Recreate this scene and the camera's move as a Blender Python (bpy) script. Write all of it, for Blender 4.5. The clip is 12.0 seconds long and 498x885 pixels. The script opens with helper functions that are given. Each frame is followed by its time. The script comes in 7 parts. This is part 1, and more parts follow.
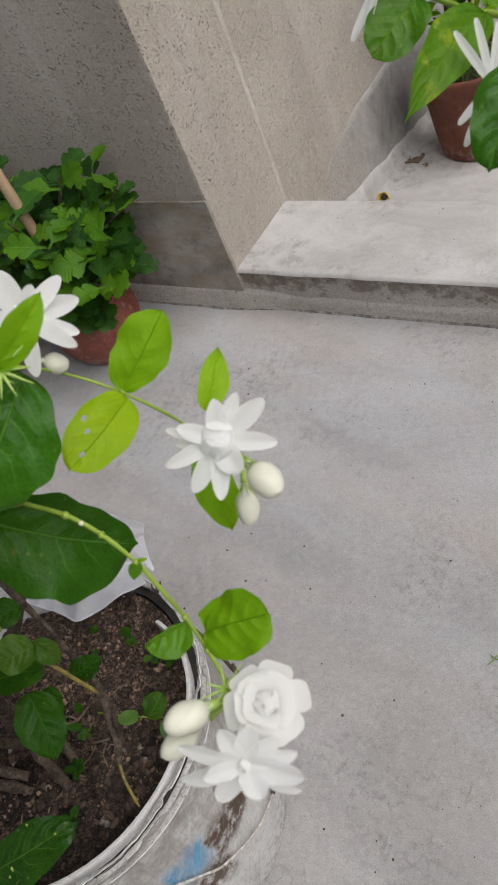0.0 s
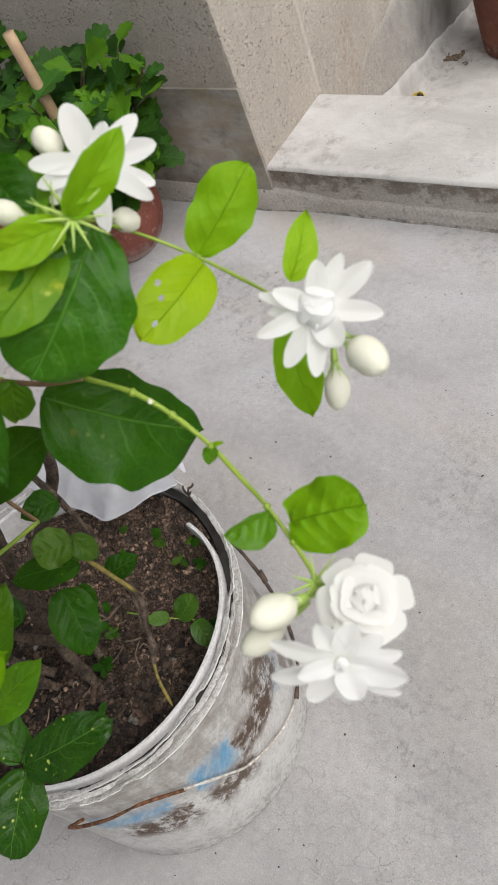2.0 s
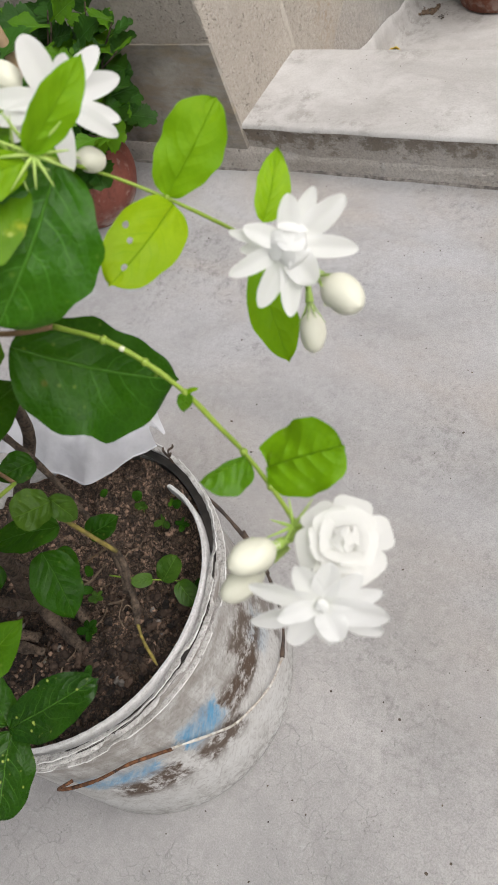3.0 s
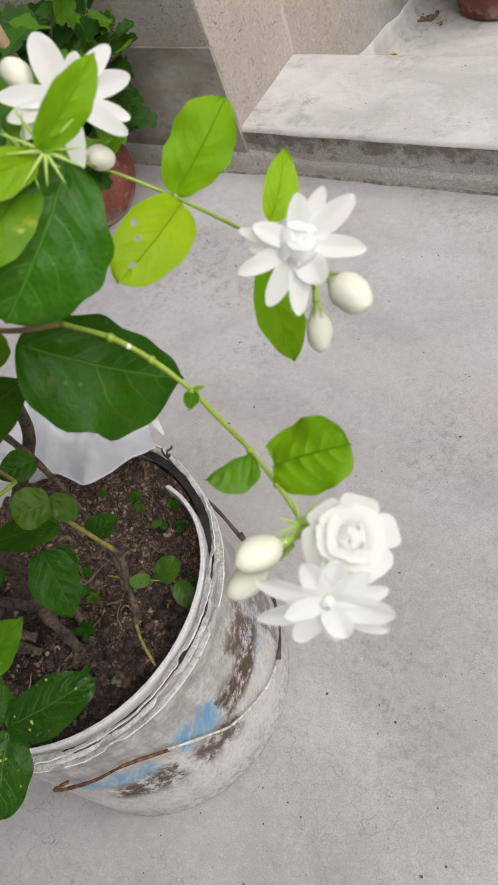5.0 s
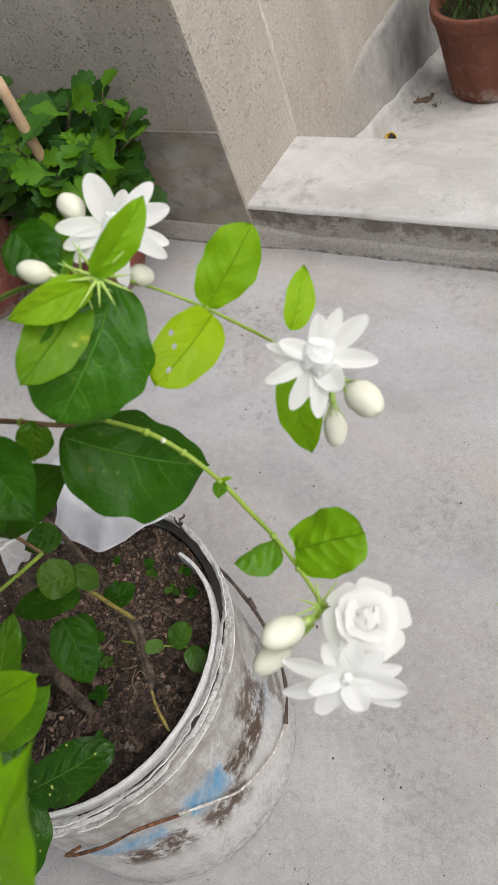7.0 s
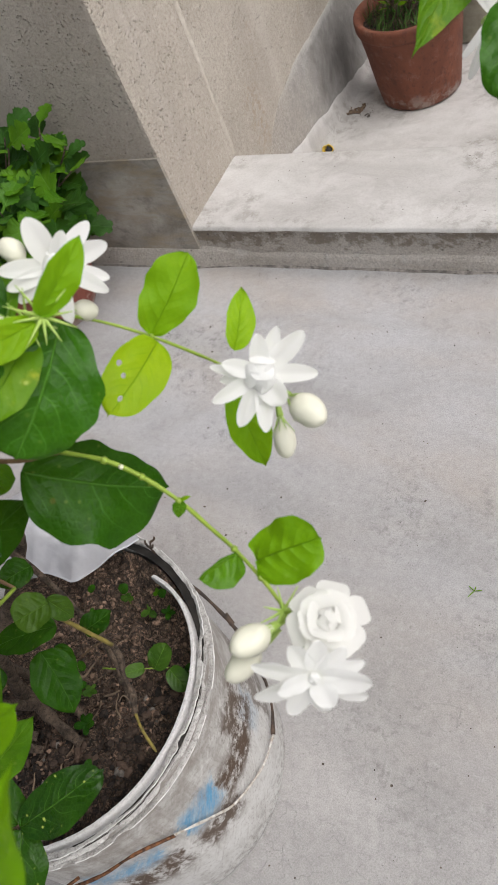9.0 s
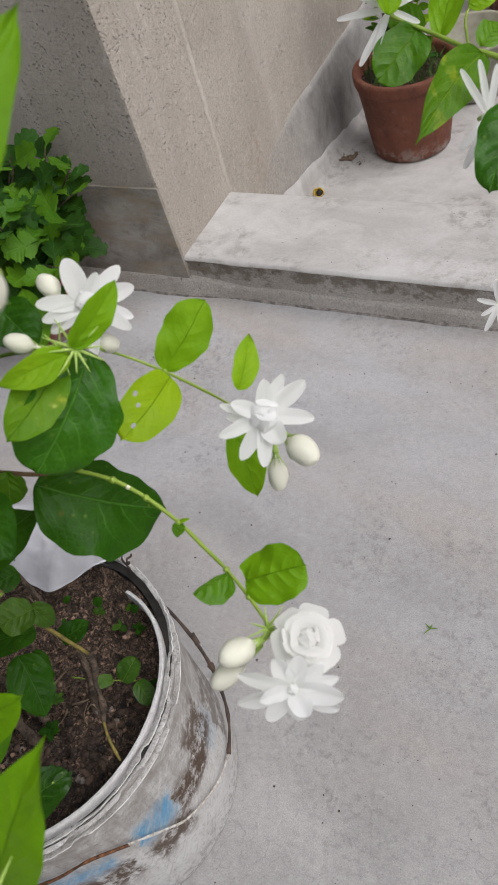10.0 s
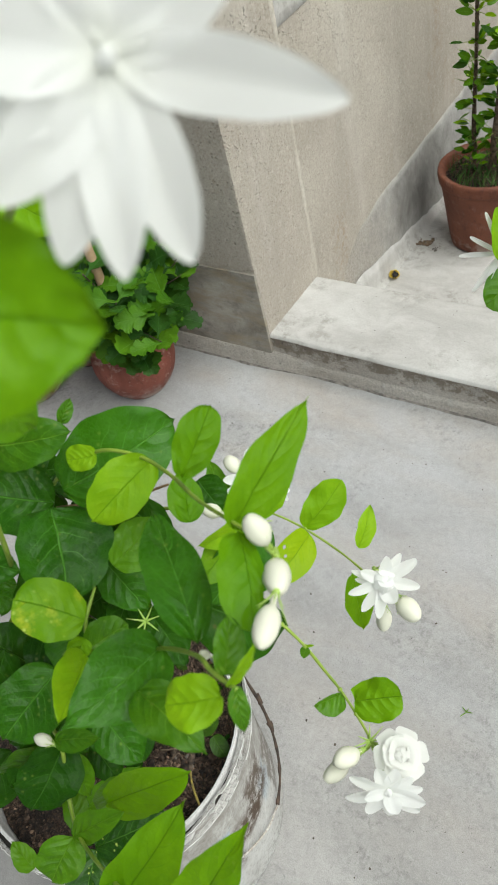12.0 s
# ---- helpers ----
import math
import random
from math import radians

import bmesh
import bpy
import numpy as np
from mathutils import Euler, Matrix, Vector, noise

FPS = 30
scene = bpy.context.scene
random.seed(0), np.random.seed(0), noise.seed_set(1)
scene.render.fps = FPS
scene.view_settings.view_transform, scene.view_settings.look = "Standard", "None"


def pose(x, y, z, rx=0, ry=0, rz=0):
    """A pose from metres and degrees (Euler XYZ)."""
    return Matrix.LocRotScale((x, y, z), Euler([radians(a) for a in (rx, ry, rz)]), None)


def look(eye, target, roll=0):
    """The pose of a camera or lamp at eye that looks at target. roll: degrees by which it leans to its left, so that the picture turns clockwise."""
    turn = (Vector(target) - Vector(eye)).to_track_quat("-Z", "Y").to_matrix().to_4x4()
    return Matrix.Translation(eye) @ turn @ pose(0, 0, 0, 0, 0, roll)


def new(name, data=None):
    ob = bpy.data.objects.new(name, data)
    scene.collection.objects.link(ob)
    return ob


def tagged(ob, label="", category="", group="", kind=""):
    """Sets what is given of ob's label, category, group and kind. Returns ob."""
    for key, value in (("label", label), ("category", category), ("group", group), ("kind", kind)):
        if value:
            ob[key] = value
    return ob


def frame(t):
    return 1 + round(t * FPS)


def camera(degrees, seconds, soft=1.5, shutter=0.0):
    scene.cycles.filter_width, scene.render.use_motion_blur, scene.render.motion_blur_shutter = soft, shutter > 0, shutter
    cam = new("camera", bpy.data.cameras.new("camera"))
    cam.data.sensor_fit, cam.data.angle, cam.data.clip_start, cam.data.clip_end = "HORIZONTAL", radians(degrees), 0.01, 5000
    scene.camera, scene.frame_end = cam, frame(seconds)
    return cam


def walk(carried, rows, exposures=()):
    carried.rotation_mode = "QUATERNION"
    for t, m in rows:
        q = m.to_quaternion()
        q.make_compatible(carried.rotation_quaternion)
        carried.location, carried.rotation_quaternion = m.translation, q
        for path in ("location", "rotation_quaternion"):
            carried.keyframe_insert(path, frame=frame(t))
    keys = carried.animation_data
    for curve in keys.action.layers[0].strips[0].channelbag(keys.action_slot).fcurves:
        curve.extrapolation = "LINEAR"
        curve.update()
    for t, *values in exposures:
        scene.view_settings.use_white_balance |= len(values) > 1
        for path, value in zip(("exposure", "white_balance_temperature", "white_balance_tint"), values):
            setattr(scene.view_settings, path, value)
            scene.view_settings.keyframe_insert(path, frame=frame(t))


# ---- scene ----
# ---- camera and walk ----
cam = camera(34.57, 12.0, 1.0)
cam.data.dof.use_dof = True
cam.data.dof.focus_distance = 0.74
cam.data.dof.aperture_fstop = 38.0
PATH = [
    (0, 0.7674, -0.8206, 0.8280, 42.20, 19.44, 28.70),
    (0.5, 0.7533, -0.8210, 0.8231, 41.87, 19.68, 29.03),
    (1, 0.7389, -0.8246, 0.8138, 38.63, 17.91, 29.08),
    (1.5, 0.7318, -0.8325, 0.8131, 39.41, 17.76, 30.65),
    (2, 0.7273, -0.8328, 0.8065, 36.88, 18.22, 30.45),
    (2.5, 0.7287, -0.8341, 0.7962, 34.02, 18.00, 28.62),
    (4.5, 0.7265, -0.8409, 0.7984, 34.63, 17.92, 28.58),
    (5, 0.7260, -0.8402, 0.7977, 34.44, 17.37, 28.73),
    (5.5, 0.7303, -0.8380, 0.8038, 35.79, 17.63, 28.59),
    (6, 0.7326, -0.8389, 0.8032, 36.77, 17.82, 28.33),
    (6.5, 0.7306, -0.8432, 0.8201, 38.06, 17.47, 28.94),
    (8.5, 0.7303, -0.8507, 0.8403, 38.08, 17.39, 25.08),
    (9, 0.7421, -0.8496, 0.8397, 37.84, 18.58, 23.17),
    (9.5, 0.7472, -0.8582, 0.8498, 37.86, 14.91, 23.49),
    (10, 0.7458, -0.8702, 0.8727, 40.27, 13.82, 25.22),
    (10.5, 0.7496, -0.8826, 0.9145, 42.38, 13.08, 26.51),
    (11, 0.7431, -0.8999, 0.9437, 42.54, 12.90, 28.30),
    (11.5, 0.7403, -0.9146, 0.9777, 42.76, 12.59, 29.81),
    (12, 0.7372, -0.9038, 1.0196, 43.49, 11.55, 31.79),
]
EXPOSURES = ((0, -0.24, 6320, 12), (0.5, -0.02, 6320, 12), (1, 0.02, 6320, 12), (1.5, 0.02, 6320, 12), (2, 0.1, 6370, 11), (5, 0.09, 6420, 12), (6.5, 0.09, 6370, 11), (8.5, 0.08, 6320, 11), (9, 0.08, 6370, 12), (9.5, -0.1, 6270, 13), (10, -0.16, 6220, 13), (10.5, -0.18, 6220, 12), (11, -0.03, 6370, 12), (11.5, 0.19, 6420, 5), (12, 0.18, 6280, 2))
walk(cam, [(t, pose(x, y, z, rx, ry, rz)) for t, x, y, z, rx, ry, rz in PATH], EXPOSURES)

# ---- light: bright overcast sky, brightest over the open side of the terrace ----
world = bpy.data.worlds.new("sky")
scene.world = world
world.use_nodes = True
wn = world.node_tree.nodes
wl = world.node_tree.links
sky = wn.new("ShaderNodeTexSky")
sky.sky_type = "NISHITA"
sky.sun_disc = False
sky.sun_elevation = radians(52)
sky.sun_rotation = radians(62)
sky.dust_density = 6.0
sky.air_density = 1.0
desat = wn.new("ShaderNodeHueSaturation")
desat.inputs["Saturation"].default_value = 0.34
wl.new(sky.outputs[0], desat.inputs["Color"])
wl.new(desat.outputs[0], wn["Background"].inputs["Color"])
wn["Background"].inputs["Strength"].default_value = 0.093

sun_data = bpy.data.lights.new("sun", "SUN")
sun_data.energy = 3.0
sun_data.angle = radians(60)
sun_data.color = (1.0, 0.96, 0.9)
sun = new("sun", sun_data)
sun.matrix_world = look((7.0, -1.3, 8.4), (0, 0, 0))


# ---- material helpers ----
class Nodes:
    """A small builder for node materials."""

    def __init__(self, name):
        self.mat = bpy.data.materials.new(name)
        self.mat.use_nodes = True
        self.t = self.mat.node_tree
        self.bsdf = self.t.nodes["Principled BSDF"]
        self.out = self.t.nodes["Material Output"]

    def n(self, kind, feature="", operation="", data_type="", blend_type=""):
        node = self.t.nodes.new(kind)
        if feature:
            node.feature = feature
        if operation:
            node.operation = operation
        if data_type:
            node.data_type = data_type
        if blend_type:
            node.blend_type = blend_type
        return node

    def link(self, a, b):
        self.t.links.new(a, b)

    def put(self, value, socket):
        if isinstance(value, (int, float)):
            socket.default_value = value
        elif isinstance(value, tuple):
            socket.default_value = (*value, 1.0) if len(value) == 3 and socket.type == "RGBA" else value
        else:
            self.link(value, socket)

    def coords(self, kind="Object"):
        return self.n("ShaderNodeTexCoord").outputs[kind]

    def mapped(self, vec, scale=(1, 1, 1), loc=(0, 0, 0)):
        m = self.n("ShaderNodeMapping")
        m.inputs["Scale"].default_value = scale
        m.inputs["Location"].default_value = loc
        self.link(vec, m.inputs["Vector"])
        return m.outputs[0]

    def noise(self, vec, scale, detail=4.0, rough=0.55, warp=0.0):
        t = self.n("ShaderNodeTexNoise")
        t.inputs["Scale"].default_value = scale
        t.inputs["Detail"].default_value = detail
        t.inputs["Roughness"].default_value = rough
        t.inputs["Distortion"].default_value = warp
        self.link(vec, t.inputs["Vector"])
        return t.outputs["Fac"]

    def voronoi(self, vec, scale, feature="F1", out="Distance"):
        t = self.n("ShaderNodeTexVoronoi", feature=feature)
        t.inputs["Scale"].default_value = scale
        self.link(vec, t.inputs["Vector"])
        return t.outputs[out]

    def ramp(self, fac, lo, hi, a=0.0, b=1.0):
        m = self.n("ShaderNodeMapRange")
        m.inputs[1].default_value, m.inputs[2].default_value = lo, hi
        m.inputs[3].default_value, m.inputs[4].default_value = a, b
        self.put(fac, m.inputs[0])
        return m.outputs[0]

    def math(self, op, a, b=0.0):
        m = self.n("ShaderNodeMath", operation=op)
        self.put(a, m.inputs[0])
        self.put(b, m.inputs[1])
        return m.outputs[0]

    def mix(self, fac, a, b, blend="MIX"):
        m = self.n("ShaderNodeMix", data_type="RGBA", blend_type=blend)
        self.put(fac, m.inputs[0])
        self.put(a, m.inputs[6])
        self.put(b, m.inputs[7])
        return m.outputs[2]

    def bump(self, height, strength, distance, normal=None):
        m = self.n("ShaderNodeBump")
        m.inputs["Strength"].default_value = strength
        m.inputs["Distance"].default_value = distance
        self.link(height, m.inputs["Height"])
        if normal is not None:
            self.link(normal, m.inputs["Normal"])
        return m.outputs[0]

    def xyz(self, vec):
        s = self.n("ShaderNodeSeparateXYZ")
        self.link(vec, s.inputs[0])
        return s.outputs

    def rand(self):
        return self.n("ShaderNodeObjectInfo").outputs["Random"]

    def finish(self, color=None, rough=None, normal=None, **other):
        if color is not None:
            self.put(color, self.bsdf.inputs["Base Color"])
        if rough is not None:
            self.put(rough, self.bsdf.inputs["Roughness"])
        if normal is not None:
            self.link(normal, self.bsdf.inputs["Normal"])
        for k, v in other.items():
            self.put(v, self.bsdf.inputs[k.replace("_", " ")])
        return self.mat

    def translucent(self, color, share):
        tr = self.n("ShaderNodeBsdfTranslucent")
        self.put(color, tr.inputs[0])
        mx = self.n("ShaderNodeMixShader")
        mx.inputs[0].default_value = share
        self.link(self.bsdf.outputs[0], mx.inputs[1])
        self.link(tr.outputs[0], mx.inputs[2])
        self.link(mx.outputs[0], self.out.inputs[0])
        return self.mat


def floor_material():
    m = Nodes("worn_concrete")
    c = m.coords()
    # blotches grow paler and warmer towards the wall
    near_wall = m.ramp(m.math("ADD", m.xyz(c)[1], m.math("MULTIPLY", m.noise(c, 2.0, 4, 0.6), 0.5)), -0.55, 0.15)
    base = m.mix(m.ramp(m.noise(c, 3.4, 7, 0.66, 0.3), 0.38, 0.62), (0.295, 0.288, 0.286), (0.425, 0.414, 0.405))
    base = m.mix(m.ramp(m.noise(c, 13, 6, 0.7, 0.3), 0.45, 0.72, 0, 0.40), base, (0.255, 0.25, 0.252))
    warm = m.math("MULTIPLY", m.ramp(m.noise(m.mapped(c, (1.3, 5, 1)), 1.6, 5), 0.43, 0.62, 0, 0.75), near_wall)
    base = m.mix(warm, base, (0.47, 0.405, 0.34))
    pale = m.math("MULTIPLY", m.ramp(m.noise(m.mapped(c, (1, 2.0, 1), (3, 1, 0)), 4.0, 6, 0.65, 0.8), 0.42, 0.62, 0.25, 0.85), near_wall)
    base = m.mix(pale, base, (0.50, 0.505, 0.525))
    grain = m.noise(c, 640, 3, 0.7)
    base = m.mix(m.ramp(grain, 0.36, 0.64, 0.0, 0.44), base, (0.20, 0.193, 0.187))
    soft = m.noise(c, 110, 5, 0.75)
    base = m.mix(m.ramp(soft, 0.5, 0.68, 0.0, 0.24), base, (0.21, 0.205, 0.20))
    base = m.mix(m.ramp(soft, 0.46, 0.3, 0.0, 0.26), base, (0.52, 0.52, 0.52))
    wob = m.n("ShaderNodeVectorMath", operation="MULTIPLY_ADD")
    nt = m.n("ShaderNodeTexNoise")
    nt.inputs["Scale"].default_value = 60
    m.link(c, nt.inputs["Vector"])
    m.link(nt.outputs["Color"], wob.inputs[0])
    wob.inputs[1].default_value = (0.022, 0.022, 0.022)
    m.link(c, wob.inputs[2])
    edge = m.voronoi(wob.outputs[0], 58, "DISTANCE_TO_EDGE")
    crack = m.math("MULTIPLY", m.ramp(edge, 0.0, 0.022, 1, 0), m.ramp(m.math("ADD", m.noise(c, 11.0, 5, 0.75), m.ramp(m.xyz(c)[1], -0.75, -0.35, 0.07, -0.08)), 0.47, 0.62))
    base = m.mix(m.math("MULTIPLY", crack, 0.20), base, (0.16, 0.15, 0.14))
    spot = m.math("MULTIPLY", m.ramp(m.voronoi(c, 34), 0.03, 0.09, 1, 0), m.ramp(m.noise(c, 17, 2), 0.58, 0.62))
    base = m.mix(m.math("MULTIPLY", spot, 0.55), base, (0.12, 0.11, 0.10))
    speck = m.math("MULTIPLY", m.ramp(m.voronoi(c, 230), 0.10, 0.24, 1, 0), m.ramp(m.noise(c, 26, 5, 0.75), 0.50, 0.60))
    base = m.mix(m.math("MULTIPLY", speck, 0.55), base, (0.12, 0.112, 0.105))
    smudge = m.math("MULTIPLY", m.ramp(m.noise(c, 85, 6, 0.8), 0.5, 0.64), m.ramp(m.noise(m.mapped(c, (1, 1, 1), (5, 2, 0)), 4.2, 4), 0.47, 0.62))
    base = m.mix(m.math("MULTIPLY", smudge, 0.62), base, (0.155, 0.15, 0.145))
    h = m.math("ADD", m.math("MULTIPLY", grain, 0.5), m.math("MULTIPLY", soft, 1.0))
    h = m.math("SUBTRACT", h, m.math("MULTIPLY", crack, 0.6))
    return m.finish(base, m.ramp(grain, 0.3, 0.7, 0.62, 0.85), m.bump(h, 0.6, 0.0020))


def plaster_material():
    m = Nodes("sand_plaster")
    c = m.coords()
    base = m.mix(m.ramp(m.noise(c, 3.0, 5, 0.6, 0.5), 0.35, 0.7), (0.430, 0.388, 0.330), (0.535, 0.494, 0.430))
    sand = m.noise(c, 210, 4, 0.75)
    coarse = m.noise(c, 75, 5, 0.72)
    base = m.mix(m.ramp(sand, 0.46, 0.60, 0, 0.34), base, (0.26, 0.205, 0.175))
    base = m.mix(m.ramp(coarse, 0.54, 0.70, 0, 0.22), base, (0.32, 0.28, 0.24))
    base = m.mix(m.ramp(coarse, 0.46, 0.32, 0, 0.35), base, (0.70, 0.665, 0.61))
    streak = m.noise(m.mapped(c, (14, 14, 1.2)), 1.0, 4, 0.6)
    base = m.mix(m.ramp(streak, 0.55, 0.72, 0, 0.35), base, (0.64, 0.61, 0.56))
    stain = m.noise(m.mapped(c, (5, 5, 2), (1, 4, 2)), 1.0, 5, 0.6)
    base = m.mix(m.ramp(stain, 0.50, 0.74, 0, 0.5), base, (0.34, 0.30, 0.26))
    rust = m.math("MULTIPLY", m.ramp(m.noise(m.mapped(c, (9, 9, 3.5), (2, 7, 1)), 1.0, 4, 0.6), 0.58, 0.72), m.ramp(m.noise(c, 55, 4, 0.7), 0.45, 0.6))
    base = m.mix(m.math("MULTIPLY", rust, 0.45), base, (0.32, 0.215, 0.13))
    pits = m.math("MULTIPLY", m.ramp(m.voronoi(c, 190), 0.08, 0.34, 1, 0), m.ramp(m.noise(c, 45, 3), 0.44, 0.58))
    base = m.mix(m.math("MULTIPLY", pits, 0.30), base, (0.17, 0.15, 0.13))
    h = m.math("SUBTRACT", m.math("ADD", sand, m.math("MULTIPLY", coarse, 0.7)), m.math("MULTIPLY", pits, 1.3))
    return m.finish(base, 0.92, m.bump(h, 1.0, 0.0036))


def plain_plaster(name, a, b):
    m = Nodes(name)
    c = m.coords()
    sand = m.noise(c, 210, 4, 0.75)
    base = m.mix(m.ramp(m.noise(c, 30, 5, 0.65), 0.35, 0.65), a, b)
    base = m.mix(m.ramp(sand, 0.48, 0.62, 0, 0.3), base, (0.28, 0.25, 0.21))
    return m.finish(base, 0.92, m.bump(sand, 0.8, 0.003))


def riser_material():
    m = Nodes("mottled_cement_riser")
    c = m.coords()
    z = m.xyz(c)[2]
    base = m.mix(m.ramp(m.noise(c, 6.0, 6, 0.62, 0.8), 0.35, 0.68), (0.48, 0.44, 0.39), (0.66, 0.62, 0.57))
    low = m.noise(m.mapped(c, (1, 1, 1.4), (3, 0, 1)), 24, 6, 0.74, 0.15)
    band = m.math("ADD", low, m.ramp(z, 0.040, 0.085, -0.10, 0.10))
    base = m.mix(m.ramp(band, 0.50, 0.60, 0, 0.72), base, (0.20, 0.155, 0.105))
    base = m.mix(m.ramp(m.noise(m.mapped(c, (1, 1, 1), (8, 0, 1)), 34, 5, 0.75), 0.55, 0.66, 0, 0.7), base, (0.60, 0.58, 0.55))
    base = m.mix(m.ramp(m.noise(m.mapped(c, (2, 2, 5), (4, 2, 0)), 5, 4, 0.6), 0.55, 0.7, 0, 0.4), base, (0.36, 0.275, 0.18))
    grain = m.noise(c, 300, 3, 0.7)
    base = m.mix(m.ramp(grain, 0.4, 0.66, 0, 0.4), base, (0.17, 0.15, 0.13))
    pits = m.math("MULTIPLY", m.ramp(m.voronoi(c, 80), 0.06, 0.22, 1, 0), m.ramp(m.noise(c, 30, 3), 0.5, 0.58))
    base = m.mix(m.math("MULTIPLY", pits, 0.7), base, (0.06, 0.05, 0.04))
    h = m.math("SUBTRACT", m.math("ADD", grain, m.math("MULTIPLY", low, 2.5)), pits)
    return m.finish(base, 0.88, m.bump(h, 0.9, 0.005))


def dado_material():
    m = Nodes("blotchy_cement_dado")
    c = m.coords()
    s = m.xyz(c)
    top = m.xyz(m.coords("UV"))[1]
    base = m.mix(m.ramp(m.noise(c, 7.0, 6, 0.65, 0.8), 0.35, 0.68), (0.27, 0.262, 0.25), (0.43, 0.42, 0.405))
    # dark stain behind the passage pot, with natural shading coloured into it
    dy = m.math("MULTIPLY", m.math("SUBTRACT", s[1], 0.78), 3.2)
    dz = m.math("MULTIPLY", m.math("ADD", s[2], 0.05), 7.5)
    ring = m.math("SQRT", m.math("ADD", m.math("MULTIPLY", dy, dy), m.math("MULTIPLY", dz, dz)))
    stain_shade = m.math("ADD", ring, m.math("MULTIPLY", m.noise(m.mapped(c, (1, 1, 0.6)), 22, 6, 0.75, 0.5), 1.9))
    base = m.mix(m.ramp(stain_shade, 0.95, 1.85, 0.85, 0), base, (0.09, 0.083, 0.077))
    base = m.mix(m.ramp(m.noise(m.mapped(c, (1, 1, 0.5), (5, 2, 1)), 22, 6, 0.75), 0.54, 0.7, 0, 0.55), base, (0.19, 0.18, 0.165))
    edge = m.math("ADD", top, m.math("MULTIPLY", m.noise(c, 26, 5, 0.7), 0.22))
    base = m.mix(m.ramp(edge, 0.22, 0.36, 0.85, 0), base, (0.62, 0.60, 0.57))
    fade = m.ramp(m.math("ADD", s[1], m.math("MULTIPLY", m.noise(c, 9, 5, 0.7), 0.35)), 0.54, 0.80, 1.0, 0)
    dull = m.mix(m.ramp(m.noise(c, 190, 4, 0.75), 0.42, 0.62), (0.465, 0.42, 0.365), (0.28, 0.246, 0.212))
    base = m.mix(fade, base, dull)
    grain = m.noise(c, 260, 3, 0.7)
    base = m.mix(m.ramp(grain, 0.38, 0.68, 0, 0.35), base, (0.2, 0.19, 0.18))
    h = m.math("ADD", grain, m.math("MULTIPLY", m.noise(c, 50, 5, 0.7), 1.6))
    return m.finish(base, 0.85, m.bump(h, 0.6, 0.003))


def cement_material(name, low, high, stain):
    m = Nodes(name)
    c = m.coords()
    base = m.mix(m.ramp(m.noise(m.mapped(c, (1, 1, 1.8)), 7.0, 6, 0.68, 0.25), 0.38, 0.62), low, high)
    base = m.mix(m.ramp(m.noise(c, 26, 5, 0.7), 0.54, 0.72, 0, stain), base, (0.13, 0.12, 0.105))
    base = m.mix(m.ramp(m.noise(m.mapped(c, (3, 3, 9)), 3, 5, 0.65), 0.48, 0.62, 0, 0.65), base, (0.33, 0.26, 0.17))
    grain = m.noise(c, 300, 3, 0.7)
    base = m.mix(m.ramp(grain, 0.35, 0.7, 0, 0.2), base, (0.2, 0.19, 0.18))
    h = m.math("ADD", grain, m.math("MULTIPLY", m.noise(c, 60, 5, 0.7), 1.0))
    return m.finish(base, 0.8, m.bump(h, 0.6, 0.003))


def sill_material():
    m = Nodes("pale_trowelled_concrete")
    c = m.coords()
    base = m.mix(m.ramp(m.noise(m.mapped(c, (1, 2, 1)), 5.0, 6, 0.62, 0.7), 0.35, 0.68), (0.39, 0.375, 0.358), (0.53, 0.52, 0.505))
    patch = m.math("MULTIPLY", m.ramp(m.noise(c, 42, 6, 0.8), 0.48, 0.58), m.ramp(m.noise(m.mapped(c, (1, 1, 1), (0.3, 0.4, 0)), 8, 2), 0.50, 0.62))
    base = m.mix(m.math("MULTIPLY", patch, 0.6), base, (0.22, 0.2, 0.175))
    grain = m.noise(c, 350, 3, 0.7)
    base = m.mix(m.ramp(grain, 0.42, 0.68, 0, 0.24), base, (0.24, 0.225, 0.21))
    base = m.mix(m.ramp(m.noise(m.mapped(c, (1, 1.6, 1), (4, 1, 0)), 13, 5, 0.66, 1.2), 0.46, 0.66, 0, 0.30), base, (0.62, 0.61, 0.60))
    h = m.math("ADD", grain, m.math("MULTIPLY", m.noise(c, 45, 5, 0.7), 1.2))
    return m.finish(base, 0.78, m.bump(h, 0.45, 0.0017))


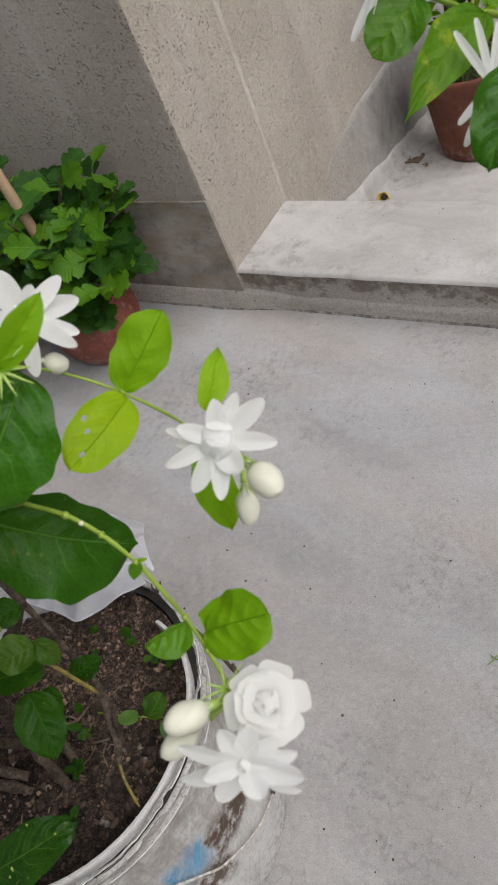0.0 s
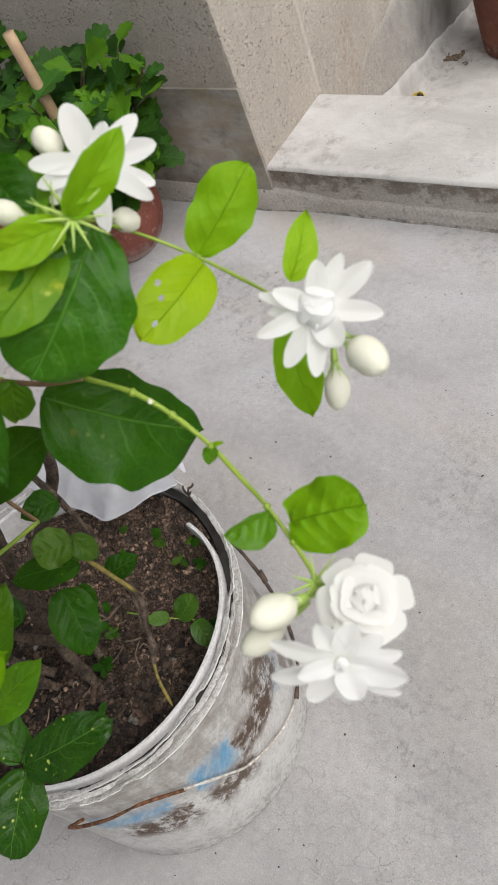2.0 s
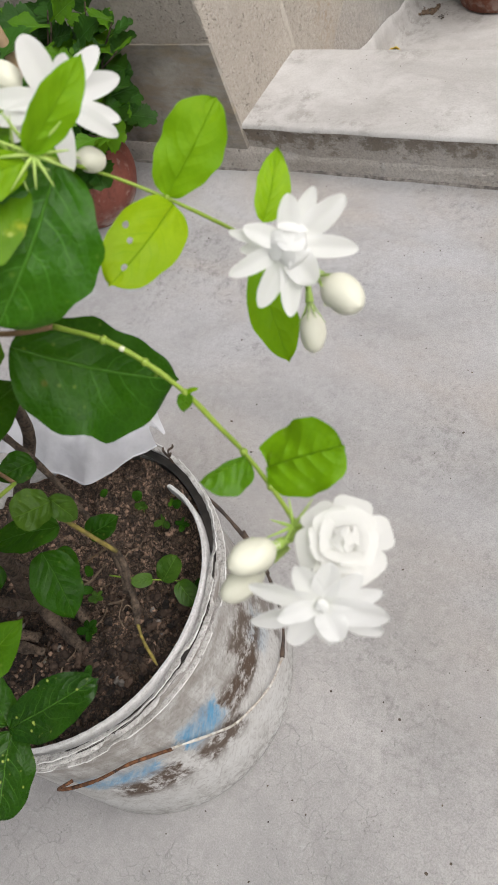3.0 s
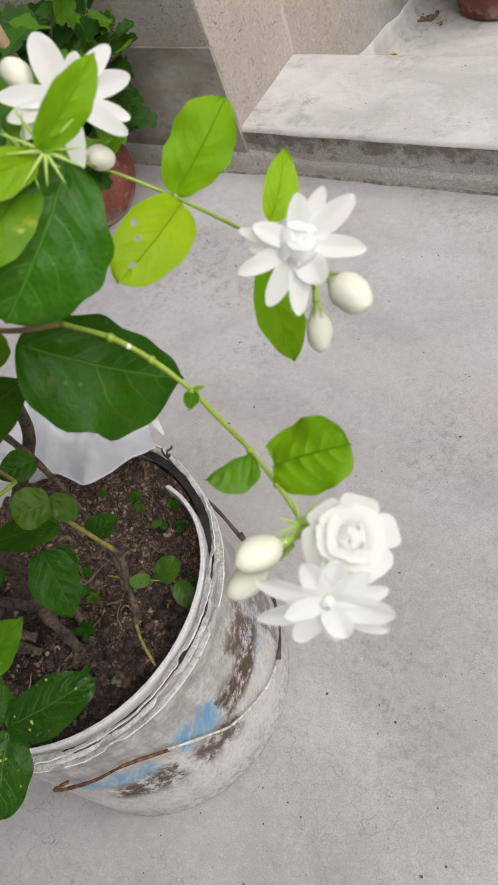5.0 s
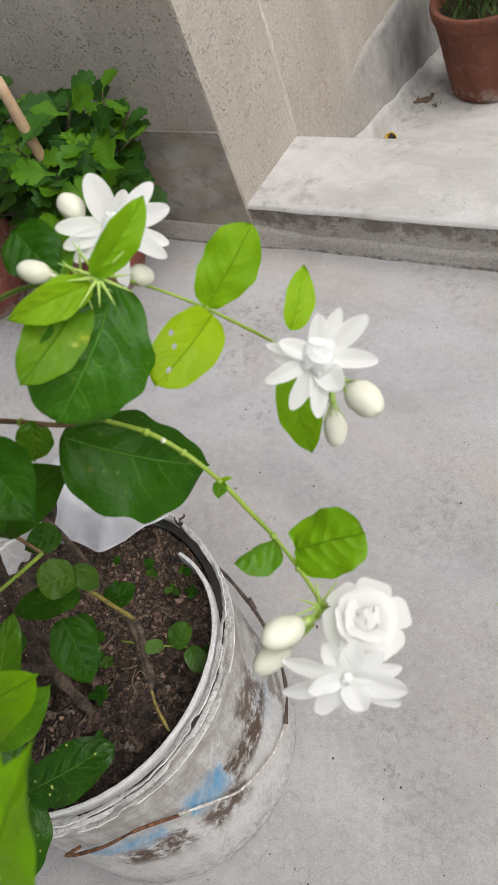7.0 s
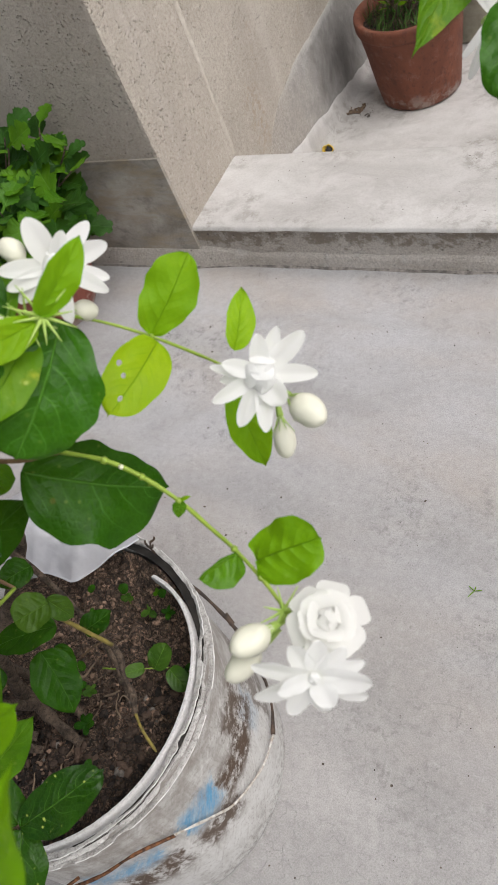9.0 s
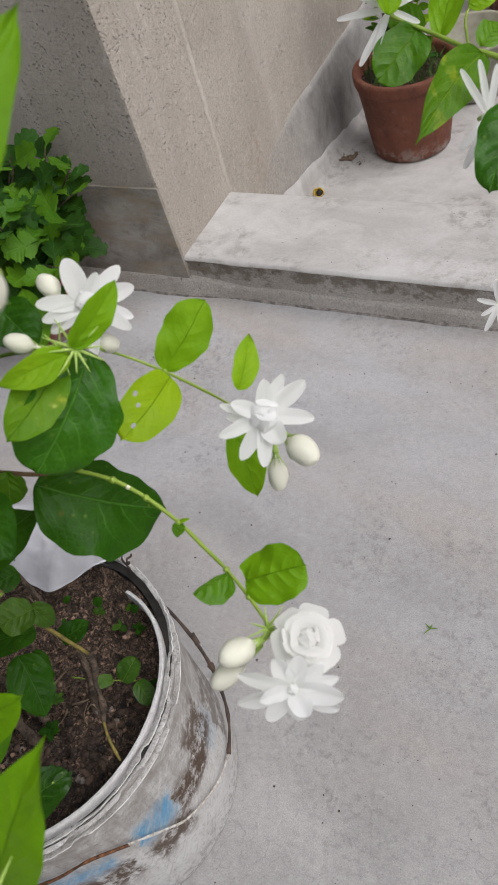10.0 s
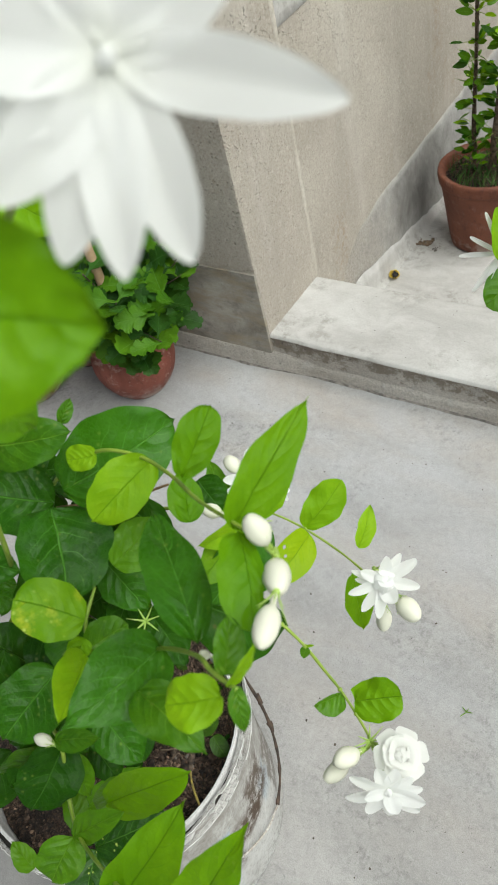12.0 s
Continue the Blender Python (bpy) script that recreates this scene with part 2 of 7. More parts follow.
def terracotta_material(name, a, b, dust):
    m = Nodes(name)
    c = m.coords()
    base = m.mix(m.ramp(m.noise(c, 9, 5, 0.6, 0.5), 0.35, 0.7), a, b)
    base = m.mix(m.ramp(m.noise(c, 38, 6, 0.75), 0.55, 0.72, 0, dust), base, (0.50, 0.40, 0.34))
    scuff = m.noise(m.mapped(c, (1, 1, 0.6), (2, 5, 1)), 75, 6, 0.82)
    base = m.mix(m.ramp(scuff, 0.52, 0.62, 0, 0.6), base, (0.07, 0.022, 0.015))
    fleck = m.math("MULTIPLY", m.ramp(m.voronoi(c, 170), 0.10, 0.22, 1, 0), m.ramp(m.noise(c, 40, 3), 0.50, 0.60))
    base = m.mix(m.math("MULTIPLY", fleck, 0.8 * dust), base, (0.58, 0.50, 0.45))
    z = m.xyz(c)[2]
    salts = m.math("MULTIPLY", m.ramp(z, 0.0, 0.045, 1, 0), m.ramp(m.noise(c, 30, 5, 0.7), 0.48, 0.6))
    base = m.mix(m.math("MULTIPLY", salts, 0.65), base, (0.45, 0.42, 0.38))
    ring = m.noise(m.mapped(c, (1.5, 1.5, 90)), 1.0, 3)
    base = m.mix(m.ramp(ring, 0.5, 0.8, 0, 0.25), base, (0.12, 0.045, 0.03))
    h = m.math("ADD", m.math("MULTIPLY", ring, 0.6), m.noise(c, 140, 4, 0.7))
    return m.finish(base, 0.75, m.bump(h, 0.3, 0.0015))


def soil_material():
    m = Nodes("potting_soil")
    c = m.coords()
    base = m.mix(m.ramp(m.noise(c, 20, 6, 0.72, 0.5), 0.36, 0.66), (0.036, 0.022, 0.014), (0.275, 0.167, 0.108))
    # dry soil towards the back, its colour also raised for the light falling there
    dry = m.ramp(m.math("ADD", m.xyz(c)[1], m.math("MULTIPLY", m.noise(c, 24, 6, 0.75), 0.14)), 0.015, 0.10, 0, 0.85)
    base = m.mix(dry, base, (0.43, 0.28, 0.19))
    warp = m.n("ShaderNodeVectorMath", operation="MULTIPLY_ADD")
    nt = m.n("ShaderNodeTexNoise")
    nt.inputs["Scale"].default_value, nt.inputs["Detail"].default_value = 120, 4
    m.link(c, nt.inputs["Vector"])
    m.link(nt.outputs["Color"], warp.inputs[0])
    warp.inputs[1].default_value = (0.008, 0.008, 0.008)
    m.link(c, warp.inputs[2])
    w = warp.outputs[0]
    height = m.noise(c, 300, 5, 0.8)
    for scale, low, high in ((170, 0.42, 1.55), (420, 0.50, 1.50)):
        # clods of uneven tone, with shade painted dark into the clefts between them
        cell = m.xyz(m.voronoi(w, scale, "F1", "Color"))[0]
        tone = m.n("ShaderNodeVectorMath", operation="SCALE")
        m.link(base, tone.inputs[0])
        m.link(m.ramp(cell, 0.0, 1.0, low, high), tone.inputs[3])
        cleft = m.voronoi(w, scale, "DISTANCE_TO_EDGE")
        base = m.mix(m.ramp(cleft, 0.02, 0.15, 0.72, 0), tone.outputs[0], (0.012, 0.008, 0.0055))
        height = m.math("ADD", height, m.math("MULTIPLY", m.ramp(cleft, 0.0, 0.4), m.math("ADD", cell, 0.5)))
    return m.finish(base, 0.95, m.bump(height, 1.0, 0.012))


MAT_FLOOR = floor_material()
MAT_PLASTER = plaster_material()
MAT_CEMENT = cement_material("smooth_cement_render", (0.20, 0.18, 0.15), (0.44, 0.41, 0.365), 0.75)
MAT_RISER = riser_material()
MAT_DADO = dado_material()
MAT_SILL = sill_material()
MAT_POT = terracotta_material("terracotta", (0.115, 0.035, 0.018), (0.195, 0.064, 0.033), 0.14)
MAT_POT_RED = terracotta_material("red_terracotta", (0.150, 0.038, 0.024), (0.285, 0.092, 0.062), 0.75)
MAT_SOIL = soil_material()


# ---- mesh helpers ----
def mesh_object(name, verts, faces, material, parent=None, uvs=None, smooth=True, label=""):
    me = bpy.data.meshes.new(name)
    me.from_pydata([tuple(v) for v in verts], [], faces)
    if uvs is not None:
        layer = me.uv_layers.new(name="uv")
        for lp in me.loops:
            layer.data[lp.index].uv = uvs[lp.vertex_index]
    if smooth:
        me.polygons.foreach_set("use_smooth", [True] * len(me.polygons))
    me.materials.append(material)
    ob = new(name, me)
    if parent is not None:
        ob.parent = parent
    if label:
        ob["label"] = label
    return ob


def part(name, bm, material, parent=None, label="", smooth=False):
    me = bpy.data.meshes.new(name)
    bm.to_mesh(me)
    bm.free()
    if smooth:
        me.polygons.foreach_set("use_smooth", [True] * len(me.polygons))
    me.materials.append(material)
    ob = new(name, me)
    if parent is not None:
        ob.parent = parent
    if label:
        ob["label"] = label
    return ob


def empty(name, at, label, category, group=""):
    ob = new(name)
    ob.location = at
    return tagged(ob, label, category, group)


def block(bm, lo, hi, bevel=0.004, cut=0.0, wob=0.0, seed=0):
    """A box from corner to corner with worn edges, cut into a net and roughened."""
    made = bmesh.ops.create_cube(bm, size=1.0)["verts"]
    size = [h - l for l, h in zip(lo, hi)]
    for v in made:
        v.co = Vector([l + (c + 0.5) * s for l, s, c in zip(lo, size, v.co)])
    edges = list({e for v in made for e in v.link_edges})
    if bevel:
        bmesh.ops.bevel(bm, geom=edges, offset=bevel, segments=2, affect="EDGES", profile=0.6)
    if wob:
        for v in bm.verts:
            n3 = noise.noise_vector(v.co * 9.0 + Vector((seed, 0, 0)))
            v.co += n3 * wob
    return bm


def lathe(profile, seg=48, wob=0.0, seed=0.0):
    """Rings about z from (radius, height) pairs, as verts and faces."""
    verts, faces = [], []
    for r, z in profile:
        for i in range(seg):
            a = 2 * math.pi * i / seg
            k = 1.0 + wob * noise.noise(Vector((math.cos(a) * 2.2 + seed, math.sin(a) * 2.2, z * 12)))
            verts.append((r * k * math.cos(a), r * k * math.sin(a), z))
    for j in range(len(profile) - 1):
        for i in range(seg):
            k = (i + 1) % seg
            faces.append((j * seg + i, j * seg + k, (j + 1) * seg + k, (j + 1) * seg + i))
    return verts, faces


# ---- structure ----
def ground_z(x, y):
    """The terrace rises a little towards the wall."""
    if y > 0.061:
        return -0.30
    k = min(max((y + 0.62) / 0.62, 0.0), 1.0)
    z = 0.022 * k * k * (3 - 2 * k)
    return z + (0.0012 * noise.noise(Vector((x * 3, y * 3, 0))) if -1.2 < x < 2 and y > -1.6 else 0.0)


bm = bmesh.new()
xs = [-40, -8, -2] + [-1.2 + 0.1 * i for i in range(33)] + [4, 12, 40]
ys = [-40, -10, -3] + [-1.6 + 0.05 * i for i in range(33)] + [0.06, 0.07, 40.0]
grid = [[bm.verts.new((x, y, ground_z(x, y))) for y in ys] for x in xs]
for i in range(len(xs) - 1):
    for j in range(len(ys) - 1):
        bm.faces.new((grid[i][j], grid[i + 1][j], grid[i + 1][j + 1], grid[i][j + 1]))
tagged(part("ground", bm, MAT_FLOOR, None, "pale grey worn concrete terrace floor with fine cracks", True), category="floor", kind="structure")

bm = bmesh.new()
block(bm, (-8, 0.0, 0.0), (0.0, 0.19, 2.6), 0.005)
tagged(part("wall_front", bm, MAT_PLASTER, None, "rough sand-plastered wall beside the opening"), category="wall", kind="structure")
bm = bmesh.new()
block(bm, (-8, -0.0035, 0.02), (0.0, 0.003, 0.2335), 0.001)
tagged(part("plinth", bm, MAT_CEMENT, None, "dark grey smooth cement plinth along the wall"), category="plinth", kind="structure")

verts, faces = [], []
xs = [-8.0, -3.0] + [-1.2 + 0.04 * i for i in range(96)]
for x in xs:
    w = 0.004 * noise.noise(Vector((x * 7, 0, 3)))
    d = 0.0 if x < 0.0 else -0.012 + 0.006 * noise.noise(Vector((x * 11, 5, 3)))
    ways = ((0.012, 0.060), (-0.003, 0.058), (-0.006 + 0.5 * w, 0.052), (-0.009 + 0.7 * w, 0.034), (-0.013 + w, 0.010))
    if x >= 0.0:
        k = min(x / 0.10, 1.0)
        slim = ((0.012, 0.062 + d), (-0.0006, 0.060 + d), (-0.0014 + 0.2 * w, 0.050 + d), (-0.0026 + 0.3 * w, 0.028), (-0.0050 + 0.5 * w, 0.008))
        ways = [(p[0] + (q[0] - p[0]) * k, p[1] + (q[1] - p[1]) * k) for p, q in zip(ways, slim)]
    for y, z in ways:
        verts.append((x, y, z))
for i in range(len(xs) - 1):
    for j in range(4):
        a = i * 5 + j
        faces.append((a, a + 1, a + 6, a + 5))
cove = mesh_object("cement_cove", verts, faces, MAT_RISER, label="grey cement cove along the foot of the wall")
tagged(cove, category="trim", kind="structure")

# dark uneven line along the foot of the riser and the cove
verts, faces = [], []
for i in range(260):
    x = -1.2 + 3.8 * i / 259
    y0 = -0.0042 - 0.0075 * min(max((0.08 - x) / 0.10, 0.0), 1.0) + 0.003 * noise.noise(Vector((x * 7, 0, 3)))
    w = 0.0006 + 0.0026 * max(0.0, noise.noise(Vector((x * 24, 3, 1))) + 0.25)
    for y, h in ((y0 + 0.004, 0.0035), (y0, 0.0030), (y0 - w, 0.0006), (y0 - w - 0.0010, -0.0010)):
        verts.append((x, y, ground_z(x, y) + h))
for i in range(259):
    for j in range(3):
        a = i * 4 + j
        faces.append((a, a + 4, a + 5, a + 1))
m = Nodes("mottled_foot_line")
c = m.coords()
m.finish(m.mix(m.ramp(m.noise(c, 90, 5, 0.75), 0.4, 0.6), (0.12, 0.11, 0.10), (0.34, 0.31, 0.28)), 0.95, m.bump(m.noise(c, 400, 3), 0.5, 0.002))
FOOT_LINE = mesh_object("foot_line", verts, faces, m.mat, label="dark uneven line along the foot of the wall")
tagged(FOOT_LINE, category="dirt", kind="structure")

# sill: rough riser with a pale trowelled top
bm = bmesh.new()
nx, top = 90, []
def sill_edge(x):
    return 0.0025 * noise.noise(Vector((x * 14, 1, 0))) + 0.002 * noise.noise(Vector((x * 45, 3, 0)))
cols = []
for i in range(nx + 1):
    x = 2.6 * i / nx
    e = sill_edge(x)
    cols.append([bm.verts.new(p) for p in ((x, 0.004 + 1.2 * e, 0.0), (x, 0.003 + 1.5 * e, 0.05), (x, 0.004 + e, 0.086), (x, 0.0 + e, 0.093))])
for i in range(nx):
    for j in range(3):
        bm.faces.new((cols[i][j], cols[i + 1][j], cols[i + 1][j + 1], cols[i][j + 1]))
tagged(part("sill_riser", bm, MAT_RISER, None, "weathered grey cement riser of the door sill", True), category="step", kind="structure")
bm = bmesh.new()
rows3 = []
for i in range(nx + 1):
    x = 2.6 * i / nx
    e, b = sill_edge(x), 0.004 * noise.noise(Vector((x * 9, 7, 0)))
    row = [(x, e, 0.0925), (x, 0.002 + e, 0.097)]
    row += [(x, 0.006 + 0.176 * k / 8, 0.0985 + 0.0012 * noise.noise(Vector((x * 8, k * 1.3, 5)))) for k in range(9)]
    row += [(x, 0.188 + b, 0.096), (x, 0.192 + b, 0.088), (x, 0.194 + b, -0.175)]
    rows3.append([bm.verts.new(p) for p in row])
for i in range(nx):
    for j in range(len(rows3[0]) - 1):
        bm.faces.new((rows3[i][j], rows3[i + 1][j], rows3[i + 1][j + 1], rows3[i][j + 1]))
tagged(part("sill_top", bm, MAT_SILL, None, "pale trowelled concrete door sill, stained and scuffed", True), category="step", kind="structure")

# sunken passage behind the sill
bm = bmesh.new()
xs = [-0.1 + 0.15 * i for i in range(19)]
ys = [0.18 + 0.15 * i for i in range(26)]
g = [[bm.verts.new((x, y, -0.17 + 0.002 * noise.noise(Vector((x * 4, y * 4, 2))))) for y in ys] for x in xs]
for i in range(len(xs) - 1):
    for j in range(len(ys) - 1):
        bm.faces.new((g[i][j], g[i + 1][j], g[i + 1][j + 1], g[i][j + 1]))
tagged(part("floor_passage", bm, MAT_SILL, None, "pale concrete floor of the sunken passage", True), category="floor", kind="structure")
bm = bmesh.new()
block(bm, (-0.3, 0.191, -0.2), (-0.052, 4.2, 2.6), 0.004)
tagged(part("wall_passage", bm, MAT_PLASTER, None, "sand-plastered side wall of the passage"), category="wall", kind="structure")
bm = bmesh.new()
block(bm, (-0.3, 3.9, -0.2), (2.7, 4.1, 2.6), 0.004)
tagged(part("wall_end", bm, MAT_PLASTER, None, "sand-plastered wall closing the passage"), category="wall", kind="structure")
# unseen wall added on the open side, high enough to shade the passage
bm = bmesh.new()
block(bm, (2.6, -0.0, -0.2), (2.8, 4.1, 1.9), 0.004)
tagged(part("shading_wall", bm, MAT_PLASTER, None, "sand-plastered side wall of the passage"), category="wall", kind="structure")

# pale mortar left along the inner corner of the jamb
verts, faces = [], []
for i in range(120):
    z = 0.10 + 0.021 * i
    w = 0.0062 + 0.005 * noise.noise(Vector((z * 6, 2, 1))) + 0.003 * noise.noise(Vector((z * 30, 5, 1)))
    for x, y in ((-0.002, 0.186 - w), (0.0012, 0.187 - 0.8 * w), (0.0022, 0.187 - 0.3 * w), (0.0016, 0.1905), (-0.004, 0.1925)):
        verts.append((x, y, z))
for i in range(119):
    for j in range(4):
        a = i * 5 + j
        faces.append((a, a + 1, a + 6, a + 5))
seam = mesh_object("corner_seam", verts, faces, plain_plaster("pale_mortar", (0.45, 0.408, 0.348), (0.575, 0.535, 0.475)), label="thin pale mortar seam along the corner of the jamb")
tagged(seam, category="trim", kind="structure")

# cement smeared on the foot of the passage wall, with a ragged upper edge
verts, faces = [], []
ys = [0.30 + 0.02 * i for i in range(127)]
for y in ys:
    k = min(max((y - 0.30) / 0.35, 0.0), 1.0)
    t = 0.034 + 0.014 * min(max((y - 0.50) / 0.55, 0.0), 1.0) - 0.12 * max(0.0, 0.55 - y) + 0.008 * noise.noise(Vector((y * 9, 0, 0))) + 0.004 * noise.noise(Vector((y * 31, 2, 0)))
    out = -0.0528 + 0.0016 * k
    for x, z in ((-0.0540, t + 0.008), (out, t), (out + 0.001 * k, t - 0.03), (out + 0.004 * k, -0.08), (out + 0.007 * k, -0.14), (out + 0.012, -0.164), (out + 0.022, -0.173)):
        verts.append((x, y, z))
for i in range(len(ys) - 1):
    for j in range(6):
        a = i * 7 + j
        faces.append((a, a + 7, a + 8, a + 1))
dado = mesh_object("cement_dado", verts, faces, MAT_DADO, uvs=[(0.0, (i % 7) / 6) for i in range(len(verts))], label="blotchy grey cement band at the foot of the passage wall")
tagged(dado, category="trim", kind="structure")

# pale mortar smeared up the foot of that wall
verts, faces = [], []
ys = [0.345 + 0.012 * i for i in range(60)]
for y in ys:
    k = (y - 0.345) / 0.708
    t = -0.082 - 0.10 * max(0.0, y - 0.41) / 0.64 - 1.3 * max(0.0, 0.41 - y) + 0.010 * noise.noise(Vector((y * 15, 1, 0))) + 0.005 * noise.noise(Vector((y * 46, 4, 0)))
    t = max(t, -0.160)
    for x, z in ((-0.0458, t), (-0.0425, t - 0.002), (-0.0405, 0.5 * (t - 0.15)), (-0.0385, -0.150), (-0.034, -0.164), (-0.026, -0.172)):
        verts.append((x, y, min(z, t) if z > -0.149 else z))
for i in range(len(ys) - 1):
    for j in range(5):
        a = i * 6 + j
        faces.append((a, a + 6, a + 7, a + 1))
smear = mesh_object("mortar_smear", verts, faces, MAT_SILL, label="ragged pale mortar smeared along the foot of the passage wall")
tagged(smear, category="trim", kind="structure")

# a thin pale patch high on the passage wall
verts, faces = [], []
rim = ((0.235, 0.560), (0.245, 0.530), (0.285, 0.530), (0.330, 0.532), (0.385, 0.533), (0.43, 0.66), (0.25, 0.68))
cy = sum(p[0] for p in rim) / len(rim)
cz = sum(p[1] for p in rim) / len(rim)
for k, x in ((1.0, -0.0525), (0.96, -0.0498), (0.5, -0.0495)):
    for y, z in rim:
        verts.append((x, cy + (y - cy) * k, cz + (z - cz) * k))
verts.append((-0.0495, cy, cz))
n = len(rim)
for r in range(2):
    for i in range(n):
        j = (i + 1) % n
        faces.append((r * n + i, r * n + j, (r + 1) * n + j, (r + 1) * n + i))
for i in range(n):
    faces.append((2 * n + i, 2 * n + (i + 1) % n, 3 * n))
PATCH = mesh_object("pale_patch", verts, faces, MAT_SILL, label="pale patch on the passage wall")
tagged(PATCH, category="trim", kind="structure")


# ---- foliage materials ----
def leaf_material(name, dark, light, vein, rough, share, spots=0.0, holes=(), gloss=0.22, relief=1.0, blotch=0.0):
    m = Nodes(name)
    uv = m.coords("UV")
    s = m.xyz(uv)
    u, v = s[0], m.math("ABSOLUTE", m.math("SUBTRACT", s[1], 0.5))
    c = m.coords("Object")
    r = m.rand()
    tone = m.math("ADD", m.math("MULTIPLY", m.noise(c, 42, 5, 0.65), 1.0), m.math("MULTIPLY", r, 0.45))
    base = m.mix(m.ramp(tone, 0.42, 1.02), dark, light)
    if blotch:
        base = m.mix(m.ramp(m.noise(c, 70, 4, 0.6), 0.56, 0.66, 0, blotch), base, (0.40, 0.43, 0.03))
    base = m.mix(m.ramp(m.noise(c, 420, 3, 0.6), 0.4, 0.7, 0, 0.16), base, dark)
    mid = m.ramp(v, 0.004, 0.018, 1, 0)
    bend = m.math("ADD", m.math("MULTIPLY", v, 0.32), m.math("MULTIPLY", m.math("MULTIPLY", v, v), 0.95))
    run = m.math("ADD", m.math("MULTIPLY", m.math("SUBTRACT", u, bend), 5.0), m.math("MULTIPLY", m.math("SUBTRACT", m.noise(c, 38, 2), 0.5), 1.1))
    lat = m.math("FRACT", m.math("ADD", m.math("ADD", run, 2.0), m.math("MULTIPLY", m.ramp(s[1], 0.49, 0.51), 0.45)))
    dist = m.math("ABSOLUTE", m.math("SUBTRACT", lat, 0.5))
    fade = m.math("MULTIPLY", m.ramp(v, 0.2, 0.45, 1, 0), m.ramp(m.noise(c, 60, 2), 0.28, 0.5))
    side = m.math("MULTIPLY", m.ramp(dist, 0.0, 0.05, 1, 0), fade)
    cells = m.voronoi(c, 330, "DISTANCE_TO_EDGE")
    net = m.math("MULTIPLY", m.ramp(cells, 0.0, 0.12, 1, 0), 0.14)
    veins = m.math("MAXIMUM", m.math("MAXIMUM", m.math("MULTIPLY", mid, 0.9), m.math("MULTIPLY", side, 0.66)), net)
    base = m.mix(m.math("MULTIPLY", veins, 0.8), base, vein)
    if spots:
        pale = m.math("MULTIPLY", m.ramp(m.voronoi(c, 210), 0.12, 0.26, 1, 0), m.ramp(m.noise(c, 70, 2), 0.53, 0.60))
        base = m.mix(m.math("MULTIPLY", pale, spots), base, (0.42, 0.50, 0.10))
    blot = m.math("MULTIPLY", m.ramp(m.voronoi(c, 55), 0.05, 0.10, 1, 0), m.ramp(m.noise(c, 33, 2), 0.64, 0.68))
    base = m.mix(m.math("MULTIPLY", blot, 0.35), base, (0.16, 0.11, 0.03))
    cushion = m.math("MULTIPLY", m.math("MULTIPLY", dist, dist), m.ramp(v, 0.10, 0.47, 0.85, 0))
    h = m.math("ADD", m.math("MULTIPLY", cushion, 1.25), m.math("MULTIPLY", mid, -0.35))
    h = m.math("ADD", h, m.math("ADD", m.math("MULTIPLY", m.noise(c, 45, 2, 0.4), 0.7), m.math("MULTIPLY", m.ramp(cells, 0.0, 0.3), 0.05)))
    nrm = m.bump(h, 0.62, 0.0021 * relief)
    m.finish(base, m.ramp(m.noise(c, 90, 3), 0.3, 0.7, rough - 0.05, rough + 0.12), nrm, Specular_IOR_Level=gloss)
    m.translucent(m.mix(0.35, base, (0.46, 0.64, 0.015)), share)
    if holes:
        gap = None
        for hu, hv, hr in holes:
            du = m.math("SUBTRACT", u, hu)
            dv = m.math("MULTIPLY", m.math("SUBTRACT", s[1], hv), 0.8)
            d = m.math("SQRT", m.math("ADD", m.math("MULTIPLY", du, du), m.math("MULTIPLY", dv, dv)))
            g = m.math("LESS_THAN", m.math("ADD", d, m.math("MULTIPLY", m.noise(c, 300, 2), 0.012)), hr)
            gap = g if gap is None else m.math("MAXIMUM", gap, g)
        clear = m.n("ShaderNodeBsdfTransparent")
        mx = m.n("ShaderNodeMixShader")
        m.link(gap, mx.inputs[0])
        m.link(m.out.inputs[0].links[0].from_socket, mx.inputs[1])
        m.link(clear.outputs[0], mx.inputs[2])
        m.link(mx.outputs[0], m.out.inputs[0])
    return m.mat


def petal_material(name, tint, foot, share):
    m = Nodes(name)
    s = m.xyz(m.coords("UV"))
    base = m.mix(m.ramp(s[0], 0.0, 0.22, 0.35, 0), tint, foot)
    streak = m.noise(m.mapped(m.coords("UV"), (2.0, 22, 1)), 1.0, 3)
    base = m.mix(m.ramp(streak, 0.5, 0.75, 0, 0.10), base, foot)
    m.finish(base, 0.5, m.bump(streak, 0.2, 0.0005), Specular_IOR_Level=0.3)
    return m.translucent(tint, share)


def plain_material(name, a, b, scale, rough, depth=0.0008):
    m = Nodes(name)
    c = m.coords()
    base = m.mix(m.ramp(m.noise(c, scale, 4, 0.6), 0.35, 0.7), a, b)
    return m.finish(base, rough, m.bump(m.noise(c, scale * 3, 4, 0.7), 0.4, depth))


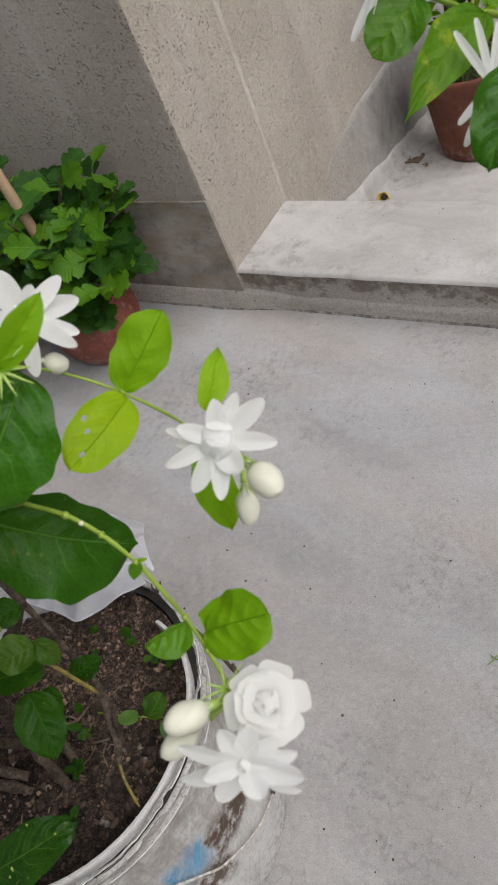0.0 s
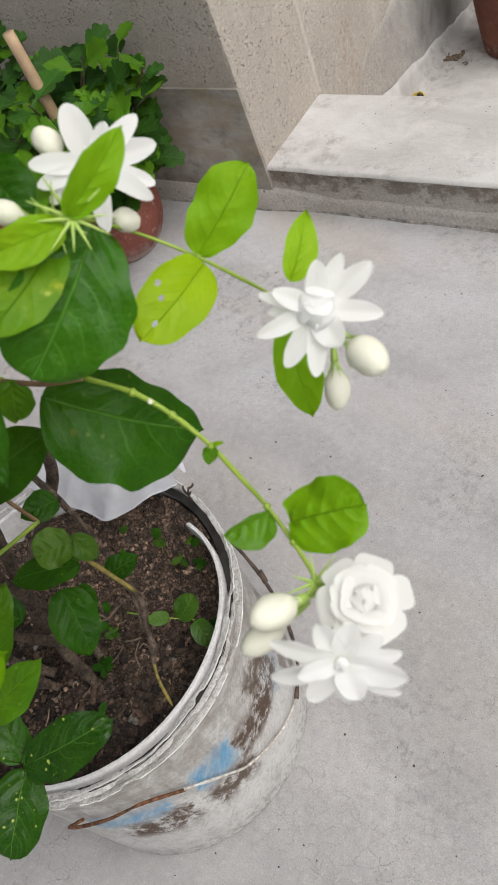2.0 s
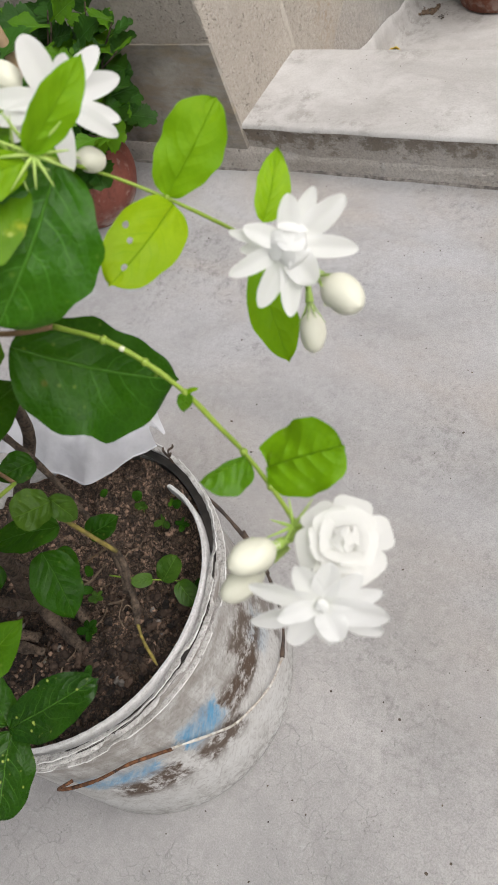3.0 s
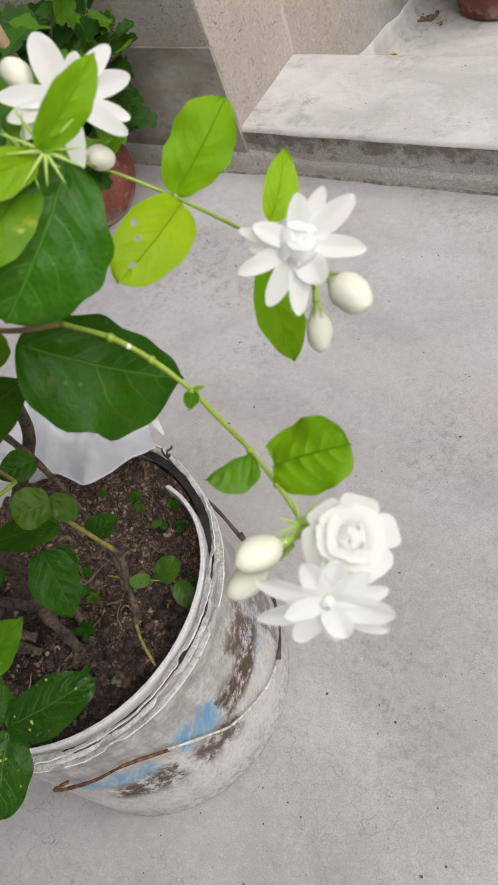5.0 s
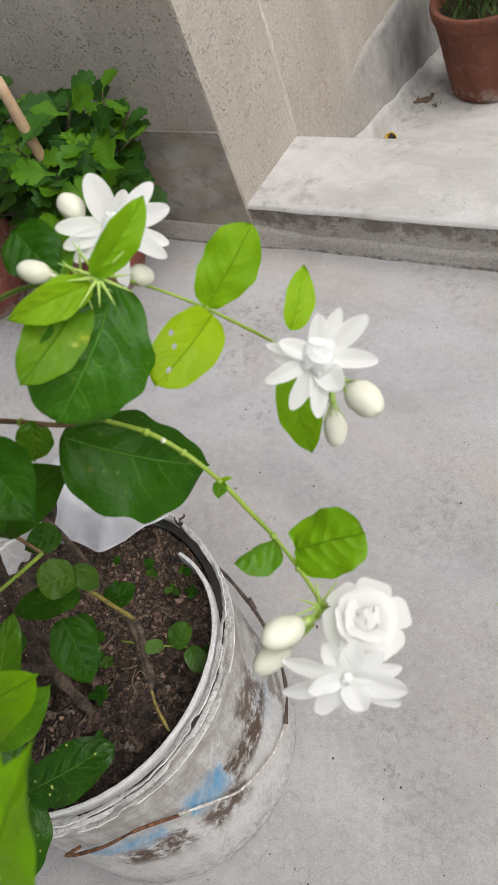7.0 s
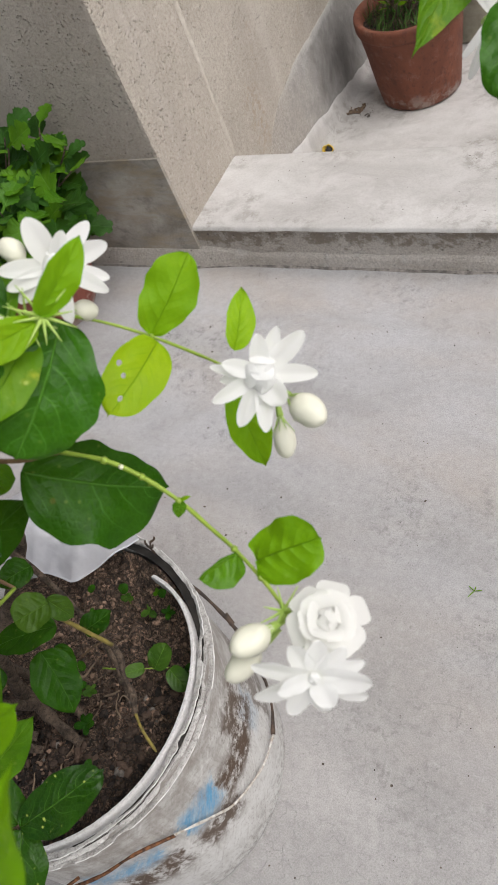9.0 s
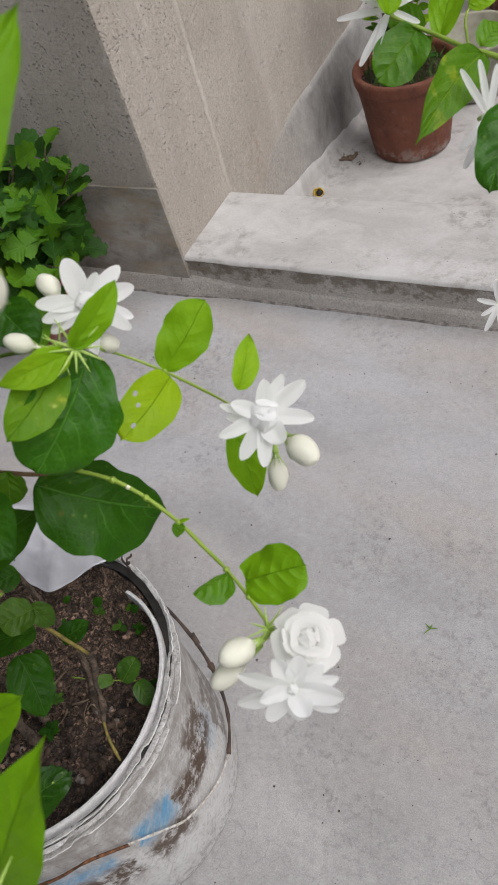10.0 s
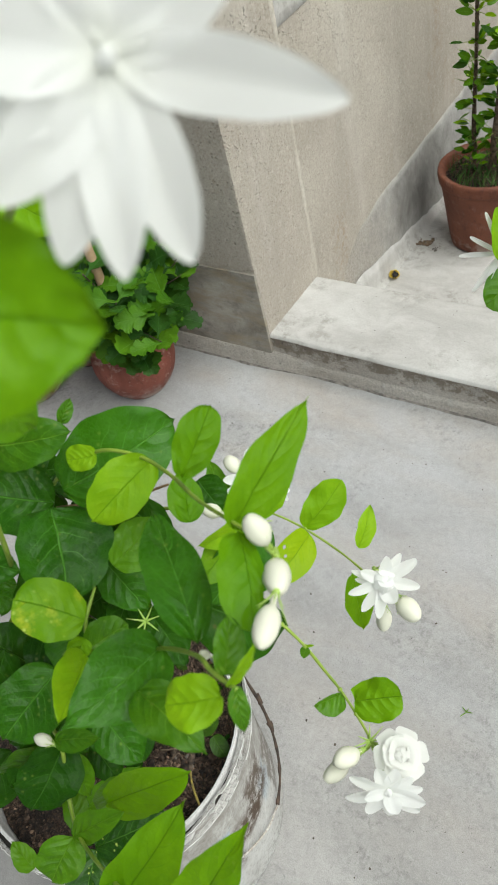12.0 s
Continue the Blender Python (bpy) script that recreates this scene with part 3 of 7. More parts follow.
def bark_material():
    m = Nodes("grey_bark")
    c = m.coords()
    base = m.mix(m.ramp(m.noise(c, 110, 5, 0.7), 0.36, 0.64), (0.040, 0.027, 0.018), (0.20, 0.142, 0.098))
    flakes = m.noise(c, 420, 4, 0.75)
    base = m.mix(m.ramp(flakes, 0.48, 0.36, 0, 0.85), base, (0.018, 0.012, 0.008))
    base = m.mix(m.ramp(flakes, 0.60, 0.72, 0, 0.6), base, (0.30, 0.24, 0.18))
    h = m.math("ADD", flakes, m.math("MULTIPLY", m.noise(c, 160, 4, 0.7), 1.5))
    return m.finish(base, 0.92, m.bump(h, 0.9, 0.006))


MAT_LEAF_DARK = leaf_material("dark_leaf", (0.007, 0.038, 0.002), (0.024, 0.090, 0.004), (0.065, 0.175, 0.024), 0.28, 0.10, 0.15, gloss=0.075, relief=1.4)
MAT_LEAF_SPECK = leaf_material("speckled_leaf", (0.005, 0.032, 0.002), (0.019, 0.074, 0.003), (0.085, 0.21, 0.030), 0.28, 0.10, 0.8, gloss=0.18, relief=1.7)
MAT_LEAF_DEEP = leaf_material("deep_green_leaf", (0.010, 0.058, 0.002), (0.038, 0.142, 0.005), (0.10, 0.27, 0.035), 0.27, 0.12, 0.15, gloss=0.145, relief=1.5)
MAT_LEAF_OLIVE = leaf_material("olive_leaf", (0.019, 0.060, 0.005), (0.058, 0.125, 0.012), (0.12, 0.24, 0.03), 0.34, 0.14, 0.1, gloss=0.14)
MAT_LEAF_MID = leaf_material("grown_leaf", (0.030, 0.112, 0.002), (0.088, 0.222, 0.004), (0.14, 0.30, 0.020), 0.33, 0.22, 0.15, gloss=0.18, relief=1.5)
MAT_LEAF_FRESH = leaf_material("fresh_leaf", (0.066, 0.198, 0.001), (0.155, 0.335, 0.003), (0.060, 0.185, 0.003), 0.38, 0.34, 0.1, gloss=0.14, relief=1.4)
MAT_LEAF_LIGHT = leaf_material("young_leaf", (0.130, 0.310, 0.003), (0.262, 0.452, 0.008), (0.105, 0.27, 0.003), 0.40, 0.34, gloss=0.12)
MAT_LEAF_SPOT = leaf_material("mottled_leaf", (0.066, 0.190, 0.003), (0.170, 0.320, 0.008), (0.055, 0.17, 0.006), 0.36, 0.28, 0.9, gloss=0.13, blotch=0.8)
MAT_LEAF_HOLED = leaf_material("eaten_leaf", (0.195, 0.350, 0.003), (0.335, 0.480, 0.008), (0.135, 0.30, 0.005), 0.40, 0.34, 0.0, ((0.50, 0.86, 0.040), (0.58, 0.69, 0.036), (0.79, 0.52, 0.042)), gloss=0.12)
MAT_LEAF_BUSH = leaf_material("bush_leaf", (0.034, 0.118, 0.003), (0.105, 0.225, 0.008), (0.20, 0.35, 0.03), 0.36, 0.22, 0.4, gloss=0.13, relief=1.8, blotch=0.45)
MAT_LEAF_CHRYS = leaf_material("lobed_leaf", (0.007, 0.032, 0.003), (0.036, 0.115, 0.013), (0.060, 0.16, 0.035), 0.42, 0.12, gloss=0.14)
MAT_LEAF_CHRYS_NEW = leaf_material("lobed_young_leaf", (0.036, 0.118, 0.004), (0.085, 0.205, 0.008), (0.12, 0.27, 0.04), 0.45, 0.20, gloss=0.14)
MAT_PETAL = petal_material("white_petal", (0.89, 0.895, 0.885), (0.86, 0.88, 0.72), 0.50)
MAT_PETAL_SOFT = petal_material("soft_white_petal", (0.85, 0.85, 0.825), (0.85, 0.86, 0.72), 0.50)
MAT_BUD = petal_material("cream_bud", (0.72, 0.715, 0.60), (0.70, 0.73, 0.44), 0.12)
MAT_CALYX = plain_material("green_calyx", (0.30, 0.46, 0.08), (0.42, 0.55, 0.14), 60, 0.5)
MAT_STEM = plain_material("green_stem", (0.15, 0.245, 0.020), (0.28, 0.385, 0.045), 50, 0.5)
MAT_TWIG = plain_material("brown_twig", (0.13, 0.075, 0.035), (0.25, 0.16, 0.08), 70, 0.8, 0.002)
MAT_MUSTARD = plain_material("mustard_twig", (0.095, 0.075, 0.016), (0.26, 0.20, 0.035), 160, 0.7, 0.002)
MAT_BARK = bark_material()
MAT_BAMBOO = plain_material("dry_cane", (0.33, 0.22, 0.13), (0.45, 0.32, 0.2), 40, 0.65)

LIGHT_SIDE = Vector((0.74, -0.87, 0.92))
VIEW_UP = Vector((-0.248, 0.804, 0.540))


# ---- plant pieces ----
def frame_of(base, tip, turn, out=None):
    """Axis, side and face directions of a blade whose face turns to the open side."""
    base, tip = Vector(base), Vector(tip)
    ax = (tip - base).normalized()
    face = (LIGHT_SIDE - base) if out is None else Vector(out)
    face = (face - ax * face.dot(ax)).normalized()
    face.rotate(Matrix.Rotation(radians(turn), 3, ax))
    return base, ax, ax.cross(face).normalized(), face


def blade(name, base, tip, width, turn, material, parent, a=0.55, b=0.75, fold=0.16, curl=0.10, wave=0.05, seed=0, nu=15, nv=6, out=None, acute=0.0, pucker=0.0, bow=0.0, ragged=0.035, halves=(1.0, 1.0), heart=0.0, quilt=0.0, label=""):
    """One leaf or petal. halves: width of either half; heart: lobes behind the foot; quilt: swelling between the side veins. a, b: fullness towards base and tip; fold: V of the two halves; curl: bow along its length; acute: drawn-out point; bow: sideways sweep."""
    rnd = random.Random(seed)
    base, ax, side, face = frame_of(base, tip, turn, out)
    length = (Vector(tip) - base).length
    peak = (a / (a + b)) ** a * (b / (a + b)) ** b
    verts, uvs, faces = [], [], []
    p1, p2, p3 = rnd.uniform(0, 6), rnd.uniform(0, 6), rnd.uniform(0.7, 1.3)
    body = 1 - 0.45 * acute
    rows = [0.5 - 0.5 * math.cos(math.pi * i / nu) for i in range(nu + 1)]
    stations = [(un * body, un) for un in rows] + ([(0.5 * (1 + body), 1.0), (1.0, 1.0)] if acute else [])
    nu = len(stations) - 1
    for u, un in stations:
        w = 0.5 * width * (max(un, 1e-6) ** a) * (max(1 - un, 0.0) ** b) / peak
        if acute and u > 1 - 2.2 * acute:
            w = max(w, 0.5 * width * 0.42 * ((1 - u) / (2.2 * acute)) ** 1.1)
        for j in range(nv + 1):
            v = 2 * j / nv - 1
            rough = 1 + ragged * (math.sin(9 * u + p1 + 2.4 * (v > 0)) + 0.6 * math.sin(23 * u * p3 + p2 + 1.7 * (v > 0)))
            x = u * length
            y = v * w * rough * halves[v > 0]
            if heart:
                x -= heart * length * abs(v) ** 1.4 * (1 - u) ** 3 * min(1.0, un * 14)
            z = fold * abs(y) + curl * length * 4 * (0.25 - (u - 0.5) ** 2) * 0.6
            z += wave * width * (math.sin(7 * u * p3 + p1) * v * v * 0.8 + 0.6 * math.sin(5 * u + p2) * v + 0.5 * math.sin(16 * u + p2 + 2 * v) * v ** 4)
            if pucker:
                z += pucker * width * noise.noise(Vector((u * 4.5 + seed * 3.1, v * 2.2, p1))) * (1 - u * u)
            if quilt:
                av = abs(v) / 2
                lat = ((u - 0.32 * av - 0.95 * av * av) * 5.0 + (0.45 if v > 0 else 0.0)) % 1.0
                z += quilt * width * (0.5 + 0.5 * math.cos(2 * math.pi * lat)) ** 0.6 * min(1.0, abs(v) * 4) * (1 - abs(v) ** 2.5) * min(1.0, 6 * u) * (1 - u)
            y += bow * length * math.sin(math.pi * u) * 0.5
            verts.append(base + ax * x + side * y + face * z)
            uvs.append((u, (v + 1) / 2))
    n = nv + 1
    for i in range(nu):
        for j in range(nv):
            q = i * n + j
            faces.append((q, q + 1, q + n + 1, q + n))
    return mesh_object(name, verts, faces, material, parent, uvs, True, label)


def smooth_path(pts, steps=6):
    pts = [Vector(p) for p in pts]
    ext = [2 * pts[0] - pts[1]] + pts + [2 * pts[-1] - pts[-2]]
    out = []
    for i in range(1, len(ext) - 2):
        p0, p1, p2, p3 = ext[i - 1:i + 3]
        for k in range(steps):
            t = k / steps
            out.append(0.5 * (2 * p1 + (p2 - p0) * t + (2 * p0 - 5 * p1 + 4 * p2 - p3) * t * t + (3 * p1 - p0 - 3 * p2 + p3) * t ** 3))
    return out + [pts[-1]]


def tube(name, pts, r0, r1, material, parent, seg=8, steps=6, knots=0.0, label=""):
    """A tapering stem along a smooth way, with slight swellings."""
    way = smooth_path(pts, steps)
    verts, faces = [], []
    up = Vector((0.3, 0.2, 1))
    for i, p in enumerate(way):
        d = (way[min(i + 1, len(way) - 1)] - way[max(i - 1, 0)]).normalized()
        s = d.cross(up)
        s = s.normalized() if s.length > 1e-4 else Vector((1, 0, 0))
        q = d.cross(s)
        k = i / (len(way) - 1)
        r = r0 + (r1 - r0) * k
        if knots:
            r *= 1 + knots * noise.noise(p * 90)
        for j in range(seg):
            a = 2 * math.pi * j / seg
            verts.append(p + (s * math.cos(a) + q * math.sin(a)) * r)
    for i in range(len(way) - 1):
        for j in range(seg):
            k = (j + 1) % seg
            faces.append((i * seg + j, i * seg + k, (i + 1) * seg + k, (i + 1) * seg + j))
    faces.append(tuple(range(seg))[::-1])
    faces.append(tuple((len(way) - 1) * seg + j for j in range(seg)))
    return mesh_object(name, verts, faces, material, parent, None, True, label)


def leaf(plant, base, tip, width, kind="mid", turn=0.0, seed=0, **shape):
    mat = {"dark": MAT_LEAF_DARK, "deep": MAT_LEAF_DEEP, "olive": MAT_LEAF_OLIVE, "speck": MAT_LEAF_SPECK, "mid": MAT_LEAF_MID, "fresh": MAT_LEAF_FRESH, "light": MAT_LEAF_LIGHT, "spot": MAT_LEAF_SPOT, "bush": MAT_LEAF_BUSH, "holed": MAT_LEAF_HOLED}[kind]
    look_of = {"dark": "dark glossy green leaf", "deep": "deep green quilted leaf", "olive": "small olive-green leaf", "speck": "dark green leaf speckled with pale dots", "mid": "green leaf", "fresh": "fresh bright green leaf", "light": "light yellow-green young leaf", "spot": "mottled yellow-green leaf", "bush": "quilted green leaf with yellowish veins", "holed": "yellow-green young leaf with small eaten holes"}[kind]
    full = dict(nu=30, nv=12, acute=0.06, pucker=0.065, wave=0.06, quilt=0.012 if kind in ("light", "holed", "fresh", "spot") else 0.020 if kind in ("mid", "olive", "bush") else 0.036 if kind == "deep" else 0.030, heart=0.03, halves=(1 + 0.08 * math.sin(seed * 1.7), 1 - 0.08 * math.sin(seed * 1.7)), bow=0.05 * math.sin(seed * 2.3))
    full.update(shape)
    if full.get("b", 0.75) < 0.46 and "acute" not in shape:
        full["acute"] = 0.035
    return blade("leaf", base, tip, width, turn, mat, plant, seed=seed, label=look_of, **full)


def spikes(parent, at, axis, length, count, spread, seed, radius=0.0006):
    """Thread-like green sepals round a flower's foot."""
    rnd = random.Random(seed)
    ax = Vector(axis).normalized()
    s = ax.orthogonal().normalized()
    q = ax.cross(s)
    for i in range(count):
        a = 2 * math.pi * (i + rnd.uniform(-0.2, 0.2)) / count
        d = (ax * math.cos(radians(spread)) + (s * math.cos(a) + q * math.sin(a)) * math.sin(radians(spread)))
        ln = length * rnd.uniform(0.75, 1.15)
        p = Vector(at)
        tube("sepal", (p, p + d * ln * 0.5 + ax * ln * 0.05, p + d * ln), radius * 1.5, radius * 0.3, MAT_CALYX, parent, 5, 3)


def bud(plant, foot, tip, radius, seed=0, neck=0.35, sepals=7):
    """A closed bud: furled petals on a narrow tube with a green calyx."""
    radius *= 0.86
    foot, tip = Vector(foot), Vector(tip)
    ax = tip - foot
    ln = ax.length
    ax.normalize()
    s = ax.orthogonal().normalized()
    q = ax.cross(s)
    verts, uvs, faces = [], [], []
    nu, nv = 26, 36
    for i in range(nu + 1):
        u = i / nu
        throat = 0.20 + 0.10 * min(u / neck, 1.0) ** 2
        k = min(max((u - neck * 0.8) / (1 - neck * 0.8), 0.0), 1.0)
        r = radius * max(throat * (1 - k), (4 * k * (1 - k)) ** 0.5 * (1.0 - 0.10 * (k - 0.4)), 0.02)
        for j in range(nv):
            a = 2 * math.pi * j / nv
            lap = (1.5 * a / math.pi + 0.9 * u + 0.3 * seed) % 1.0
            rr = r * (1 + 0.10 * lap * min(1.0, 3 * k) * (1 - 0.4 * k) + 0.03 * math.sin(3 * a + 9 * u + seed))
            verts.append(foot + ax * (u * ln) + (s * math.cos(a) + q * math.sin(a)) * rr)
            uvs.append((0.25 + 0.75 * u, j / nv))
    for i in range(nu):
        for j in range(nv):
            k = (j + 1) % nv
            faces.append((i * nv + j, i * nv + k, (i + 1) * nv + k, (i + 1) * nv + j))
    b = mesh_object("flower_bud", verts, faces, MAT_BUD, plant, uvs, True, "closed cream-white bud")
    tube("calyx", (foot - ax * ln * 0.16, foot, foot + ax * ln * 0.12), radius * 0.22, radius * 0.36, MAT_CALYX, b, 8, 3)
    if sepals:
        spikes(b, foot + ax * ln * 0.05, ax, ln * 0.5, sepals, 30, seed, radius * 0.06)
    return b


def rose_flower(plant, at, axis, radius, seed=0):
    """A ball-like double flower: a plate of broad round petals, cupped rings inside it, a furled heart."""
    rnd = random.Random(seed)
    at, ax = Vector(at), Vector(axis).normalized()
    s = ax.orthogonal().normalized()
    q = ax.cross(s)
    foot = at - ax * radius * 1.1
    top = tube("flower", (foot, at - ax * radius * 0.8, at - ax * radius * 0.4), radius * 0.09, radius * 0.18, MAT_CALYX, plant, 8, 3, label="double white jasmine flower like a small rose")
    rings = ((6, 0.10, 8, 0.90, 0.80, 0.20, -0.30), (5, 0.10, 30, 0.64, 0.74, 0.16, -0.18), (4, 0.14, 46, 0.50, 0.72, 0.24, -0.10))
    for ring, (n, r0, tilt, ln, w, curl, sink) in enumerate(rings):
        for i in range(n):
            ang = 2 * math.pi * (i + 0.41 * ring + rnd.uniform(-0.14, 0.14)) / n
            t = radians(tilt + rnd.uniform(-7, 7))
            out = s * math.cos(ang) + q * math.sin(ang)
            d = out * math.cos(t) + ax * math.sin(t)
            p0 = at + out * radius * r0 + ax * radius * (sink + rnd.uniform(-0.03, 0.03))
            k = rnd.uniform(0.92, 1.08)
            blade("petal", p0, p0 + d * radius * ln * k, radius * w * rnd.uniform(0.92, 1.1), rnd.uniform(-8, 8), MAT_PETAL_SOFT, top, 0.50, 0.20, 0.10, curl, 0.035, rnd.random() * 99, 16, 10, out=ax - out * 0.2, ragged=0.02)
    petal_core(top, at + ax * radius * 0.06, ax, radius * 0.36, seed, MAT_PETAL_SOFT)
    spikes(top, foot, ax, radius * 0.5, 7, 60, seed + 3, radius * 0.03)
    return top


def petal_core(top, at, ax, radius, seed, material):
    """A furled ball of small petals lapped over one another in a flower's middle."""
    rnd = random.Random(seed + 50)
    s = ax.orthogonal().normalized()
    q = ax.cross(s)
    verts, uvs, faces = [], [], []
    for k in range(9):
        u = k / 8
        for j in range(18):
            an = 2 * math.pi * j / 18
            w = radius * 0.62 * math.cos(u * math.pi / 2) ** 0.6 * (1 + 0.07 * math.cos(3 * an + 4 * u))
            verts.append(at + ax * radius * (-0.25 + 0.70 * u) + (s * math.cos(an) + q * math.sin(an)) * w)
            uvs.append((0.6, j / 18))
    for k in range(8):
        for j in range(18):
            n = (j + 1) % 18
            faces.append((k * 18 + j, k * 18 + n, k * 18 + 18 + n, k * 18 + 18 + j))
    mesh_object("heart", verts, faces, material, top, uvs)
    for i in range(6):
        ang = i * 2.55 + rnd.uniform(-0.3, 0.3)
        out = s * math.cos(ang) + q * math.sin(ang)
        p0 = at + out * radius * (0.62 + 0.05 * i) - ax * radius * 0.10
        tip = at + out * radius * (-0.15 + 0.14 * i) + ax * radius * (0.62 - 0.05 * i)
        blade("petal", p0, tip, radius * rnd.uniform(0.95, 1.2), rnd.uniform(-14, 14), material, top, 0.45, 0.30, -0.10, 0.32, 0.03, rnd.random() * 99, 12, 8, out=out + ax * 0.8, ragged=0.02)


def star_flower(plant, at, axis, up, petals, core, seed=0, tube_len=0.018, sepals=7, material=None, shape=(0.48, 0.52), size=0.00092):
    """An open flower of single petals: (clock angle from up, length and width in mm, lift in degrees), with a furled middle."""
    rnd = random.Random(seed)
    material = material or MAT_PETAL
    at, ax = Vector(at), Vector(axis).normalized()
    q = Vector(up)
    q = (q - ax * q.dot(ax)).normalized()
    s = q.cross(ax).normalized()
    foot = at - ax * tube_len
    top = tube("flower", (foot, at - ax * tube_len * 0.5, at), 0.0010, 0.0022, MAT_PETAL, plant, 8, 3, label="open white jasmine flower")
    tube("calyx", (foot - ax * 0.003, foot, foot + ax * 0.004), 0.0013, 0.0018, MAT_CALYX, top, 8, 3)
    if sepals:
        spikes(top, foot, ax, 0.0085, sepals, 40, seed + 1, 0.0005)
    for i, (clock, ln, w, lift) in enumerate(petals):
        an, t = radians(clock), radians(lift)
        out = q * math.cos(an) + s * math.sin(an)
        d = out * math.cos(t) + ax * math.sin(t)
        p0 = at + out * 0.0008 - ax * 0.0004 * (i % 3)
        blade("petal", p0, p0 + d * ln * size, w * size * 1.12, rnd.uniform(-10, 10), material, top, shape[0], shape[1], 0.22, rnd.uniform(-0.02, 0.07), 0.04, rnd.random() * 99, 16, 8, out=ax, ragged=0.018, bow=rnd.uniform(-0.03, 0.03))
    if core:
        petal_core(top, at + ax * 0.0012, ax, core * 0.001, seed, material)
    return top


# ---- the white bucket ----
BX, BY = 0.287, -0.757


def bucket_material():
    m = Nodes("weathered_white_plastic")
    c = m.coords()
    s = m.xyz(c)
    ang = m.math("ARCTAN2", s[1], s[0])
    cyl = m.n("ShaderNodeCombineXYZ")
    m.link(m.math("MULTIPLY", ang, 0.14), cyl.inputs[0])
    m.link(s[2], cyl.inputs[1])
    p = cyl.outputs[0]
    base = m.mix(m.ramp(m.noise(p, 16, 6, 0.72, 0.6), 0.34, 0.66), (0.57, 0.57, 0.557), (0.31, 0.30, 0.282))
    streak = m.noise(m.mapped(p, (70, 10, 1)), 1.0, 6, 0.75)
    base = m.mix(m.ramp(streak, 0.46, 0.66, 0, 0.75), base, (0.22, 0.20, 0.18))
    slant = m.n("ShaderNodeVectorRotate")
    slant.inputs["Angle"].default_value = radians(32)
    m.link(p, slant.inputs["Vector"])
    rubs = m.noise(m.mapped(slant.outputs[0], (120, 16, 1)), 1.0, 5, 0.75)
    base = m.mix(m.ramp(rubs, 0.56, 0.70, 0, 0.7), base, (0.62, 0.62, 0.61))

    def patch(a0, a1, z0, z1, soft=0.010, ragged=0.04):
        # a ragged patch between two angles (degrees) and two heights
        wa = m.math("ADD", ang, m.math("MULTIPLY", m.math("SUBTRACT", m.noise(p, 45, 6, 0.75), 0.5), 0.42))
        wz = m.math("ADD", s[2], m.math("MULTIPLY", m.math("SUBTRACT", m.noise(m.mapped(p, (1, 1, 1), (3, 1, 0)), 36, 6, 0.75), 0.5), ragged))
        f = m.math("MULTIPLY", m.ramp(wa, radians(a0) - 0.03, radians(a0) + 0.03), m.ramp(wa, radians(a1) - 0.03, radians(a1) + 0.03, 1, 0))
        g = m.math("MULTIPLY", m.ramp(wz, z0 - soft, z0 + soft), m.ramp(wz, z1 - soft, z1 + soft, 1, 0))
        return m.math("MULTIPLY", f, g)

    low = m.math("MULTIPLY", m.ramp(s[2], 0.05, 0.15, 1, 0), m.ramp(m.noise(m.mapped(p, (1, 1, 1), (6, 4, 0)), 30, 6, 0.75), 0.38, 0.55, 0.35, 0.92))
    base = m.mix(low, base, (0.53, 0.53, 0.52))
    scratch = m.ramp(m.noise(m.mapped(slant.outputs[0], (150, 22, 1)), 1.0, 5, 0.75), 0.42, 0.60, 1, 0.45)
    for a0, a1, z0, z1, k in ((-25, -8, 0.130, 0.172, 1.0), (-66, -35, 0.134, 0.162, 0.85), (18, 30, 0.10, 0.15, 0.3)):
        base = m.mix(m.math("MULTIPLY", m.math("MULTIPLY", patch(a0, a1, z0, z1), scratch), k), base, (0.085, 0.27, 0.45))
    rub = m.ramp(m.noise(m.mapped(p, (60, 45, 1), (2, 5, 0)), 1.0, 6, 0.82), 0.41, 0.51)
    for a0, a1, z0, z1, k in ((-58, -33, 0.088, 0.134, 1.0), (-7, 14, 0.112, 0.158, 1.0), (8, 27, 0.118, 0.190, 0.95), (-26, -6, 0.080, 0.125, 0.95), (30, 60, 0.05, 0.15, 0.7)):
        base = m.mix(m.math("MULTIPLY", m.math("MULTIPLY", patch(a0, a1, z0, z1), rub), k), base, (0.062, 0.036, 0.020))
    neck = m.math("MULTIPLY", m.ramp(s[2], 0.145, 0.225), m.ramp(m.noise(m.mapped(p, (34, 50, 1), (4, 2, 0)), 1.0, 5, 0.75), 0.40, 0.58))
    base = m.mix(m.math("MULTIPLY", neck, 0.75), base, (0.20, 0.175, 0.15))
    # dirt specks at the foot, darkened further to paint a contact shade
    fill = m.math("MULTIPLY", m.ramp(s[2], 0.0, 0.05, 1, 0), m.ramp(m.noise(p, 90, 5, 0.8), 0.46, 0.60))
    base = m.mix(m.math("MULTIPLY", fill, 0.8), base, (0.13, 0.115, 0.10))
    hair = m.ramp(m.noise(m.mapped(slant.outputs[0], (420, 18, 1), (5, 3, 0)), 1.0, 3, 0.7), 0.57, 0.68, 0, 0.32)
    base = m.mix(hair, base, (0.20, 0.18, 0.16))
    speck = m.ramp(m.noise(p, 230, 5, 0.8), 0.53, 0.64, 0, 0.45)
    base = m.mix(speck, base, (0.12, 0.10, 0.085))
    return m.finish(base, 0.6, m.bump(m.math("ADD", streak, m.noise(p, 120, 4)), 0.35, 0.0014))


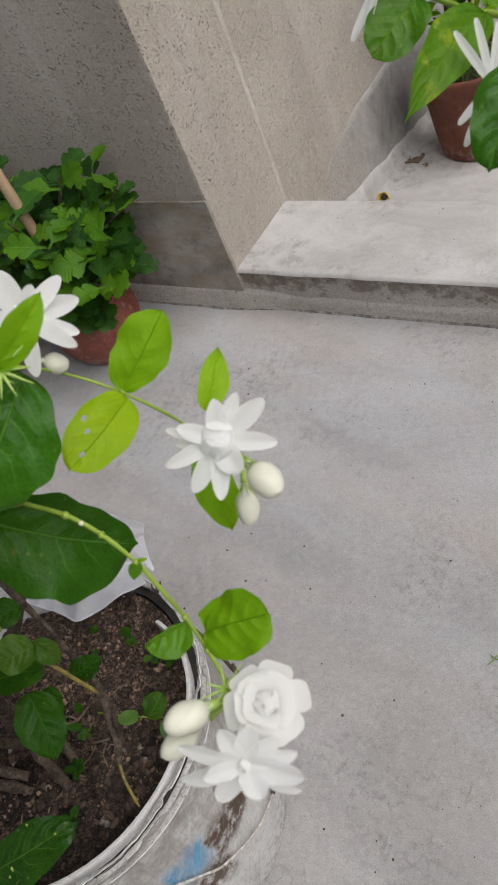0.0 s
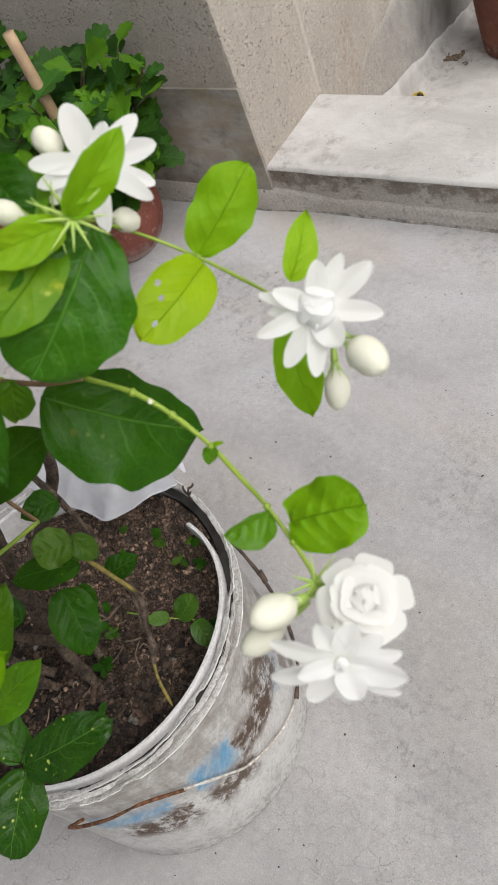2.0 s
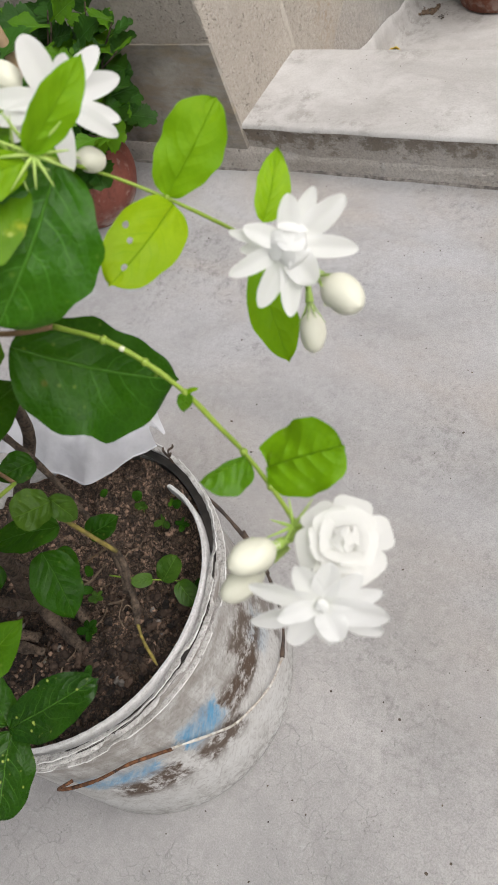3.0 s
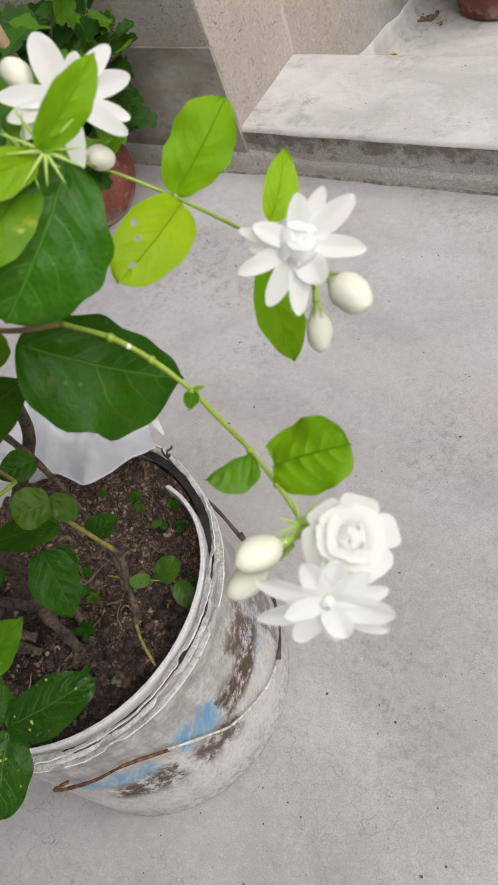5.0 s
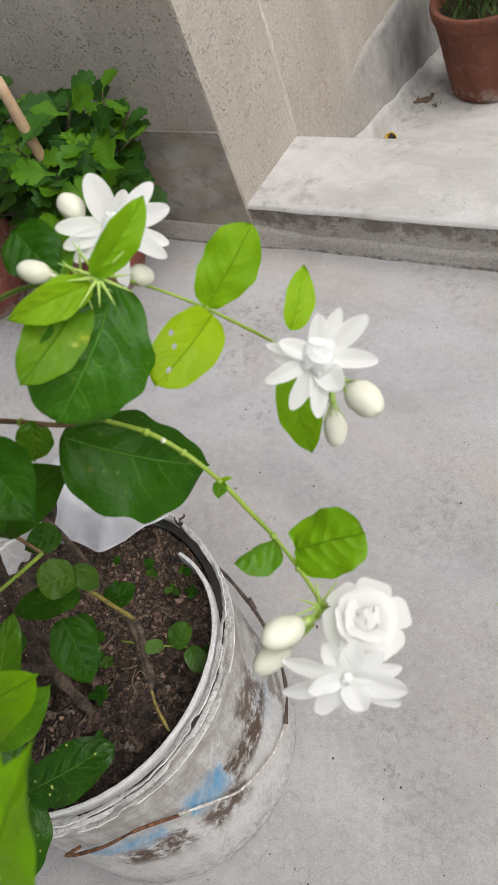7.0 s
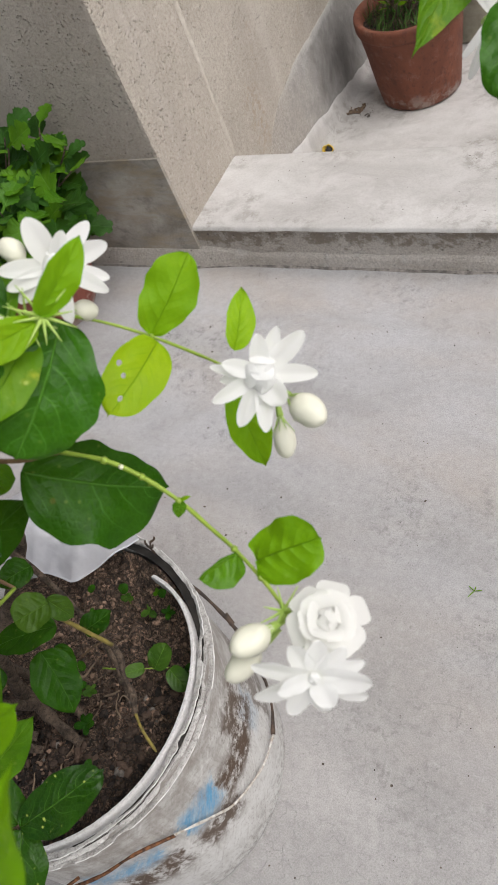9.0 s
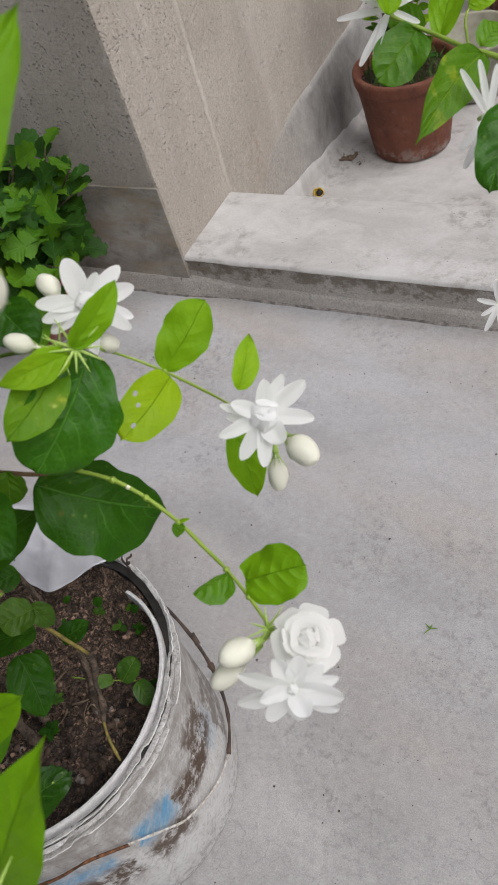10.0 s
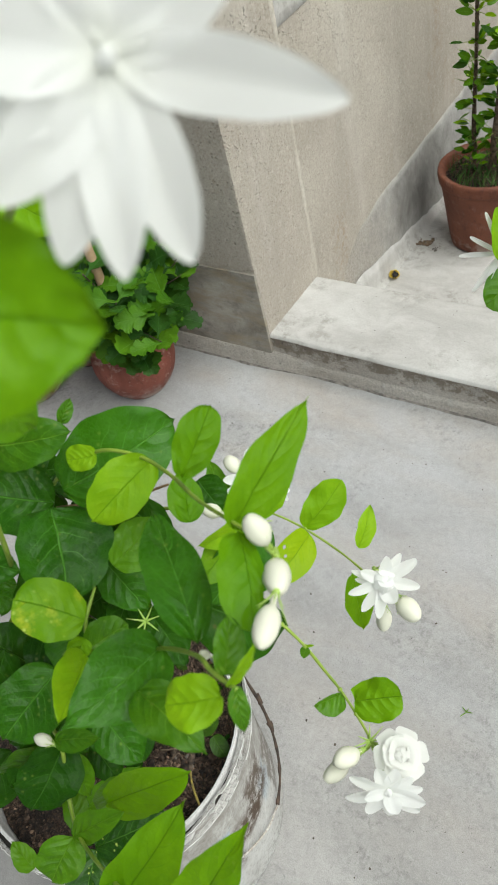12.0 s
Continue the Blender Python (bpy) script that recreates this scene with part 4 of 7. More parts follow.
def lip_material(name, pale, grey, dark):
    m = Nodes(name)
    c = m.coords()
    s = m.xyz(c)
    cyl = m.n("ShaderNodeCombineXYZ")
    m.link(m.math("MULTIPLY", m.math("ARCTAN2", s[1], s[0]), 0.14), cyl.inputs[0])
    m.link(m.math("SQRT", m.math("ADD", m.math("MULTIPLY", s[0], s[0]), m.math("MULTIPLY", s[1], s[1]))), cyl.inputs[1])
    m.link(s[2], cyl.inputs[2])
    p = cyl.outputs[0]
    base = m.mix(m.ramp(m.noise(p, 70, 6, 0.75), 0.36, 0.64), pale, grey)
    streak = m.noise(m.mapped(p, (230, 60, 60)), 1.0, 5, 0.8)
    base = m.mix(m.ramp(streak, 0.50, 0.68, 0, 0.5), base, dark)
    fine = m.noise(p, 620, 4, 0.75)
    base = m.mix(m.ramp(fine, 0.52, 0.66, 0, 0.7), base, dark)
    base = m.mix(m.ramp(fine, 0.46, 0.34, 0, 0.5), base, pale)
    return m.finish(base, 0.8, m.bump(m.math("ADD", fine, streak), 0.5, 0.0012))


MAT_BUCKET = bucket_material()
# near-black colour that paints the shade in the gap under the rim
MAT_GAP = plain_material("gap_shade", (0.008, 0.007, 0.006), (0.03, 0.026, 0.022), 60, 0.9)
MAT_RIM = lip_material("matt_white_plastic", (0.62, 0.62, 0.62), (0.50, 0.495, 0.485), (0.36, 0.35, 0.335))
MAT_LIP = lip_material("dirty_white_plastic", (0.58, 0.575, 0.56), (0.30, 0.29, 0.275), (0.11, 0.10, 0.09))
MAT_TEAR = plain_material("torn_white_edge", (0.74, 0.74, 0.73), (0.46, 0.455, 0.44), 110, 0.6, 0.0004)
MAT_WIRE = plain_material("rusty_wire", (0.022, 0.010, 0.006), (0.22, 0.090, 0.032), 230, 0.85, 0.003)
MAT_WIRE_WHITE = plain_material("whitened_wire", (0.62, 0.61, 0.58), (0.27, 0.22, 0.17), 170, 0.75, 0.002)
MAT_WIRE_DARK = plain_material("blackened_wire", (0.03, 0.022, 0.018), (0.10, 0.065, 0.045), 120, 0.8, 0.001)

bucket = empty("bucket", (BX, BY, 0.0), "weathered white plastic bucket with torn rim, scuffed label, wire handle", "bucket")
prof = [(0.0, 0.004), (0.130, 0.004), (0.1395, 0.0), (0.1415, 0.006), (0.1410, 0.10), (0.1405, 0.19), (0.1412, 0.2115)]
prof += [(0.1422, 0.23), (0.1434, 0.240), (0.1445, 0.250)]
v, f = lathe(prof, 96)
body = mesh_object("body", v, f, MAT_BUCKET, bucket)
# lips under the rim, torn and curled along their edges
def lip(name, z0, reach, tear, seed, label, open_gap, pale=True):
    v, f, edges = [], [], [[]]
    n = 300
    for i in range(n):
        a = 2 * math.pi * i / n
        ca, sa = math.cos(a), math.sin(a)
        big = noise.noise(Vector((ca * 2.6, sa * 2.6, seed)))
        step = noise.noise(Vector((ca * 8, sa * 8, seed + 4)))
        fine = noise.noise(Vector((ca * 30, sa * 30, seed + 9)))
        bite = 0.55 if step > 0.22 else 0.0
        shred = noise.noise(Vector((ca * 75, sa * 75, seed + 3)))
        r0 = 0.1416 + open_gap * max(0.0, 0.55 + 1.5 * noise.noise(Vector((ca * 4, sa * 4, seed + 2))) + 0.25 * fine)
        if open_gap:
            r0 += 0.0016 * math.exp(-((math.remainder(a - 0.92, 2 * math.pi)) / 0.38) ** 2)
        r1 = 0.1442 + reach * max(0.2, 1 + 0.3 * big - bite + 0.22 * fine + 0.22 * shred)
        r1 = max(r1, r0 + 0.0012)
        lift = tear * (0.8 * big + 0.4 * step + 0.3 * fine + 0.15 * shred)
        mid = 0.5 * (r0 + r1)
        for r, z in ((r0, z0 - 0.005), (mid, z0 - 0.004 + 0.4 * lift), (r1, z0 - 0.0012 + lift), (r1 + 0.0003, z0 - 0.0006 + lift), (r1, z0 + lift), (mid, z0 - 0.0006 + 0.5 * lift), (r0, z0 - 0.0016)):
            v.append((r * ca, r * sa, z))
        if bite and edges[-1]:
            edges.append([])
        if not bite:
            edges[-1].append((r1 * ca, r1 * sa, z0 + lift))
    for i in range(n):
        for j in range(6):
            a0, a1 = i * 7 + j, ((i + 1) % n) * 7 + j
            f.append((a0, a1, a1 + 1, a0 + 1))
    ob = mesh_object(name, v, f, MAT_LIP, bucket, label=label)
    for run in edges if pale else ():
        if len(run) > 5:
            tube("torn_edge", run, 0.0006, 0.0004, MAT_TEAR, ob, 5, 1, 0.7, "sharp pale torn edge")
    return ob


# black ring set into the gap so that it looks deep and shaded
g, gf = lathe([(0.1370, 0.2500), (0.1450, 0.2490), (0.1445, 0.246)], 96)
mesh_object("fill", g, gf, MAT_GAP, bucket, label="black ring standing in for shade between the rim and the lip")
lip("torn_lip", 0.2605, 0.0040, 0.0022, 1.0, "torn, curling outer lip", 0.0042)
lip("collar", 0.2500, 0.0046, 0.0034, 12.0, "cracked grey collar between lip and flange", 0.0, False)
lip("flange", 0.2360, 0.0036, 0.0050, 5.0, "cracked flange under the lip", 0.0)
# smooth inner ring: broken behind, its free end bent in over the soil
v, f = [], []
n, steps = 8, 230
for i in range(steps + 1):
    deg = 65 - 315 * i / steps
    a = radians(deg)
    bent = 0.0105 * max(0.0, (deg - 22) / 40) ** 2
    dip = 0.003 * max(0.0, (deg - 40) / 22) ** 2
    chip = 0.00045 * noise.noise(Vector((math.cos(a) * 34, math.sin(a) * 34, 2))) + 0.0003 * noise.noise(Vector((math.cos(a) * 90, math.sin(a) * 90, 7)))
    for r, z in ((0.1364, 0.205), (0.1362, 0.2592), (0.1366, 0.2604), (0.1371, 0.2608), (0.1392, 0.2608), (0.1398, 0.2603), (0.1402, 0.2588), (0.1400, 0.240)):
        k = (r + chip - bent) / r
        v.append((r * k * math.cos(a), r * k * math.sin(a), z + 0.5 * chip - dip))
for i in range(steps):
    for j in range(n):
        a0, a1 = i * n + j, i * n + (j + 1) % n
        f.append((a0, a1, a1 + n, a0 + n))
f.append(tuple(range(n))[::-1])
f.append(tuple(steps * n + j for j in range(n)))
mesh_object("rim", v, f, MAT_RIM, bucket, smooth=False, label="matt white inner rim with a broken end")


def handle_piece(stations, material, radius, label):
    """A stretch of the bail, through (angle, height, stand-off) stations."""
    pts = [((0.1435 + o) * math.cos(radians(a)), (0.1435 + o) * math.sin(radians(a)), h) for a, h, o in stations]
    return tube("handle", pts, radius, radius, material, bucket, 8, 7, 0.5, label)


handle_piece(((-60, 0.190, 0.002), (-64, 0.188, 0.006), (-67, 0.178, 0.006), (-63, 0.175, 0.004), (-52, 0.184, 0.003), (-40, 0.189, 0.002), (-28, 0.168, 0.002)), MAT_WIRE, 0.0015, "rusted end of the wire handle")
handle_piece(((-28, 0.170, 0.002), (-16, 0.133, 0.002), (-8, 0.108, 0.002), (8, 0.079, 0.002), (22, 0.060, 0.002)), MAT_WIRE_WHITE, 0.0012, "whitened wire handle")
handle_piece(((22, 0.060, 0.002), (34, 0.062, 0.004), (44, 0.085, 0.008), (54, 0.125, 0.010), (66, 0.172, 0.007), (78, 0.20, 0.003)), MAT_WIRE_DARK, 0.0018, "blackened end of the wire handle")

for a0, h0 in ((58, 0.142), (50, 0.108)):
    handle_piece(((a0 - 1.5, h0 - 0.004, 0.010), (a0, h0, 0.0105), (a0 + 1.5, h0 + 0.005, 0.010)), MAT_WIRE_DARK, 0.0032, "black lump on the wire handle")


def bank(x, y):
    """Soil heaped against the back of the bucket."""
    k = max(0.0, (math.hypot(x, y) - 0.085) / 0.05)
    return 0.020 * k * k * math.exp(-(math.remainder(math.atan2(y, x) - radians(72), 2 * math.pi) / radians(34)) ** 2)


def soil_disc(name, at, radius, depth, label, seed, rough=0.006):
    verts, faces = [(0, 0, 0.0)], []
    rings, seg = (110, 330) if radius > 0.12 else (22, 60)
    for i in range(1, rings + 1):
        r = radius * i / rings
        for j in range(seg):
            a = 2 * math.pi * j / seg
            x, y = r * math.cos(a), r * math.sin(a)
            z = rough * noise.noise(Vector((x * 22 + seed, y * 22, 0))) + 0.5 * rough * noise.noise(Vector((x * 75 + seed, y * 75, 3))) + 0.42 * rough * noise.noise(Vector((x * 150 + seed, y * 150, 5))) + 0.22 * rough * noise.noise(Vector((x * 330 + seed, y * 330, 8)))
            if radius > 0.12:
                z += bank(x, y)
                patchy = max(0.0, 0.35 + 1.3 * noise.noise(Vector((x * 16, y * 16, 11))) - 1.5 * y)
                for freq, high in ((95, 0.0055), (210, 0.0030)):
                    near = noise.voronoi(Vector((x * freq, y * freq, seed)))[0][0]
                    z += high * patchy * max(0.0, 0.75 - near) - 0.25 * high * patchy
            verts.append((x, y, z + 0.15 * depth * (i / rings) ** 4))
    for j in range(seg):
        faces.append((0, 1 + j, 1 + (j + 1) % seg))
    for i in range(rings - 1):
        for j in range(seg):
            k = (j + 1) % seg
            faces.append((1 + i * seg + j, 1 + (i + 1) * seg + j, 1 + (i + 1) * seg + k, 1 + i * seg + k))
    ob = mesh_object(name, verts, faces, MAT_SOIL)
    ob.location = at
    return tagged(ob, label, "soil")


SOIL_Z = 0.222
soil = soil_disc("soil", (BX, BY, SOIL_Z), 0.1355, 0.02, "dark brown crumbly potting soil filling the bucket", 2.0, 0.012)
tagged(soil, kind="stuff")

# crumbs and pebbles lying on the soil
def scatter(name, places, material, label, category, flat=0.7):
    """Small angular grains, one mesh, from (x, y, z, size) places."""
    tmp = bmesh.new()
    bmesh.ops.create_icosphere(tmp, subdivisions=1, radius=1.0)
    unit = [q.co.copy() for q in tmp.verts]
    tris = [tuple(q.index for q in fc.verts) for fc in tmp.faces]
    tmp.free()
    rnd = random.Random(len(places))
    verts, faces = [], []
    for i, (x, y, z, size) in enumerate(places):
        n0, turn, k = len(verts), rnd.uniform(0, 3.14), rnd.uniform(0.8, 1.7)
        c, s = math.cos(turn), math.sin(turn)
        for q in unit:
            g = 1 + 0.45 * noise.noise(q * 1.3 + Vector((i * 3.7, 0, 0)))
            qx, qy = q.x * k * g, q.y * g
            verts.append((x + size * (c * qx - s * qy), y + size * (s * qx + c * qy), z + size * q.z * flat * g))
        faces += [(a0 + n0, a1 + n0, a2 + n0) for a0, a1, a2 in tris]
    ob = mesh_object(name, verts, faces, material, smooth=False, label=label)
    return tagged(ob, category=category, kind="stuff")


rnd = random.Random(11)


def clod_material(name, a, b):
    m = Nodes(name)
    c = m.coords()
    tone = m.n("ShaderNodeNewGeometry").outputs["Random Per Island"]
    tone = m.math("ADD", m.math("MULTIPLY", tone, 0.75), m.math("MULTIPLY", m.noise(c, 500, 4, 0.7), 0.5))
    return m.finish(m.mix(m.ramp(tone, 0.30, 1.0), a, b), 0.95, m.bump(m.noise(c, 900, 3, 0.7), 0.6, 0.003))


MAT_CLOD_DARK = clod_material("damp_clod", (0.008, 0.005, 0.0035), (0.095, 0.060, 0.041))
MAT_CLOD_DRY = clod_material("dry_clod", (0.06, 0.038, 0.025), (0.33, 0.212, 0.145))


def soil_height(x, y):
    return bank(x, y) + 0.012 * noise.noise(Vector((x * 22 + 2, y * 22, 0))) + 0.006 * noise.noise(Vector((x * 75 + 2, y * 75, 3)))


for name, mat, count, label, lo in (("soil_crumbs", MAT_CLOD_DARK, 4600, "loose damp dark crumbs lying on the soil", -1.0), ("dry_crumbs", MAT_CLOD_DRY, 3000, "loose dry brown crumbs lying on the soil", 0.2)):
    places = []
    for i in range(count):
        a, r = rnd.uniform(0, 6.283), 0.132 * math.sqrt(rnd.random())
        x, y = r * math.cos(a), r * math.sin(a)
        damp = noise.noise(Vector((x * 24, y * 24, 4))) - 5.0 * y
        if (damp < -0.05) == (mat is MAT_CLOD_DARK) and rnd.random() < 0.75:
            continue
        size = rnd.choice((0.0004, 0.0005, 0.0006, 0.0007, 0.0008, 0.0010, 0.0012, 0.0016, 0.0022))
        if rnd.random() < 0.006:
            size = 0.0032
        places.append((BX + x, BY + y, SOIL_Z + soil_height(x, y) + 0.35 * size, size))
    scatter(name, places, mat, label, "soil")
# heaps of large dark clods
places = []
for cx, cy, spread, count in ((0.080, 0.018, 0.016, 70), (0.098, -0.024, 0.012, 36), (0.030, -0.055, 0.022, 60), (0.095, 0.000, 0.020, 90), (0.055, -0.045, 0.020, 70)):
    for i in range(count):
        x, y = rnd.gauss(cx, spread), rnd.gauss(cy, spread)
        if math.hypot(x, y) < 0.128:
            size = rnd.choice((0.0008, 0.0011, 0.0014, 0.0018, 0.0024, 0.0036))
            places.append((BX + x, BY + y, SOIL_Z + soil_height(x, y) + 0.5 * size, size))
scatter("clods", places, MAT_CLOD_DARK, "heaped dark clods of soil", "soil", 0.85)
MAT_PEBBLE = plain_material("grey_pebble", (0.09, 0.077, 0.066), (0.22, 0.195, 0.17), 130, 0.85)
places = []
for i in range(34):
    a, r = rnd.uniform(3.4, 6.6), 0.125 * math.sqrt(rnd.uniform(0.1, 1))
    x, y = r * math.cos(a), r * math.sin(a)
    places.append((BX + x, BY + y, SOIL_Z + soil_height(x, y) + 0.001, rnd.uniform(0.0014, 0.0034)))
scatter("pebbles", places, MAT_PEBBLE, "small grey pebbles lying on the dark soil", "pebbles")
# pale dry rootlets strewn over the soil
rootlets = empty("rootlets", (BX, BY, SOIL_Z), "thin dry rootlets strewn over the soil", "rootlet")
MAT_ROOTLET = plain_material("dry_rootlet", (0.12, 0.08, 0.05), (0.26, 0.19, 0.125), 120, 0.85)
for i in range(7):
    a, r, w = rnd.uniform(0, 6.283), 0.11 * math.sqrt(rnd.random()), rnd.uniform(0, 6.283)
    pts = []
    for k in range(5):
        x, y = r * math.cos(a) + 0.007 * k * math.cos(w), r * math.sin(a) + 0.007 * k * math.sin(w)
        w += rnd.uniform(-0.4, 0.4)
        pts.append((x, y, soil_height(x, y) + 0.002))
    tube("rootlet", pts, rnd.uniform(0.0005, 0.0010), 0.0003, MAT_ROOTLET, rootlets, 5, 4, 0.3)


# ---- clay pots ----
def clay_pot(at, r_base, r_top, height, lip, material, label, group="", bulge=0.0):
    pot = empty("flower_pot", at, label, "flower pot", group)
    w = 0.012
    prof = [(0.0, 0.0), (r_base * 0.94, 0.0), (r_base, 0.004)]
    for k in range(1, 9):
        t = k / 8
        prof.append((r_base + (r_top - r_base) * t + bulge * math.sin(math.pi * t) ** 0.8, 0.004 + (height - lip - 0.004) * t))
    v, f = lathe(prof, 64, 0.012, at[0] * 7)
    mesh_object("body", v, f, material, pot)
    h0 = height - lip
    v, f = lathe([(r_top - 0.002, h0 - 0.002), (r_top + 0.002, h0), (r_top + 0.004, h0 + 0.005), (r_top + 0.0055, height - 0.008), (r_top + 0.004, height - 0.002), (r_top + 0.001, height), (r_top - w + 0.003, height - 0.003), (r_top - w, height - 0.012), (r_top - w - 0.006, height - 0.06), (0.0, height - 0.062)], 64, 0.012, at[0] * 7)
    mesh_object("rim", v, f, material, pot, label="rounded clay rim")
    return pot


PX, PY, PZ = 0.125, 0.775, -0.169
clay_pot((PX, PY, PZ), 0.088, 0.110, 0.195, 0.03, MAT_POT, "brown terracotta flower pot standing in the passage", "clay pots")
tagged(soil_disc("soil", (PX, PY, PZ + 0.17), 0.100, 0.01, "dark soil in the passage pot", 5.0), category="soil")
clay_pot((0.212, 1.462, PZ), 0.085, 0.120, 0.235, 0.030, MAT_POT, "brown terracotta flower pot far back in the passage", "clay pots")
tagged(soil_disc("soil", (0.212, 1.462, PZ + 0.208), 0.110, 0.01, "dark soil in the far pot", 8.0), category="soil")
CX, CY = -0.235, -0.125
CZ = ground_z(CX, CY) - 0.001
clay_pot((CX, CY, CZ), 0.052, 0.070, 0.135, 0.022, MAT_POT_RED, "reddish terracotta flower pot against the wall, dusted pale", "clay pots", 0.018)
tagged(soil_disc("soil", (CX, CY, CZ + 0.112), 0.060, 0.01, "dark soil under the leafy plant", 9.0), category="soil")
DX, DY = -0.455, -0.215
DZ = ground_z(DX, DY) - 0.001
clay_pot((DX, DY, DZ), 0.056, 0.050, 0.235, 0.014, MAT_POT_RED, "reddish bellied terracotta flower pot on the terrace floor", "clay pots", 0.040)
tagged(soil_disc("soil", (DX, DY, DZ + 0.205), 0.041, 0.01, "dark soil in the terrace pot", 12.0), category="soil")

# pale shallow tub behind the passage pot
tub = empty("plastic_tub", (0.20, 1.02, PZ), "faded olive-grey round plastic tub behind the clay pot", "tub")
v, f = lathe([(0.0, 0.002), (0.075, 0.002), (0.08, 0.0), (0.085, 0.006), (0.098, 0.125), (0.104, 0.128), (0.105, 0.134), (0.100, 0.137), (0.094, 0.132), (0.082, 0.02), (0.0, 0.015)], 56)
mesh_object("body", v, f, plain_material("faded_olive_plastic", (0.26, 0.25, 0.19), (0.38, 0.365, 0.29), 40, 0.6), tub)


# ---- leafy lobed-leaf plants by the wall ----
def lobed_leaf(plant, base, tip, width, mat, turn, seed, out):
    """A chrysanthemum-like leaf: forward-swept lobes with small teeth on a short stalk."""
    rnd = random.Random(seed)
    b, ax, side, face = frame_of(base, tip, turn, out)
    ln = (Vector(tip) - b).length
    n = 64
    verts, uvs, faces = [], [], []
    ph, droop, cupped = rnd.uniform(-0.06, 0.06), rnd.uniform(0.05, 0.32), rnd.uniform(0.0, 0.35)
    for i in range(n + 1):
        u = i / n
        if u < 0.22:
            env = 0.06 + 0.10 * u
        else:
            k = (u - 0.22) / 0.78
            env = 1.20 * (k + 0.03) ** 0.45 * (1.03 - k) ** 0.62
        k = max(0.0, (u - 0.22) / 0.78)
        lob = 0.56 + 0.48 * abs(math.cos(math.pi * (k * 2.6 - 0.5 + ph))) ** 0.62
        lob *= 1 + 0.07 * math.cos(2 * math.pi * u * 13 + seed)
        w = width * 0.55 * env * (lob if u > 0.22 else 1.0)
        for j in range(7):
            v = j / 3 - 1
            sw = 0.13 * ln * abs(v) ** 1.3 * min(env * 1.5, 1.0)
            z = cupped * abs(v) * w - droop * ln * u * u + 0.025 * width * math.sin(5 * u + 3 * v + seed) * abs(v)
            verts.append(b + ax * (u * ln * 0.93 + sw) + side * (v * w) + face * z)
            uvs.append((u, (v + 1) / 2))
    for i in range(n):
        for j in range(6):
            q = i * 7 + j
            faces.append((q, q + 1, q + 8, q + 7))
    return mesh_object("leaf", verts, faces, mat, plant, uvs, True)


def lobed_plant(name, foot, stems, spread, height, leaf_len, seed, label, reach=(0, 0), per=11, fresh=0.25):
    rnd = random.Random(seed)
    plant = empty(name, (0, 0, 0), label, "plant", "lobed-leaf plants")
    foot = Vector(foot)
    for s in range(stems):
        ang = 2 * math.pi * (s + rnd.uniform(-0.3, 0.3)) / stems
        r = spread * rnd.uniform(0.25, 1.0)
        h = height * rnd.uniform(0.6, 1.0) * (1.1 - 0.5 * (r / spread) ** 2)
        d = Vector((math.cos(ang) * r + reach[0], math.sin(ang) * r * 0.72 + reach[1], h))
        if foot.y + d.y > -0.045:
            d.y = -0.045 - foot.y
        p0 = foot + Vector((d.x, d.y, 0)) * 0.15
        mid = foot + Vector((d.x * 0.45, d.y * 0.45, h * 0.6))
        top = foot + d
        tube("stem", (p0, mid, mid.lerp(top, 0.86)), 0.0022, 0.0012, MAT_BARK, plant, 6, 5)
        for k in range(per):
            t = 0.22 + 0.78 * (k + rnd.uniform(0, 0.6)) / per
            at = p0.lerp(mid, t * 2) if t < 0.5 else mid.lerp(top, min(t * 2 - 1, 1.0))
            a2 = k * 2.4 + rnd.uniform(-0.5, 0.5) + ang
            up = -0.35 + 1.2 * t * rnd.uniform(0.6, 1.1)
            dd = Vector((math.cos(a2), math.sin(a2), up)).normalized()
            ln = leaf_len * rnd.uniform(0.7, 1.15) * (1.15 - 0.35 * t)
            tip = at + dd * ln
            if tip.y > -0.015:
                dd.y = -abs(dd.y)
                tip = at + dd.normalized() * ln
            new_growth = t > 0.82 and rnd.random() < 0.75
            lobed_leaf(plant, at, tip, ln * rnd.uniform(0.80, 1.0), MAT_LEAF_CHRYS_NEW if new_growth or rnd.random() < fresh else MAT_LEAF_CHRYS, rnd.uniform(-25, 25), rnd.randint(0, 999), (0.4, -0.4, 1.0))
    return plant


lobed_plant("chrysanthemum_plant", (CX, CY, CZ + 0.11), 19, 0.185, 0.240, 0.080, 3, "bushy green chrysanthemum plant with lobed leaves in the red pot", (0.065, -0.022), 11, 0.22)
lobed_plant("chrysanthemum_plant", (CX + 0.06, CY + 0.02, CZ + 0.11), 4, 0.05, 0.275, 0.066, 17, "taller dark green shoots of a lobed-leaf plant against the wall", (0.06, 0.03), 11, 0.0)
lobed_plant("chrysanthemum_plant", (-0.40, -0.09, 0.13), 9, 0.08, 0.285, 0.060, 6, "dark green lobed-leaf plant close to the wall", (0.02, 0.02), 10, 0.03)
cane = tube("bamboo_cane", ((-0.200, -0.150, 0.125), (-0.187, -0.168, 0.290), (-0.185, -0.170, 0.424)), 0.0088, 0.0082, MAT_BAMBOO, None, 12, 5, 0.08)
tagged(cane, "dry brown cane stuck upright among the leaves", "cane")
clay_pot((-0.40, -0.09, ground_z(-0.40, -0.09) - 0.001), 0.045, 0.06, 0.12, 0.018, MAT_POT_RED, "reddish terracotta pot hidden under dark leaves", "clay pots")

# ---- plants of the passage pots ----
rnd = random.Random(5)
